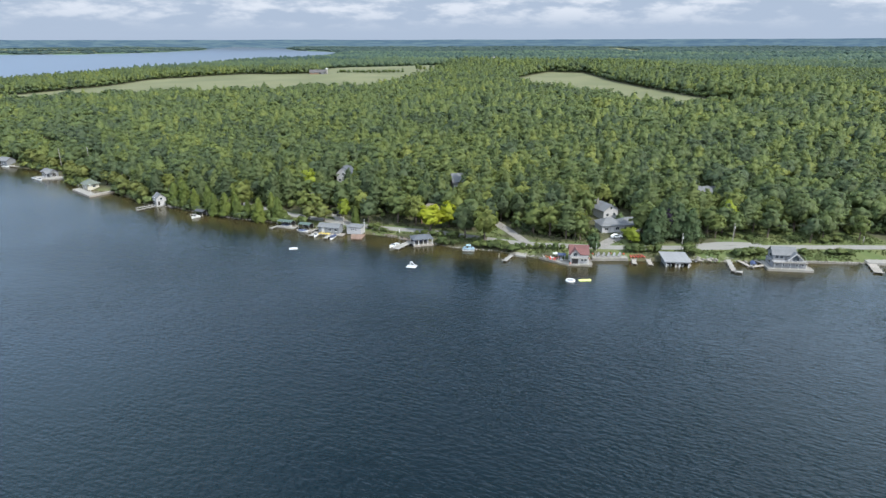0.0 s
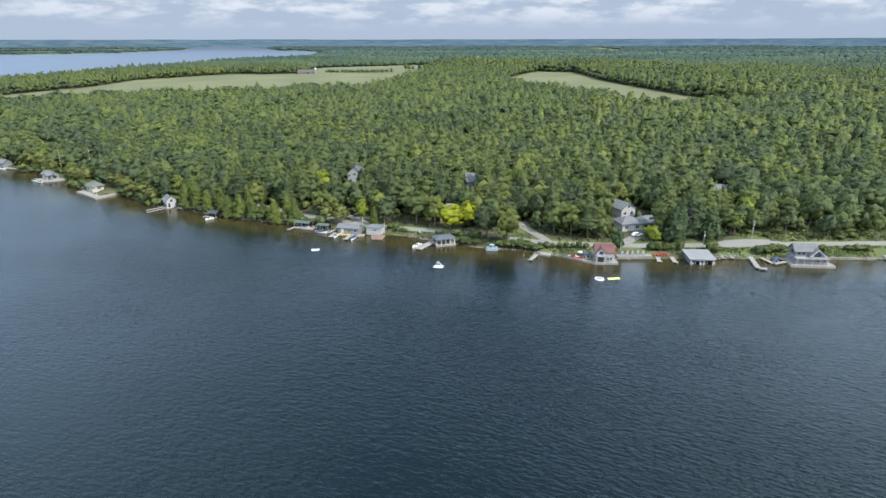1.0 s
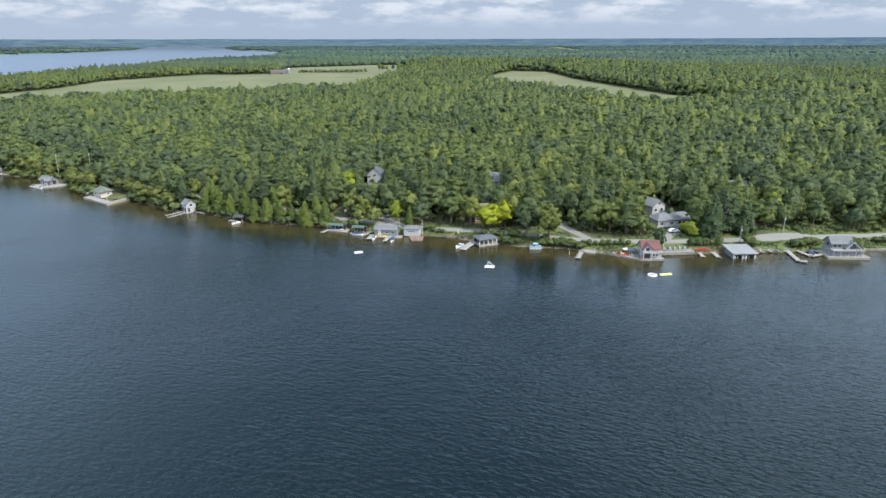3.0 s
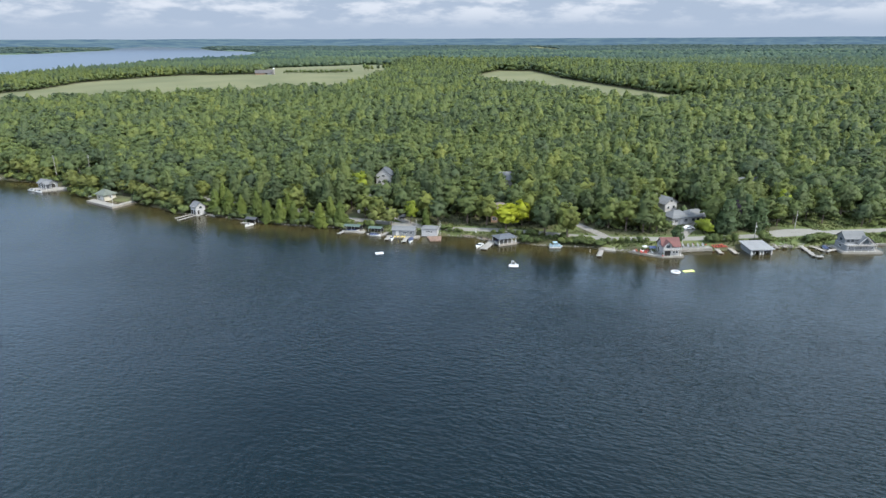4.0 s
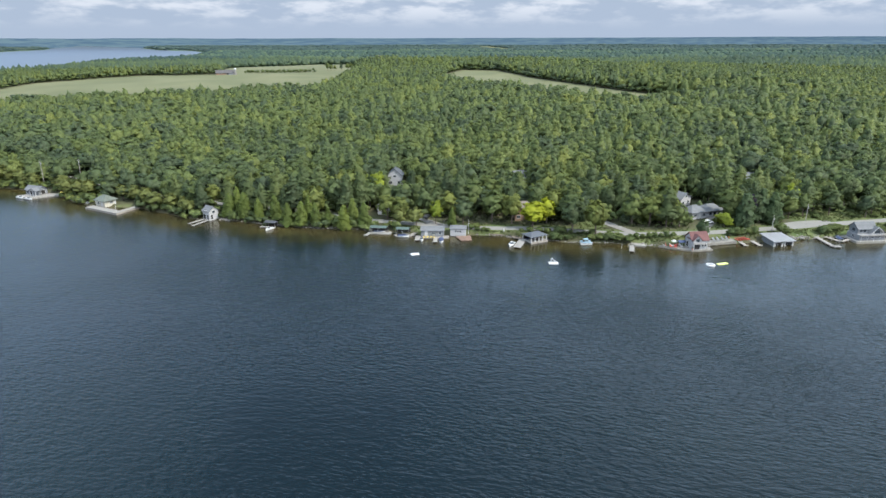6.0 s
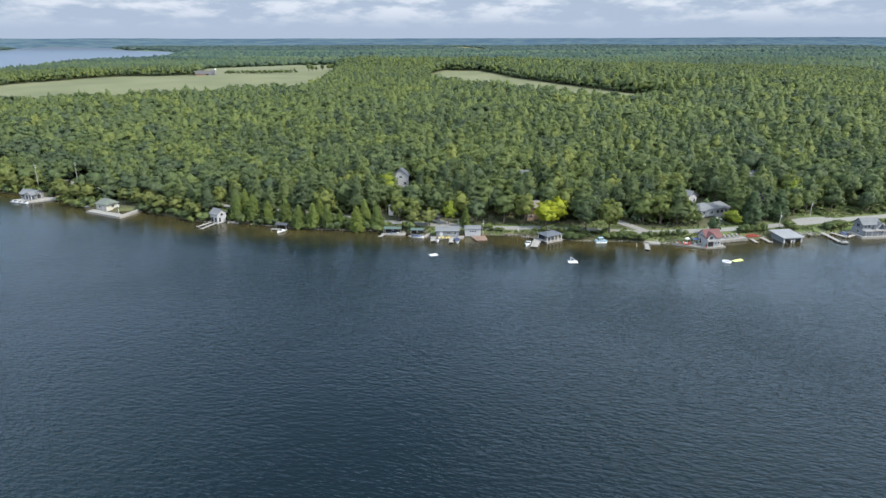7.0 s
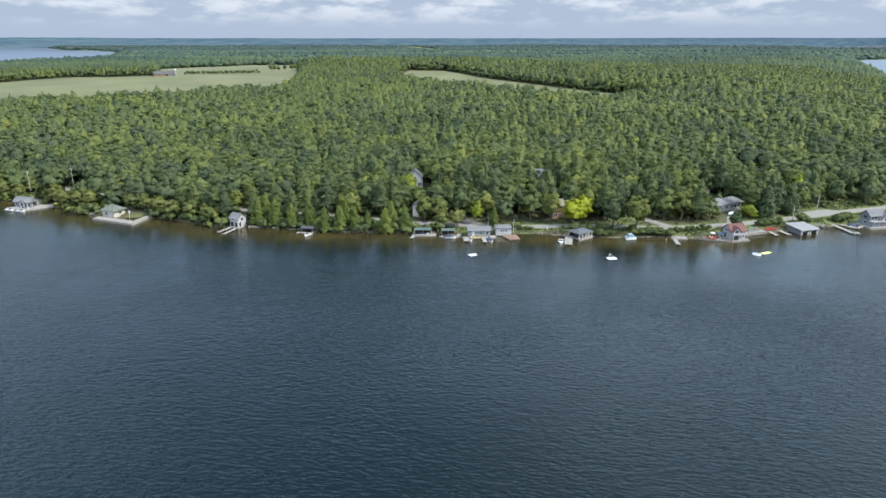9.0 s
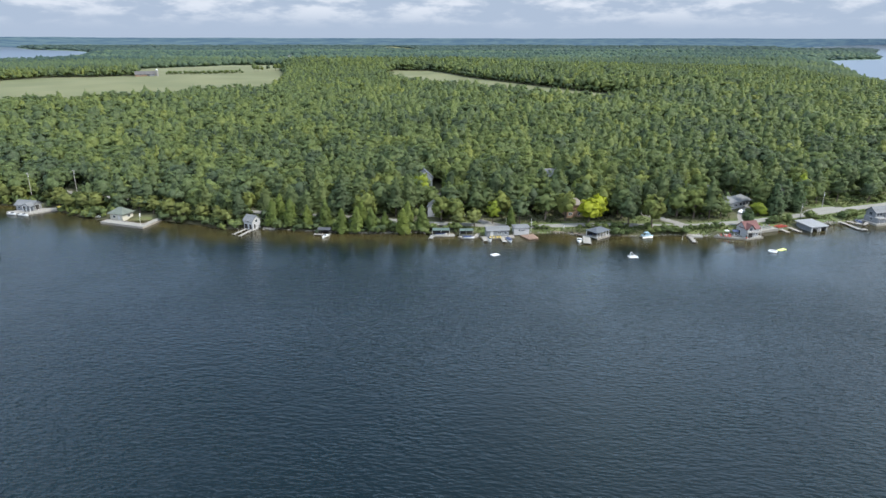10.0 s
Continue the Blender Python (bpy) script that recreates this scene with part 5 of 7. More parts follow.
# red-roofed boathouse with a cross gable
red = building("red_roof_boathouse", "small two-storey white boathouse with red shingled gables", 52.6, 220.4, -6, 6.6, 5.6, 3.7, 2.5, M_WHITE, M_ROOF_RED, z=0.55, over=0.45, along="x",
               openings=[("front", 1.2, 0.9, 0.8, 0.8, "window"), ("front", 2.4, 0.9, 0.8, 0.8, "window"), ("right", 0.0, 1.0, 1.2, 1.1, "window"), ("left", 0.8, 0.3, 1.2, 2.0, "boat_door")])
part("gable_wing", walls(3.2, 1.2, 4.0, 1.7, "y", cx=-1.5, cy=-3.0), M_WHITE, red)
part("wing_roof", gable_roof(3.2, 4.6, 4.02, 1.7, 0.4, along="y", cx=-1.5, cy=-1.4), M_ROOF_RED, red)
part("gable_window", box(-2.2, -0.8, -3.66, -3.61, 3.1, 4.3), M_GLASS, red)
part("balcony", box(-3.4, 3.5, -4.4, -3.62, 2.35, 2.5), M_DECK_WHITE, red)
part("handrail", box(-3.4, 3.5, -4.42, -4.34, 3.2, 3.3), M_TRIM, red)
for i in range(9):
    part("baluster", rod((-3.35 + i * 0.85, -4.38, 2.5), (-3.35 + i * 0.85, -4.38, 3.2), 0.04, sides=6), M_TRIM, red)
for sx in (-3.2, 0.0, 3.3):
    part("balcony_post", rod((sx, -4.3, -0.2), (sx, -4.3, 2.35), 0.08, sides=7), M_TRIM, red)
part("boat_door", box(-2.6, -0.4, -3.66, -3.61, 0.1, 2.0), M_DARK, red, "near-black panel painted as shade inside the boat entrance")
slab("stone_apron", "low stone and concrete apron round the red-roofed boathouse", [(38.6, 224.6), (43, 220.6), (48.2, 216.3), (56.8, 215.6), (57.4, 218.0), (57, 223.5), (46, 225.5)], -1.4, 0.5, M_CONCRETE, "platform", edge=M_ROCK)

# charcoal open boathouse
ch = thing("pavilion_boathouse", -6.8, 243.4, 0.1, 16, "open boathouse pavilion with a slate-grey hipped roof on white posts", "boathouse")
part("roof", hip_roof(7.8, 5.8, 2.75, 1.2, 0.45, 0.45), M_ROOF_SLATE, ch)
for sx in (-3.8, -1.9, 0.0, 1.9, 3.8):
    for sy in (-2.8, 2.8):
        part("post", box(sx - 0.14, sx + 0.14, sy - 0.14, sy + 0.14, 0.6, 2.76), M_TRIM, ch)
part("floor_deck", box(-4.1, 4.3, -3.2, 3.1, 0.25, 0.6), M_DECK_WHITE, ch)
part("skirt", box(-4.1, 4.3, -3.22, -3.1, -0.9, 0.62), M_DECK, ch)
# back of the open pavilion, its shade put into the colour
part("rear_wall", box(-3.8, 3.8, 2.62, 2.74, 0.6, 2.7), M_DARK, ch)
part("lintel", box(-4.0, 4.0, -2.95, -2.7, 2.5, 2.76), M_TRIM, ch)
for sx in (-2.6, 0.3, 2.4):
    part("bench", box(sx - 0.6, sx + 0.6, 1.2, 1.9, 0.6, 1.1), M_NAVY, ch)
dock("gangway", "dark boarded gangway running out from the beach", [(-22.5, 256.0), (-15.6, 251.8), (-11.0, 245.6)], 2.2, M_BARK, 0.6)
dock("slanting_dock", "wide pale boarded dock set at a slant to the shore", [(-11.4, 244.8), (-17.2, 235.6)], 3.0, M_DECK_WHITE, 0.6)
motor_boat(-17.9, 240.2, 237, 5.8, 2.3, None, "white bow-rider motor boat moored along the slanting dock")
jet_ski(-12.9, 248.8, 120, M_GEL, "white jet ski on the dock lift")
jet_ski(-15.2, 250.6, 120, M_GEL, "white jet ski beside the gangway")
umb = thing("garden_umbrella", -16.6, 254.4, 0.6, 0, "closed white garden umbrella beside the gangway", "umbrella")
part("pole", rod((0, 0, 0), (0, 0, 2.5), 0.04), M_TRIM, umb)
part("canopy", rod((0, 0, 1.2), (0, 0, 2.5), 0.28, 0.05), M_TRIM, umb)

# white shed with a terracotta deck, and the long grey boathouse next to it
building("boat_shed", "small white boat shed with a low pale hipped roof", -35.6, 258.6, -17, 6.6, 4.6, 2.7, 0.9, M_WHITE, M_ROOF_GREY, "hip", z=0.75, over=0.35, ridge=0.5, category="shed",
         openings=[("front", -0.95, 1.3, 0.7, 0.6, "window"), ("front", 0.0, 1.3, 0.7, 0.6, "window"), ("front", 0.95, 1.3, 0.7, 0.6, "window")])
slab("terracotta_deck", "low reddish boarded deck over the water in front of the shed", [(-37.4, 255.6), (-36.6, 249.4), (-32.2, 249.0), (-31.2, 255.2)], 0.15, 0.6, M_DECK_RED, "deck")
building("grey_boathouse", "long low grey boathouse with a pale metal roof", -46.6, 259.2, -15, 9.4, 4.4, 2.6, 1.1, M_GREYWALL, M_ROOF_GREY, "gable", z=0.75, over=0.4, category="boathouse",
         openings=[("front", -2.6, 0.2, 1.0, 1.9, "door"), ("front", 0.6, 1.0, 1.6, 0.9, "window"), ("front", 3.2, 1.0, 1.2, 0.9, "window")])
slab("boathouse_deck", "weathered boarded deck along the front of the grey boathouse", [(-54.2, 260.2), (-53.9, 257.0), (-40.8, 253.8), (-39.9, 257.0)], 0.1, 0.62, M_DECK, "deck")
dock("finger_dock", "short pale finger dock beside a moored boat", [(-53.4, 257.0), (-54.4, 253.6)], 1.8, M_DECK_WHITE, 0.6)
motor_boat(-52.2, 254.6, 258, 4.2, 1.6, None, "small white runabout moored at the finger dock")
dock("finger_dock", "short pale finger dock beside a covered boat", [(-46.2, 255.0), (-47.6, 249.8)], 1.7, M_DECK_WHITE, 0.6)
motor_boat(-44.6, 251.4, 258, 5.2, 2.1, M_NAVY, "white motor boat under a navy cover at the finger dock")


def kayak(x, y, z, rz, mat, label):
    ob = thing("kayak", x, y, z, rz, label, "kayak", "kayaks on the shore")
    rows = []
    for i in range(9):
        t = i / 8
        w = 0.36 * math.sin(math.pi * (0.04 + 0.92 * t)) ** 0.7
        rows.append([(-1.7 + 3.4 * t, -w, 0.26), (-1.7 + 3.4 * t, -w * 0.6, 0.02), (-1.7 + 3.4 * t, w * 0.6, 0.02), (-1.7 + 3.4 * t, w, 0.26), (-1.7 + 3.4 * t, 0, 0.36), (-1.7 + 3.4 * t, -w, 0.26)])
    part("hull", loft(rows), mat, ob)
    part("seat_well", box(-0.45, 0.35, -0.2, 0.2, 0.3, 0.37), M_BLACK, ob)
    return ob


for i, dx in enumerate((-50.6, -49.2, -47.8, -46.8)):
    kayak(dx, 257.3 - i * 0.42, 0.62, 65 + i * 4, M_YELP, "yellow plastic kayak lying on the boathouse deck")
for i in range(5):
    kayak(73.4 + i * 1.15, 223.6, ground_at(74 + i, 223.6) + 0.02, 82 + i * 5, M_REDP, "red plastic kayak drawn up on the bank")


def boat_lift(x, y, rz, w, d, label, boats=1):
    ob = thing("covered_boat_lift", x, y, 0.1, rz, label, "boat lift", "covered boat lifts")
    bm = bmesh.new()
    prof = [(-d / 2, 2.7), (-d / 4, 3.05), (0, 3.15), (d / 4, 3.05), (d / 2, 2.7)]
    loft([[(-w / 2, a, b) for a, b in prof] + [(-w / 2, a, b - 0.06) for a, b in prof[::-1]] + [(-w / 2, *prof[0])], [(w / 2, a, b) for a, b in prof] + [(w / 2, a, b - 0.06) for a, b in prof[::-1]] + [(w / 2, *prof[0])]], bm)
    part("canopy", bm, M_ROOF_GREEN, ob, "green canvas canopy")
    for sx in (-w / 2 + 0.15, 0, w / 2 - 0.15):
        for sy in (-d / 2 + 0.1, d / 2 - 0.1):
            part("post", rod((sx, sy, -1.2), (sx, sy, 2.75), 0.06, sides=6), M_METAL, ob)
    part("cradle", box(-w / 2 + 0.3, w / 2 - 0.3, -0.12, 0.12, 0.2, 0.4), M_METAL, ob)
    # dark sheet added where the canopy's shade falls
    part("shade_sheet", box(-w / 2, w / 2, d / 2 - 0.06, d / 2, 0.5, 2.3), M_DARK, ob, "near-black sheet painted as shade under the canopy")
    return ob


boat_lift(-68.2, 269.2, -20, 7.4, 3.8, "boat lift with a long green canvas canopy over the dock")
slab("lift_deck", "weathered boarded deck beneath a green boat-lift canopy", [(-72.9, 270.2), (-72.2, 268.0), (-63.6, 264.9), (-62.9, 267.4)], 0.1, 0.6, M_DECK_WHITE, "deck")
dock("finger_dock", "short pale finger dock reaching from the canopy deck", [(-72.0, 269.0), (-74.4, 265.2)], 1.5, M_DECK_WHITE, 0.6)
motor_boat(-68.0, 269.3, -18, 4.8, 1.9, M_NAVY, "dark covered motor boat under the green canopy")
boat_lift(-58.4, 264.6, -20, 5.8, 3.6, "smaller boat lift with a green canopy over two boats")
slab("lift_deck", "grey boarded landing below a green boat-lift canopy", [(-62.6, 264.2), (-61.8, 261.6), (-55.2, 260.0), (-55.4, 262.4)], 0.05, 0.5, M_DECK, "deck")
motor_boat(-58.8, 261.0, -22, 4.6, 1.8, M_NAVY, "small motor boat with a dark cover beside the landing")
dock("landing_stage", "sloping grey landing stage beside the boat lift", [(-55.6, 260.6), (-52.9, 265.0)], 1.8, M_DECK, 0.6)

# tall white boathouse with two finger docks
bw = building("white_boathouse", "tall narrow white boathouse with grey gabled roof at the water", -141.9, 309.4, -49, 5.0, 4.8, 3.9, 2.0, M_WHITE, M_ROOF_GREY, z=0.35, over=0.45, category="boathouse",
              openings=[("front", -1.2, 0.1, 1.8, 2.2, "boat_door"), ("front", 1.3, 0.1, 1.4, 2.2, "boat_door"), ("right", 0.0, 2.9, 1.3, 1.2, "window"), ("front", 0.0, 3.2, 1.4, 0.9, "window"), ("right", -1.2, 0.2, 1.1, 2.1, "boat_door")])
dock("finger_dock", "narrow grey finger dock in front of the tall boathouse", [(-144.6, 308.2), (-150.6, 301.6)], 1.3, M_DECK_WHITE, 0.55)
dock("finger_dock", "narrow grey finger dock beside the tall boathouse door", [(-142.6, 305.8), (-148.4, 297.8)], 1.3, M_DECK_WHITE, 0.55)

# little covered lift in the cedars
lf = thing("small_boat_shelter", -113.8, 289.6, 0.1, -28, "small dark-roofed boat shelter with a white boat among the cedars", "boat shelter")
part("roof", gable_roof(5.0, 3.0, 2.2, 0.5, 0.3), M_ROOF_DARK, lf)
for sx in (-2.3, 2.3):
    for sy in (-1.3, 1.3):
        part("post", rod((sx, sy, -1.0), (sx, sy, 2.3), 0.09, sides=6), M_POLE, lf)
part("rear_wall", box(-2.4, 2.4, 1.3, 1.42, 0.3, 2.2), M_DARK, lf)
dock("finger_dock", "small pale dock in front of the boat shelter", [(-118.6, 289.6), (-112.2, 286.3)], 1.4, M_DECK_WHITE, 0.5)
motor_boat(-114.6, 284.8, 220, 4.0, 1.6, None, "small white rowing boat with a motor beside the shelter dock")

# wharf with a grey hipped boathouse
slab("wharf", "angular concrete-edged wharf projecting into the lake", [(-205.2, 342.9), (-187.0, 326.6), (-184.6, 329.9), (-202.6, 346.0)], -1.5, 0.8, M_CONCRETE, "wharf", edge=M_DECK)
slab("wharf_wing", "long pale concrete wing wall of the wharf", [(-187.0, 326.6), (-178.9, 339.0), (-181.0, 340.4), (-189.2, 328.8)], -1.5, 0.796, M_CONCRETE, "wharf", edge=M_DECK)
building("wharf_boathouse", "cream boathouse with a mossy grey-green hipped roof standing on the wharf", -196.6, 346.6, -41, 7.2, 6.2, 2.6, 2.5, M_CREAM, M_ROOF_MOSS, "hip", z=0.8, over=0.9, ridge=0.25, category="boathouse",
         openings=[("front", -1.2, 0.8, 1.2, 1.0, "window"), ("front", 1.4, 0.2, 1.0, 1.9, "door"), ("right", 0.5, 0.9, 1.4, 1.0, "window")])
fp = thing("flagpole", -187.9, 330.2, 0.8, 0, "white flagpole with a furled pale flag on the wharf corner", "flagpole")
part("pole", rod((0, 0, 0), (0, 0, 5.6), 0.09, 0.06), M_TRIM, fp)
part("flag", loft([[(0.05, 0, 5.4), (0.05, 0, 4.0)], [(0.4, 0.12, 5.3), (0.3, 0.1, 3.9)], [(0.62, -0.05, 5.1), (0.4, 0, 3.7)]], close=False), M_TRIM, fp, "pale furled flag")
jet_ski(-211.0, 357.3, -28, M_GEL, "white jet ski drifting by its mooring near the wharf")
motor_boat(-207.6, 354.2, 150, 4.6, 1.8, None, "white motor boat moored behind the wharf")

# cabin with an open porch
cb = building("cabin", "low waterside cabin with grey gabled roof and white-columned porch", -240.0, 381.2, -33, 9.6, 5.2, 2.7, 1.7, M_GREYWALL, M_ROOF_GREY, "gable", z=0.7, over=0.6, category="cabin",
              openings=[("front", -3.0, 0.9, 1.6, 1.1, "window"), ("front", -0.6, 0.2, 1.6, 2.1, "boat_door"), ("right", 0.0, 0.2, 2.2, 2.1, "boat_door")])
part("porch_roof", gable_roof(4.6, 4.4, 2.72, 1.3, 0.35, along="y", cx=3.0, cy=-2.6), M_ROOF_GREY, cb)
for sx in (1.0, 3.0, 5.0):
    part("porch_column", box(sx - 0.16, sx + 0.16, -4.7, -4.4, 0, 2.75), M_TRIM, cb)
part("porch_gable", loft([[(0.8, -4.6, 2.7), (3.0, -4.6, 3.95), (5.2, -4.6, 2.7)], [(0.8, -4.5, 2.7), (3.0, -4.5, 3.95), (5.2, -4.5, 2.7)]]), M_TRIM, cb)
slab("cabin_deck", "broad pale boarded deck in front of the waterside cabin", [(-249.2, 379.2), (-247.2, 376.3), (-239.6, 371.2), (-227.4, 375.6), (-226.2, 378.6), (-240.5, 383.0)], 0.0, 0.66, M_DECK_WHITE, "deck")
motor_boat(-240.4, 370.6, -36, 5.4, 2.0, None, "white motor boat tied along the cabin deck")
motor_boat(-246.0, 374.8, -36, 4.8, 1.9, None, "small white motor boat tied at the deck corner")
building("boathouse", "grey boathouse with a gabled roof and a side dock", -293.0, 421.6, -24, 9.0, 6.0, 2.8, 1.9, M_GREYWALL, M_ROOF_GREY, "gable", z=0.7, category="boathouse",
         openings=[("front", -2.2, 0.1, 2.2, 2.2, "boat_door"), ("front", 1.8, 0.9, 1.6, 1.1, "window")])
dock("white_dock", "pale boarded dock beside the grey boathouse", [(-289.4, 416.4), (-279.4, 413.2)], 3.0, M_DECK_WHITE, 0.6)
motor_boat(-289.0, 413.6, -15, 5.2, 2.0, None, "white motor boat moored at the boathouse dock")

# pontoon boat, small docks and the boat ramp
pb = thing("pontoon_boat", 12.2, 235.2, 0.05, -8, "pontoon boat with pale blue seats and blue canopy", "boat", "moored boats")
for sy in (-0.9, 0.9):
    part("pontoon", rod((-2.4, sy, 0.1), (2.3, sy, 0.1), 0.3, sides=10), M_METAL, pb)
part("deck", box(-2.4, 2.4, -1.2, 1.2, 0.42, 0.55), M_DECK_WHITE, pb)
for sx in (-1.6, 0.2, 1.6):
    part("seat", box(sx - 0.5, sx + 0.5, 0.3, 1.0, 0.55, 1.15, bevel=0.06), M_BLUE, pb)
part("canopy", box(-1.0, 0.9, -0.9, 0.9, 2.0, 2.08, bevel=0.03), M_BLUE, pb)
for sx in (-0.9, 0.8):
    for sy in (-0.8, 0.8):
        part("canopy_pole", rod((sx, sy, 0.55), (sx, sy, 2.0), 0.03, sides=6), M_METAL, pb)
part("railing", box(-2.35, 2.35, -1.18, -1.14, 0.6, 1.1), M_BLUE, pb)
dock("finger_dock", "short pale dock leading out from a stone pad", [(29.4, 229.0), (25.0, 220.8)], 1.6, M_DECK_WHITE, 0.55)
slab("stone_pad", "flat grey stone pad at the head of a small dock", [(27.6, 228.6), (33.6, 225.4), (35.0, 229.6), (30.0, 231.0)], -0.6, 0.55, M_CONCRETE, "landing")
pst = thing("mooring_post", 23.5, 226.4, -1.5, 0, "slim pale wooden mooring post standing in the shallows", "post")
part("shaft", rod((0, 0, 0), (0, 0, 2.9), 0.12, 0.1), M_TRIM, pst)
part("cap", rod((0, 0, 2.9), (0, 0, 2.98), 0.15), M_TRIM, pst)
dock("finger_dock", "short grey dock below the red kayaks", [(74.2, 222.4), (73.0, 217.0)], 1.5, M_DECK, 0.55)
dock("finger_dock", "short grey dock beside the red kayaks", [(79.6, 222.4), (78.6, 215.8)], 1.6, M_DECK, 0.55)
slab("boat_ramp", "sloping concrete boat ramp running into the lake", [(159.6, 216.0), (168.5, 215.2), (170, 224.0), (161, 225.0)], -0.4, 0.9, M_CONCRETE, "ramp")
dock("finger_dock", "dark boarded dock beside the concrete boat ramp", [(161.0, 217.0), (157.0, 206.6)], 3.0, M_DECK, 0.6)
wl_ = thing("retaining_wall", 146, 217.9, 0, -5.5, "low rough stone retaining wall along the waterline", "wall", kind="structure")
for i in range(17):
    st = box(-9.9 + i * 1.17, -9.9 + i * 1.17 + 1.08, -0.4 + random.uniform(-0.1, 0.1), 0.5, -0.8, 0.75 + random.uniform(-0.1, 0.12), bevel=0.08)
    part("stone", st, M_ROCK, wl_)


# ---- seats, pots and poles along the shore ----
def deck_chair(x, y, z, rz, mat, label):
    ob = thing("garden_chair", x, y, z, rz, label, "chair", "garden chairs by the water")
    part("seat", box(-0.33, 0.33, -0.35, 0.3, 0.34, 0.4), mat, ob)
    part("backrest", loft([[(-0.33, 0.28, 0.4), (0.33, 0.28, 0.4), (0.33, 0.33, 0.4), (-0.33, 0.33, 0.4), (-0.33, 0.28, 0.4)], [(-0.3, 0.58, 1.05), (0.3, 0.58, 1.05), (0.3, 0.63, 1.05), (-0.3, 0.63, 1.05), (-0.3, 0.58, 1.05)]]), mat, ob)
    for sx in (-0.38, 0.38):
        part("armrest", box(sx - 0.08, sx + 0.08, -0.4, 0.35, 0.58, 0.63), mat, ob)
        for sy in (-0.32, 0.26):
            part("leg", box(sx - 0.04, sx + 0.04, sy - 0.04, sy + 0.04, 0, 0.58), mat, ob)
    return ob


patio = slab("chair_patio", "pale gravel patio edged with stone at the waterline", [(58.4, 221.4), (71.6, 221.2), (72.0, 226.2), (59.2, 226.8)], 0.1, 1.15, M_CONCRETE, "patio", edge=M_ROCK)
first = deck_chair(60.6, 223.0, 1.15, -5, M_PALEGREY, "greyish white slatted garden chair on the waterside patio")
for i in range(1, 10):
    copy_thing(first, pose(60.6 + (i % 5) * 2.05 + (i // 5) * 0.9, 223.0 + (i // 5) * 2.0, 1.15, 0, 0, -8 + (i * 37) % 22))
rc = deck_chair(42.6, 221.8, 0.5, 20, M_REDP, "red garden chair on the stone apron")
for dx, dy, a in ((44.0, 221.2, -10), (41.6, 223.6, 60), (45.4, 222.6, -40)):
    copy_thing(rc, pose(dx, dy, 0.5, 0, 0, a))
wc = deck_chair(46.4, 220.6, 0.5, 10, M_TRIM, "white garden chair on the stone apron")
for dx, dy, a in ((43.2, 223.0, 30), (40.6, 224.0, 80), (46.8, 223.4, 190)):
    copy_thing(wc, pose(dx, dy, 0.5, 0, 0, a))


def parasol(x, y, z, mat, label):
    ob = thing("parasol", x, y, z, 0, label, "parasol")
    part("pole", rod((0, 0, 0), (0, 0, 2.4), 0.04), M_TRIM, ob)
    bm = bmesh.new()
    tip = bm.verts.new((0, 0, 2.6))
    rim = [bm.verts.new((1.3 * math.cos(i * math.pi / 4), 1.3 * math.sin(i * math.pi / 4), 2.0)) for i in range(8)]
    for i in range(8):
        bm.faces.new((tip, rim[i], rim[(i + 1) % 8]))
    part("canopy", bm, mat, ob)
    part("base", rod((0, 0, 0), (0, 0, 0.12), 0.3), M_CONCRETE, ob)
    return ob


parasol(44.8, 223.6, 0.5, M_TRIM, "white garden parasol over the seats on the apron")
fl = thing("flagpole", 60.0, 223.6, 0.9, 0, "plain white flagpole beside the red-roofed boathouse", "flagpole")
part("pole", rod((0, 0, 0), (0, 0, 5.2), 0.08, 0.05), M_TRIM, fl)
part("ball", rod((0, 0, 5.2), (0, 0, 5.35), 0.1), M_TRIM, fl)
ms = thing("mast", -31.6, 256.6, 0.7, 0, "slim white mast with a crosspiece beside the boat shed", "mast")
part("pole", rod((0, 0, 0), (0, 0, 6.4), 0.09, 0.06), M_TRIM, ms)
part("crosspiece", box(-0.5, 0.5, -0.05, 0.05, 4.6, 4.75), M_TRIM, ms)
ms2 = thing("mast", -41.2, 261.4, 0.8, 0, "slim white flag mast behind the grey boathouse", "mast")
part("pole", rod((0, 0, 0), (0, 0, 5.6), 0.08, 0.05), M_TRIM, ms2)
part("finial", rod((0, 0, 5.6), (0, 0, 5.75), 0.1), M_TRIM, ms2)


def utility_pole(x, y, h, arm=True, rz=0):
    ob = thing("utility_pole", x, y, ground_at(x, y), rz, "weathered wooden utility pole beside the shore road", "pole", "utility poles")
    part("shaft", rod((0, 0, -0.3), (0, 0, h), 0.17, 0.12), M_POLE, ob)
    if arm:
        part("crossarm", box(-1.1, 1.1, -0.07, 0.07, h - 0.9, h - 0.75), M_POLE, ob)
        for sx in (-1.0, -0.4, 0.4, 1.0):
            part("insulator", rod((sx, 0, h - 0.75), (sx, 0, h - 0.55), 0.06), M_TRIM, ob)
    part("transformer", rod((0.32, 0, h - 2.2), (0.32, 0, h - 1.4), 0.2), M_METAL, ob)
    return ob


POLES = [(-241.0, 396.0, 14.5, -40), (-220.0, 391.0, 15.0, -40), (94.8, 229.6, 6.8, 0), (118.0, 237.0, 8.0, 10), (170.0, 236.0, 8.5, 0)]
for px, py, ph, pr in POLES:
    utility_pole(px, py, ph, ph > 9, pr)


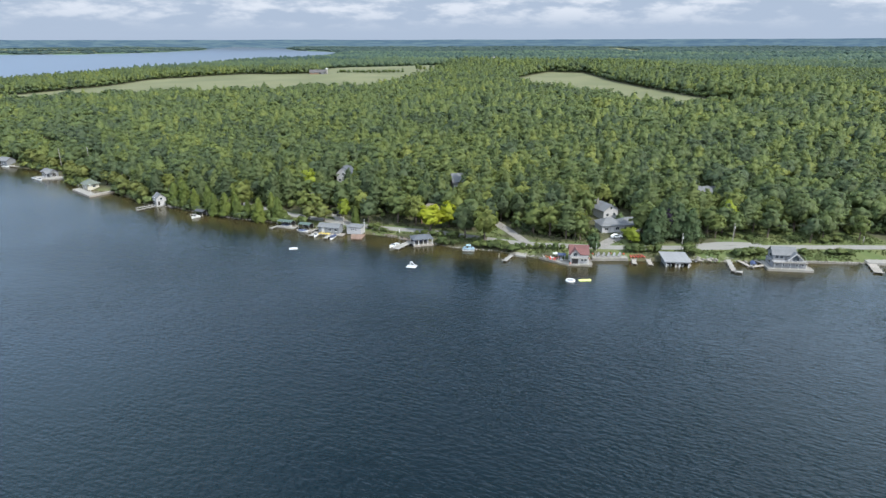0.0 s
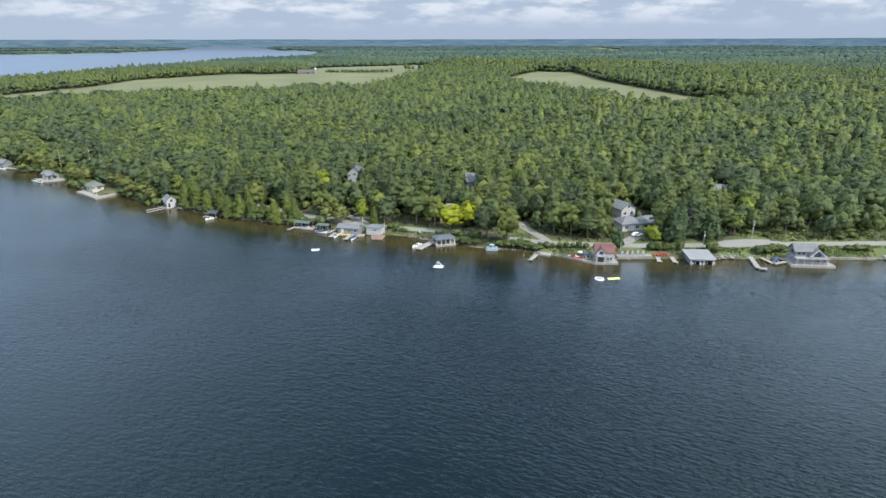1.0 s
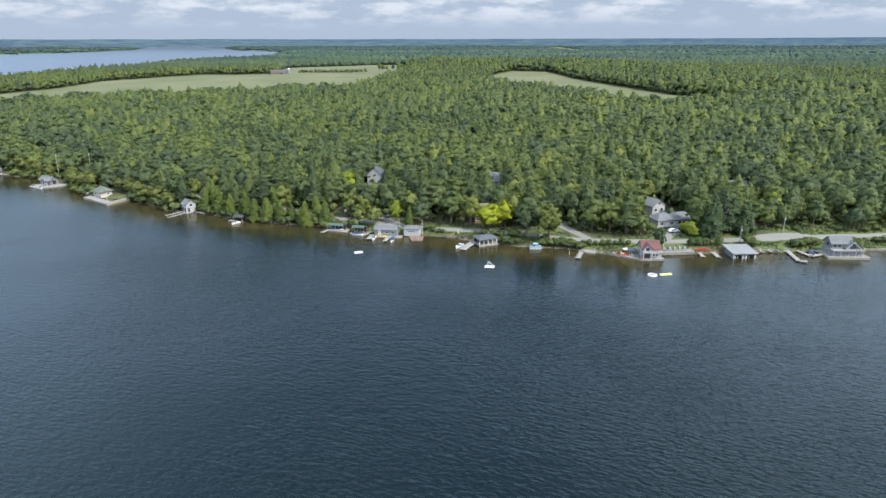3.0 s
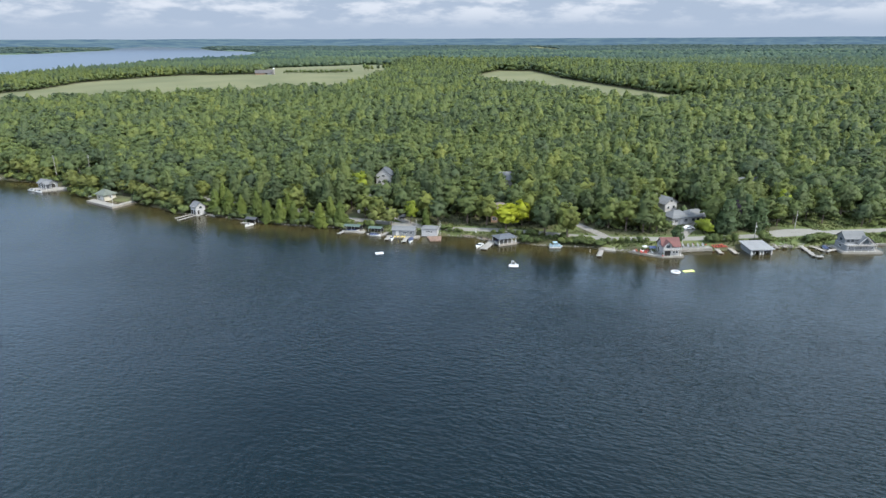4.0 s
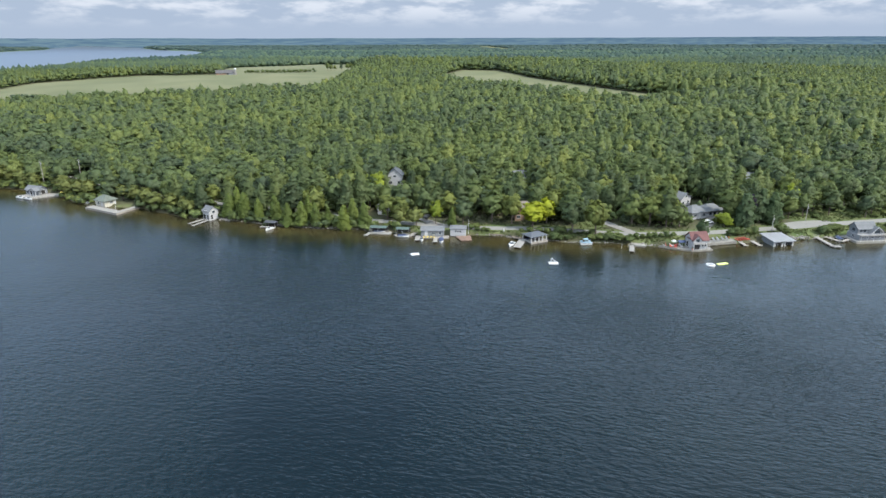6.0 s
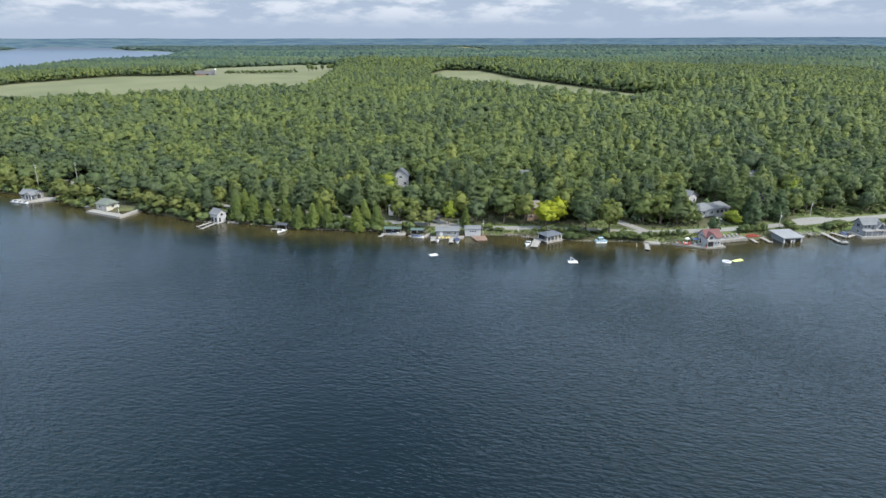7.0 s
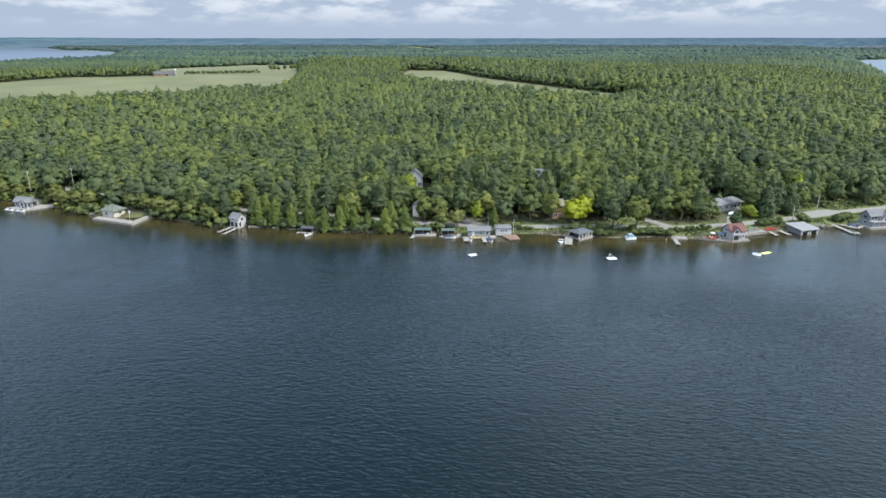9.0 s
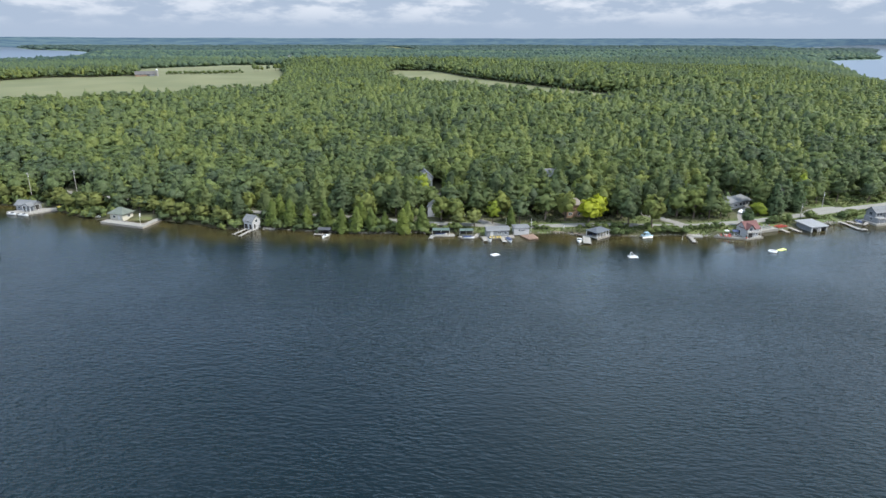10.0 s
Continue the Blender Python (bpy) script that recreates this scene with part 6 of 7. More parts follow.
def cable(name, a, b, sag):
    cu = bpy.data.curves.new(name, "CURVE")
    cu.dimensions, cu.bevel_depth, cu.bevel_resolution = "3D", 0.035, 1
    sp = cu.splines.new("POLY")
    sp.points.add(10)
    for i in range(11):
        t = i / 10
        p = Vector(a).lerp(Vector(b), t)
        sp.points[i].co = (p.x, p.y, p.z - sag * 4 * t * (1 - t), 1)
    cu.materials.append(M_BLACK)
    return tagged(new(name, cu), "thin dark overhead cable slung between utility poles", "cable")


for (ax, ay, ah, _), (bx, by, bh, _) in ((POLES[2], POLES[3]), (POLES[3], POLES[4]), (POLES[0], POLES[1])):
    cable("overhead_cable", (ax, ay, ground_at(ax, ay) + ah - 0.5), (bx, by, ground_at(bx, by) + bh - 0.5), 0.7)


# ---- road and drives ----
def strip(name, label, line, width, mat, lift=0.07):
    pts = []
    for (ax, ay), (bx, by) in zip(line[:-1], line[1:]):
        k = max(1, int(math.hypot(bx - ax, by - ay) / 3))
        pts += [(ax + (bx - ax) * i / k, ay + (by - ay) * i / k) for i in range(k)]
    pts.append(tuple(line[-1]))
    p = np.array(pts, float)
    for _ in range(6):
        p[1:-1] = (p[:-2] + 2 * p[1:-1] + p[2:]) / 4
    d = np.gradient(p, axis=0)
    n = np.stack([-d[:, 1], d[:, 0]], 1) / np.linalg.norm(d, axis=1)[:, None]
    bm = bmesh.new()
    rows = []
    for i, q in enumerate(p):
        row = []
        for u in (-0.5, -0.25, 0, 0.25, 0.5):
            w = width * (1 + 0.05 * math.sin(i * 0.7 + u * 5))
            c = q + n[i] * u * w
            row.append(bm.verts.new((c[0], c[1], ground_at(c[0], c[1]) + lift + 0.05 * (0.25 - u * u))))
        rows.append(row)
    for a, b in zip(rows[:-1], rows[1:]):
        for i in range(4):
            bm.faces.new((a[i], a[i + 1], b[i + 1], b[i]))
    me = bpy.data.meshes.new(name)
    bmesh.ops.recalc_face_normals(bm, faces=bm.faces)
    bm.to_mesh(me)
    bm.free()
    me.materials.append(mat)
    return tagged(new(name, me), label, "road", kind="structure")


strip("road", "pale worn shore road running between the boathouses and the wood", [tuple(p) for p in ROAD], 4.2, M_ROAD, 0.10)
strip("driveway_oaks", "shaded asphalt drive climbing from the road into the oaks", [(36, 237.5), (33, 246), (30, 253), (26, 262), (22, 272)], 4.0, M_GRAVEL, 0.14)
strip("driveway_boathouse", "pale gravel drive behind the grey boathouse", [(-40, 268), (-46, 275), (-50, 285), (-51, 298), (-48, 322)], 4.0, M_GRAVEL, 0.14)
strip("driveway_bungalow", "pale gravel parking beside the bungalow", [(64, 233), (72, 243), (80, 246), (90, 262), (96, 280)], 4.5, M_GRAVEL, 0.14)
strip("road_apron", "wide pale asphalt turning beside the shore road", [(103, 233.5), (112, 236), (121, 235.6), (128, 233.5)], 3.8, M_ROAD, 0.13)

# ---- houses among the trees ----
bung = building("bungalow", "white bungalow with two grey hipped roofs behind the road", 72.0, 252.5, 8, 8.6, 8.0, 2.8, 2.4, M_WHITE, M_ROOF_GREY, "hip", over=0.7, ridge=0.3,
                openings=[("front", -2.4, 0.9, 1.5, 1.2, "window"), ("front", 0.2, 0.1, 1.0, 2.0, "door"), ("front", 2.4, 0.9, 1.5, 1.2, "window")])
part("side_wing", walls(9.4, 7.0, 2.8, cx=8.6, cy=-0.4), M_WHITE, bung)
part("wing_roof", hip_roof(9.4, 7.0, 2.82, 2.3, 0.7, 0.4, cx=8.6, cy=-0.4), M_ROOF_GREY, bung)
for u in (6.2, 8.6, 11.0):
    part("wing_window", box(u - 0.7, u + 0.7, -3.97, -3.91, 0.9, 2.1), M_GLASS, bung)
building("gabled_house", "white house with a grey gabled roof among tall trees", 74.2, 270.5, 22, 7.6, 11.0, 3.8, 2.4, M_WHITE, M_ROOF_GREY, "gable", "y", over=0.6,
         openings=[("front", -1.8, 1.2, 1.3, 1.2, "window"), ("front", 1.8, 1.2, 1.3, 1.2, "window"), ("front", 0.0, 4.2, 1.2, 1.0, "window")], chimney=(-2.0, 2.0, 7.8))
building("tan_roof_house", "brown two-storey house with a tan hipped roof beneath oaks", -3.0, 269.0, -10, 8.0, 7.0, 5.4, 2.4, M_BROWNWALL, M_ROOF_TAN, "hip", openings=[("front", -2.5, 0.9, 1.6, 1.2, "window"), ("front", 2.0, 0.9, 1.6, 1.2, "window")])
building("brown_house", "dark brown cottage half hidden beneath the oaks", 32.5, 286.0, 5, 9.0, 7.0, 2.8, 2.2, M_BROWNWALL, M_ROOF_TAN, "gable", openings=[("front", -2.0, 0.9, 1.5, 1.2, "window"), ("front", 2.0, 0.9, 1.5, 1.2, "window")])
building("gabled_house", "white gabled cottage showing between the cedars", -61.4, 293.5, -25, 6.4, 8.0, 4.4, 2.6, M_WHITE, M_ROOF_GREY, "gable", "y", openings=[("front", 0.0, 1.2, 1.3, 1.2, "window"), ("right", 0.0, 1.2, 1.3, 1.2, "window")])
building("hill_house", "pale house with a dark gabled roof on the wooded slope", -50.6, 338.0, -14, 8.0, 8.0, 5.6, 3.6, M_WHITE, M_ROOF_SLATE, "gable", "y", openings=[("front", -2.2, 1.2, 1.4, 1.3, "window"), ("front", 2.2, 1.2, 1.4, 1.3, "window"), ("front", 0.0, 4.6, 1.4, 1.2, "window")])
building("hill_house", "grey-roofed house glimpsed through the wood", 10.8, 313.0, 10, 8.0, 9.0, 6.2, 3.4, M_PALEGREY, M_ROOF_GREY, "gable", "x", openings=[("front", 0.0, 1.2, 1.6, 1.3, "window"), ("front", 2.4, 1.2, 1.2, 1.3, "window")])
building("hill_house", "long grey-roofed house behind tall trees", 131.0, 294.0, 5, 12.0, 8.0, 3.6, 2.6, M_GREYWALL, M_ROOF_GREY, "gable", "x", openings=[("front", -3.0, 1.0, 1.6, 1.3, "window"), ("front", 3.0, 1.0, 1.6, 1.3, "window")])


def car(x, y, rz, mat, label):
    ob = thing("car", x, y, ground_at(x, y) + 0.14, rz, label, "car", "parked cars")
    prof = [(-2.25, 0.35), (-2.25, 0.95), (-1.9, 1.0), (-1.3, 1.5), (0.3, 1.52), (1.1, 1.0), (2.1, 0.85), (2.25, 0.6), (2.25, 0.35)]
    part("body", loft([[(a, s, b) for a, b in prof] for s in (-0.88, 0.88)]), mat, ob)
    part("windscreen", loft([[(0.42, -0.7, 1.47), (0.42, 0.7, 1.47)], [(1.12, -0.78, 1.02), (1.12, 0.78, 1.02)]], close=False), M_GLASS, ob)
    for sy in (-0.9, 0.9):
        part("side_window", loft([[(-1.15, sy, 1.42), (0.25, sy, 1.44)], [(-1.6, sy, 1.02), (0.85, sy, 1.02)]], close=False), M_GLASS, ob)
        for sx in (-1.4, 1.4):
            part("wheel", rod((sx, sy - 0.1, 0.32), (sx, sy + 0.1, 0.32), 0.33, sides=14), M_BLACK, ob)
    return ob


car(73.0, 242.5, 8, M_CARW, "white car parked on the gravel in front of the bungalow")
car(78.4, 242.6, 4, M_CARB, "dark car parked on the gravel in front of the bungalow")
car(-45.0, 280.0, 60, M_CARB, "dark car standing on the shaded drive")

# ---- the farm beyond the wood ----
bx, by = -222.0, 1192.0
barn = building("barn", "big timber barn with a broad grey gabled roof", bx, by, 4, 30.0, 14.0, 3.0, 4.4, M_BROWNWALL, M_BARN_ROOF, "gable", "x", over=0.8, category="barn", openings=[("front", 4, 0.1, 4.0, 2.7, "boat_door"), ("front", -8, 1.2, 2.0, 1.0, "window")])
part("lean_to", walls(8.0, 8.0, 2.8, 1.8, "x", cx=10.0, cy=-10.0), M_PALEGREY, barn, "pale lean-to shed")
part("lean_to_roof", gable_roof(8.0, 8.0, 2.82, 1.8, 0.4, cx=10.0, cy=-10.0), M_BARN_ROOF, barn)
silo = thing("silo", -203.5, 1176.0, ground_at(-203.5, 1176.0), 0, "pale concrete silo with a rounded cap beside the barn", "silo")
silo.scale = (0.72, 0.72, 0.95)
part("tower", rod((0, 0, -0.5), (0, 0, 9.5), 2.6, sides=20), M_CONCRETE, silo)
bm = bmesh.new()
loft([[(2.7 * math.cos(a) * math.cos(i * 0.31), 2.7 * math.cos(a) * math.sin(i * 0.31), 9.5 + 2.0 * math.sin(a)) for i in range(21)] for a in (0, 0.4, 0.8, 1.2, 1.5)], bm, close=False)
part("cap", bm, M_METAL, silo)
for hx, hy, hw, hm, hl in ((215.0, 2560.0, 8, M_WHITE, "white farmhouse far off among the woods"), (690.0, 2350.0, 8, M_WHITE, "small white house far off in the woods"), (905.0, 2600.0, 10, M_WHITE, "white farm building far off on a slope")):
    hz = max(ground_at(hx, hy), 8.0)
    building("farmhouse", hl, hx, hy, 10, hw, 7.0, 11.0, 2.8, hm, M_ROOF_GREY, "gable", "x", z=hz, openings=[("front", -2, 7.0, 1.2, 1.6, "window"), ("front", 2, 7.0, 1.2, 1.6, "window")])

for k in range(44):
    plant("bush", "hedge_bush", "green field bush in the hedgerow beside the barn", M_SHRUB, -190 + k * 2.8 + 1.8 * math.sin(k * 2.1), 1222 + 7 * math.sin(k * 1.3), 4.4 + 2.4 * math.sin(k * 1.9), 1.1, k % 3, "hedgerow beside the barn", (6, 90))
for fx, fy, fh in ((-42, 1275, 15), (-36, 1268, 12), (-28, 1272, 10), (-16, 1285, 12), (-4, 1270, 13), (2, 1262, 14), (-70, 1245, 7)):
    plant("broad", "field_tree", "dark round-crowned tree standing alone in the hay field", M_LEAF, fx, fy, fh, 1.1, int(fh) % 3, "trees in the hay field", (9, 160))

# ---- trees and shrubs that stand on their own along the shore ----
def grove(kind, name, label, mat, rows, group, detail=(11, 420)):
    for k, (x, y, h, w) in enumerate(rows):
        plant(kind, name, label, mat, x, y, h, w, k % 3, group, detail)


plant("broad", "golden_tree", "bright golden-leaved tree spreading beside the road", M_YELLOW, -3.4, 255.5, 12.0, 1.4, 1, detail=(16, 620))
plant("broad", "golden_tree", "smaller golden-leaved tree beside its larger twin", M_YELLOW, 4.6, 259.5, 11.8, 1.05, 2, detail=(16, 620))
plant("broad", "maple_tree", "tall yellow-green maple behind the white cottage", M_LIMELEAF, -64.5, 304.0, 17.0, 0.8, 0, detail=(11, 460))
plant("broad", "maple_tree", "yellowing maple beside the pale gravel drive", M_LIMELEAF, -42.8, 271.5, 11.0, 0.8, 1, detail=(11, 460))
plant("broad", "maple_tree", "yellow-green maple at the edge of the roadside wood", M_LIMELEAF, 122.5, 252.5, 13.0, 0.95, 2, detail=(11, 460))
plant("bush", "lime_bush", "round lime-green bush by the bungalow drive", M_LIMELEAF, 77.6, 238.0, 6.2, 1.1, 0, detail=(10, 420))
grove("broad", "oak_tree", "large spreading oak overhanging the shore road", M_LEAF, [(-62.5, 283.5, 12, 1.1), (-57.0, 281.0, 11, 1.1), (-31, 268, 13, 1.0), (11.0, 246.5, 15, 1.1), (19.0, 240.5, 15.5, 1.05), (14.5, 256, 16, 1.1), (-10.0, 264, 14, 1.1), (-18, 268, 15, 1.15), (52, 247, 13, 1.05), (46, 245, 13.5, 1.1), (57.5, 240.5, 10.5, 1.1),
      (40, 249, 14, 1.1), (64, 262, 15, 1.0)], "oaks along the shore road", (13, 560))
grove("broad", "shade_tree", "slender open-crowned tree on the roadside grass", M_LEAF, [(121.5, 243, 11, 1.0), (134.5, 242, 12.5, 1.0), (148.5, 236, 12, 0.95), (169.5, 238, 11, 1.0), (113, 242, 10, 1.1), (156, 240, 12, 1.0)], "roadside shade trees", (9, 360))
grove("cone", "spruce_tree", "dense dark conical spruce by the road", M_SPRUCE, [(85.4, 236.4, 15.5, 1.6), (89.6, 240.0, 14.5, 1.5), (101.0, 237.6, 15.0, 1.6), (97.0, 240.5, 16, 1.5)], "spruces by the road", (16, 520))
plant("broad", "purple_beech", "dark purple-leaved tree among the spruces", M_PURPLE, 93.4, 241.0, 13.0, 0.6, 0, detail=(11, 460))
plant("bush", "juniper_bush", "tall rounded dark juniper beside the red-roofed boathouse", M_SPRUCE, 60.2, 227.6, 7.8, 0.62, 1, detail=(14, 520))
grove("cone", "cedar_tree", "bright green conical cedar at the water's edge", M_CEDAR, [(-82.5, 277.5, 12.5, 1.5), (-73.6, 277.8, 11.5, 1.4), (-106.5, 288.5, 12, 1.4), (-100.5, 286, 12.5, 1.4), (-94.5, 284.2, 11, 1.4), (-133, 307.5, 12.5, 1.5),
      (-126, 303, 13.5, 1.4), (-119.5, 298.5, 11, 1.4), (-89, 282.5, 9, 1.4), (-36.5, 266, 9.5, 1.3), (-129.5, 309, 14, 1.3), (-97, 290, 13, 1.3), (-78, 284, 12, 1.3), (-112, 296, 13, 1.3)], "cedars at the water's edge", (22, 480))
grove("broad", "willow_tree", "rounded yellow-green tree leaning over the water", M_WILLOW, [(-170, 331, 9.5, 1.35), (-162, 326, 8.5, 1.4), (-155, 321.5, 8, 1.4), (-176, 340, 9, 1.3), (-152, 315, 7.5, 1.3), (-222, 372, 9, 1.35), (-214, 365, 9.5, 1.3), (-227, 381, 9.5, 1.3),
      (-254, 402, 10, 1.3), (-262, 409, 10, 1.3), (-270, 414, 11, 1.3), (-280, 424, 11, 1.2), (-208, 362, 9.5, 1.3), (-58.5, 272.5, 8.5, 1.3), (-51.5, 271.5, 8.5, 1.3), (-189, 350, 9, 1.2), (-183, 347, 9, 1.2), (-232, 390, 8, 1.2), (-246, 396, 9, 1.3)],
      "trees leaning over the water", (11, 440))
grove("bush", "round_shrub", "clipped round shrub in the hedge beside the road", M_SHRUB, [(31 + i * 2.5, 233.4 - i * 0.42, 2.4 + 0.3 * math.sin(i * 2.3), 1.0) for i in range(8)] + [(73.2 + i * 2.9, 227.6, 3.3 + 0.4 * math.sin(i * 1.7), 1.0) for i in range(5)] + [(96.5, 226.2, 4.4, 1.1), (98.0, 224.5, 3.4, 1.1)],
      "round shrubs beside the road", (8, 260))
grove("bush", "bank_shrub", "low green shrub on the bank above the water", M_SHRUB, [(1.2, 242.2, 3.0, 1.5), (3.6, 240.8, 2.2, 1.4), (6.5, 240.0, 2.0, 1.5), (15.5, 237.0, 2.6, 1.4), (18.2, 236.2, 2.8, 1.4), (21.0, 235.6, 3.2, 1.4), (23.6, 234.9, 3.0, 1.5), (26.4, 233.4, 3.2, 1.5),
      (29.0, 231.6, 3.0, 1.5), (113.5, 222.6, 3.4, 1.4), (116.5, 223.4, 3.0, 1.5), (119.5, 224.2, 3.2, 1.5), (122.5, 224.6, 3.0, 1.5), (150, 224.5, 2.2, 1.6), (153.5, 224.2, 2.6, 1.6), (157, 223.8, 2.4, 1.5), (140, 224.6, 2.4, 1.5),
      (-26.5, 262.8, 2.2, 1.5), (-29.5, 261.6, 2.4, 1.4), (-24.0, 258.6, 1.6, 1.6), (-86, 280.2, 2.0, 1.5), (-90, 281.6, 2.2, 1.5), (-103.5, 287.2, 2.0, 1.5), (-109, 290.4, 2.2, 1.5), (-122, 298.4, 2.4, 1.5), (-137, 308.6, 2.6, 1.5),
      (-147.5, 311.6, 3.0, 1.5), (-69, 274.6, 2.0, 1.5), (-77.8, 278.0, 2.2, 1.5), (154, 236, 2.0, 1.6), (160, 237, 2.4, 1.6), (126, 240, 2.0, 1.6), (143, 238.5, 1.8, 1.6), (-65, 272.5, 2.2, 1.4)] + [(x, float(np.interp(x, ROAD[:, 0], ROAD[:, 1])) - 3.6 - 0.6 * math.sin(x * 1.7), 1.9 + 0.7 * math.sin(x * 2.9), 1.5) for x in (-27, -22.5, -9, -5.5, -2, 1, 4.5, 7, 10, 12.5, 15, 18, 21, 24, 27)], "shrubs on the bank", (8, 240))


# ---- boulders and stony shore ----
def boulder(x, y, z, s, seed):
    nr = np.random.RandomState(seed)
    v = ICO2_V * (1 + nr.uniform(-0.13, 0.13, (len(ICO2_V), 1))) * (s, s * nr.uniform(0.7, 1.0), s * nr.uniform(0.5, 0.75))
    ob = new("boulder", mesh_from("boulder", v, ICO2_F, [M_ROCK]))
    ob.matrix_world = pose(x, y, z, 0, 0, seed * 41 % 360)
    return tagged(ob, "pale granite boulder on the shore", "boulder", "shore boulders")


for i in range(34):
    boulder(96.8 + (i * 0.618 % 1) * 8.5, 219.6 + (i * 0.414 % 1) * 4.8, 0.35 + 0.25 * (i % 3), 0.45 + 0.45 * (i * 0.77 % 1), i)
for i in range(10):
    boulder(-137.6 + (i * 0.618 % 1) * 5.0, 305.6 + (i * 0.37 % 1) * 2.4 - (i * 0.618 % 1) * 2.6, 0.2, 0.5 + 0.4 * (i * 0.77 % 1), 60 + i)


def shore_stones():
    nr = np.random.RandomState(5)
    V, F, off = [], [], 0
    for a, b, n in ((-112, -62, 150), (-30, 38, 110), (57, 72, 40), (92, 175, 150), (-150, -112, 60)):
        for x in nr.uniform(a, b, n):
            y = np.interp(x, SHORE[:, 0], SHORE[:, 1]) + nr.uniform(-0.5, 1.1)
            s = nr.uniform(0.18, 0.55)
            V.append(ICO_V * (1 + nr.uniform(-0.2, 0.2, (len(ICO_V), 1))) * (s, s * 0.8, s * 0.6) + (x, y, 0.1 + nr.uniform(0, 0.3)))
            F.append(ICO_F + off)
            off += len(ICO_V)
    tagged(new("shore_stones", mesh_from("shore_stones", np.concatenate(V), np.concatenate(F), [M_ROCK])), "loose grey stones lining the water's edge", "stones", kind="stuff")


shore_stones()


def verge_grass():
    """Tufts of unmown grass on the bank and along the road."""
    nr = np.random.RandomState(17)
    x = nr.uniform(-60, 178, 9000)
    s = nr.uniform(0.4, 27, 9000)
    y = np.interp(x, SHORE[:, 0], SHORE[:, 1]) + s
    k = (line_distance(x, y, ROAD) > 3.0) & ((s < 11) | (x > 96) | (nr.uniform(size=9000) < 0.4))
    for cx, cy, r in PLOTS:
        k &= np.hypot(x - cx, y - cy) > r
    x, y = x[k], y[k]
    n = len(x)
    z = height(x, y)
    h = nr.uniform(0.25, 0.8, n)
    a = nr.uniform(0, 6.28, (n, 5))
    V = np.zeros((n, 5, 3, 3))
    for j in range(5):
        ca, sa = np.cos(a[:, j]), np.sin(a[:, j])
        ox, oy = nr.uniform(-0.3, 0.3, n), nr.uniform(-0.3, 0.3, n)
        for q, (u, w, hz) in enumerate(((-0.16, 0, 0.0), (0.16, 0, 0.0), (0.0, 0.22, 1.0))):
            V[:, j, q, 0] = x + ox + ca * u - sa * w
            V[:, j, q, 1] = y + oy + sa * u + ca * w
            V[:, j, q, 2] = z - 0.03 + hz * h
    tint = np.repeat(nr.uniform(0.1, 0.95, n), 15)
    me = mesh_from("verge_grass", V.reshape(-1, 3), np.arange(n * 15).reshape(-1, 3), [M_GRASS], attrs=[("tint", tint)])
    tagged(new("verge_grass", me), "tufts of rough grass on the bank and verges", "grass", kind="stuff")


PLOTS = [(52.6, 220.4, 6), (44, 222, 5.5), (64, 224, 8), (69, 224, 5), (76, 223, 4), (87.5, 218.6, 7), (100, 222, 3), (110, 223, 3), (127.6, 214.6, 9), (164, 220, 6), (-35.6, 258.6, 5), (-46.6, 259, 6), (-6.8, 243.4, 6), (31, 228, 4),
         (-51, 259, 4), (-42, 258, 4), (34, 243, 5), (30, 252, 5), (112, 235, 6), (120, 235.5, 5), (66, 238, 4), (72, 243, 5), (78, 245, 5), (-44, 271, 5), (-40, 268, 4)]
verge_grass()


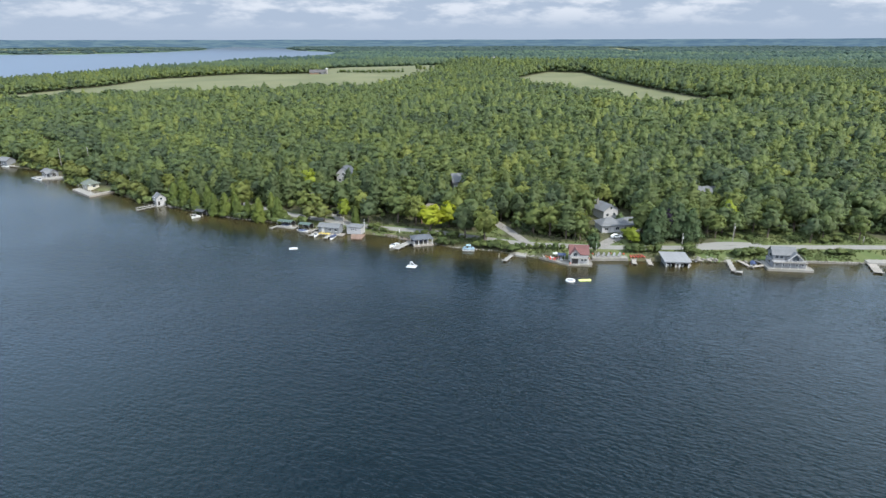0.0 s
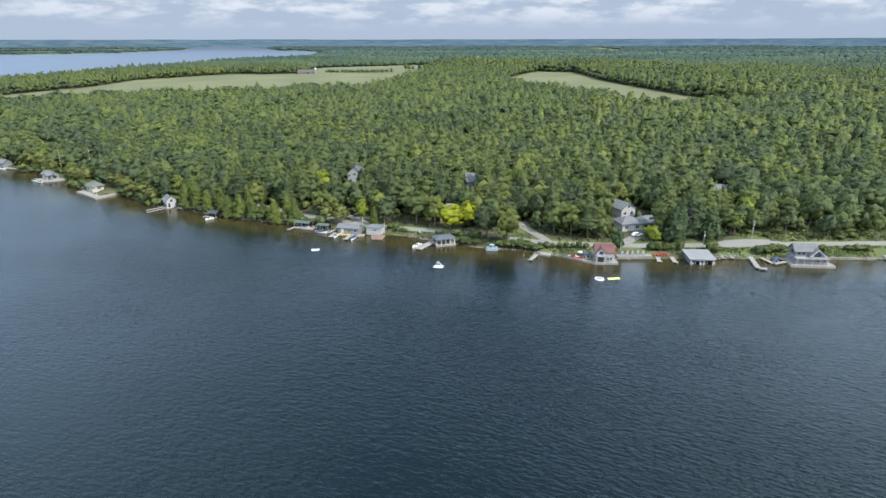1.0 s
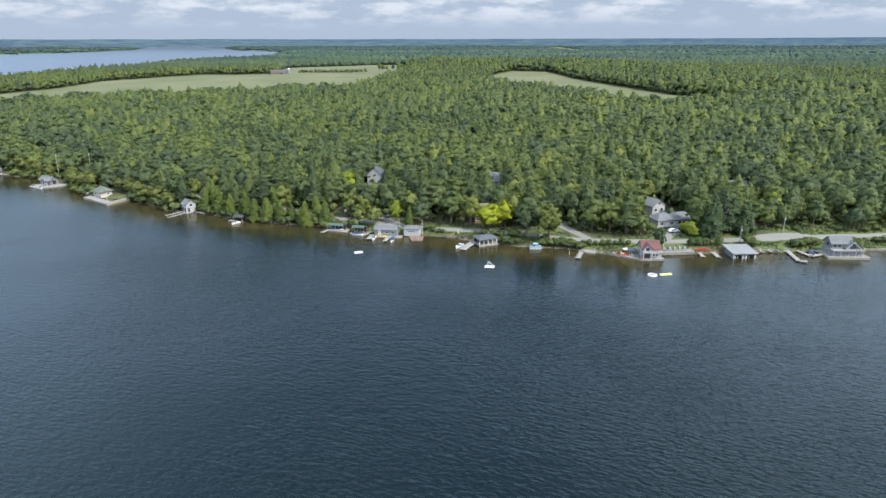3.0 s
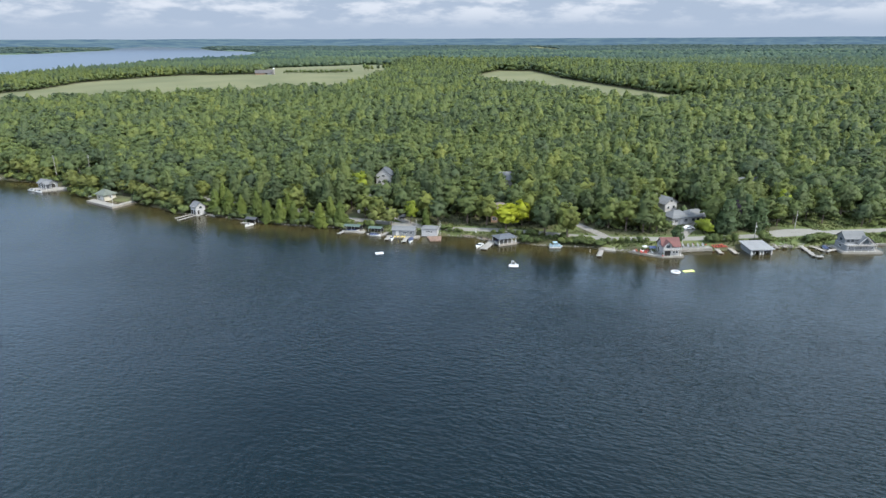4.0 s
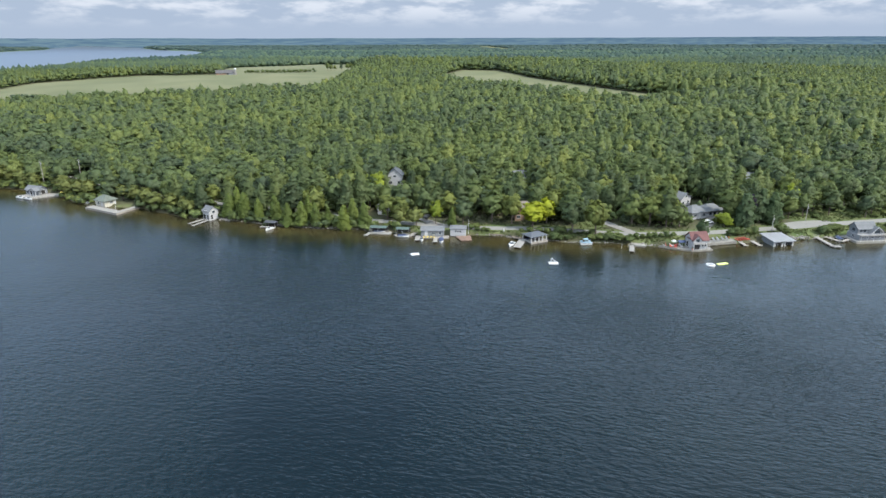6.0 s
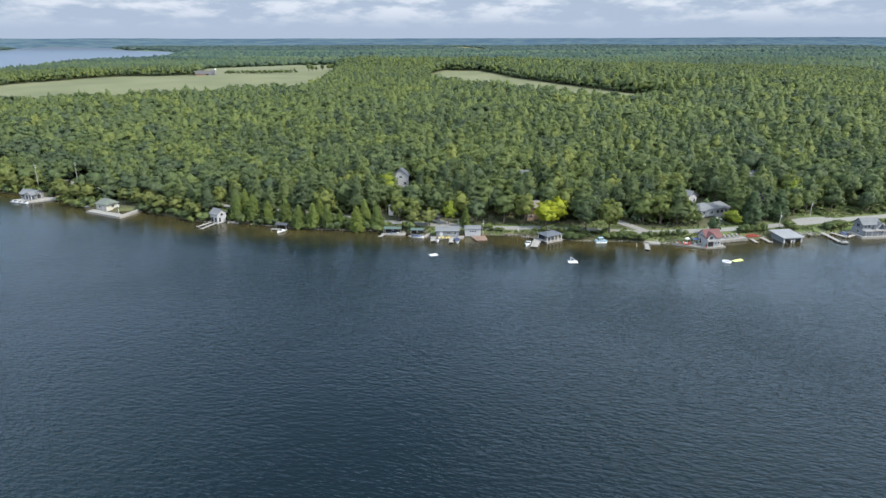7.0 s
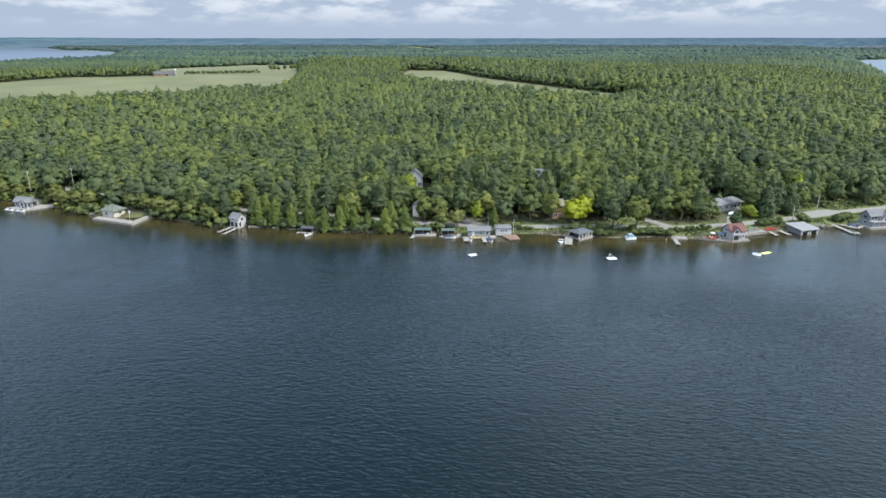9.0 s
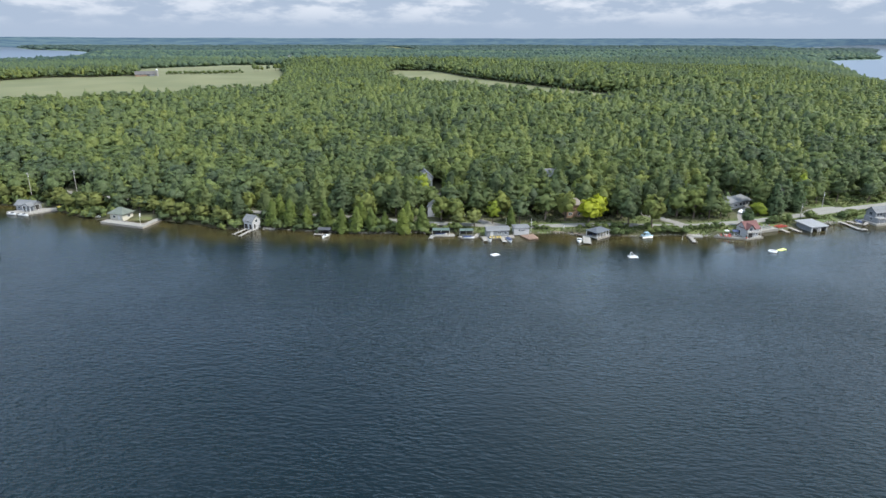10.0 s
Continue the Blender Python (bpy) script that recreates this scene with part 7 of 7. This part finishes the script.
# ---- small things about the red-roofed boathouse ----
def planter(x, y, z, mat, label):
    ob = thing("planter", x, y, z, 0, label, "planter", "planters by the water")
    part("pot", rod((0, 0, 0), (0, 0, 0.5), 0.26, 0.36, 12), mat, ob)
    v, f, nv = crown("bush", int(x * 10) % 97, 4, 60, 0.12)
    leaf = new("foliage", mesh_from("foliage", v * 0.9 + (0, 0, 0.35), f, [M_SHRUB], facing=nv))
    leaf.parent = ob
    return ob


for px, py in ((47.6, 224.4), (41.4, 222.2), (57.2, 222.6), (49.0, 217.0), (59.4, 226.2), (71.2, 225.6), (66.4, 226.4)):
    planter(px, py, 0.5 if px < 58 else 1.15, M_ROCK if px < 48 else M_REDP, "round pot of green foliage on the waterside paving")
for i in range(26):
    boulder(33.5 + i * 0.62, 228.6 - i * 0.36 + 0.6 * math.sin(i * 2.3), 0.25 + 0.3 * (i % 2), 0.35 + 0.35 * (i * 0.77 % 1), 100 + i)
for i in range(14):
    boulder(92.9 + (i * 0.618 % 1) * 3.6, 220.4 + (i * 0.37 % 1) * 3.0, 0.4 + 0.2 * (i % 2), 0.4 + 0.3 * (i * 0.77 % 1), 150 + i)
tb = thing("garden_table", 43.4, 222.4, 0.5, 15, "low white garden table among the seats on the apron", "table")
part("tabletop", box(-0.7, 0.7, -0.45, 0.45, 0.66, 0.72), M_TRIM, tb)
for sx in (-0.6, 0.6):
    for sy in (-0.36, 0.36):
        part("leg", box(sx - 0.04, sx + 0.04, sy - 0.04, sy + 0.04, 0, 0.66), M_TRIM, tb)
gc = thing("gazebo_screen", 46.6, 221.6, 0.5, -6, "dark blue canvas shelter against the boathouse wall", "shelter")
part("canvas_roof", gable_roof(2.6, 2.4, 2.2, 0.5, 0.15), M_NAVY, gc)
for sx in (-1.2, 1.2):
    for sy in (-1.1, 1.1):
        part("post", rod((sx, sy, 0), (sx, sy, 2.25), 0.05, sides=6), M_TRIM, gc)
lc = thing("storage_box", -226.6, 378.6, 0.66, -20, "yellow wooden storage box on the cabin deck", "box")
part("body", box(-0.9, 0.9, -0.5, 0.5, 0, 0.8), M_YELP, lc)
part("lid", box(-0.95, 0.95, -0.55, 0.55, 0.8, 0.9), M_YELP, lc)
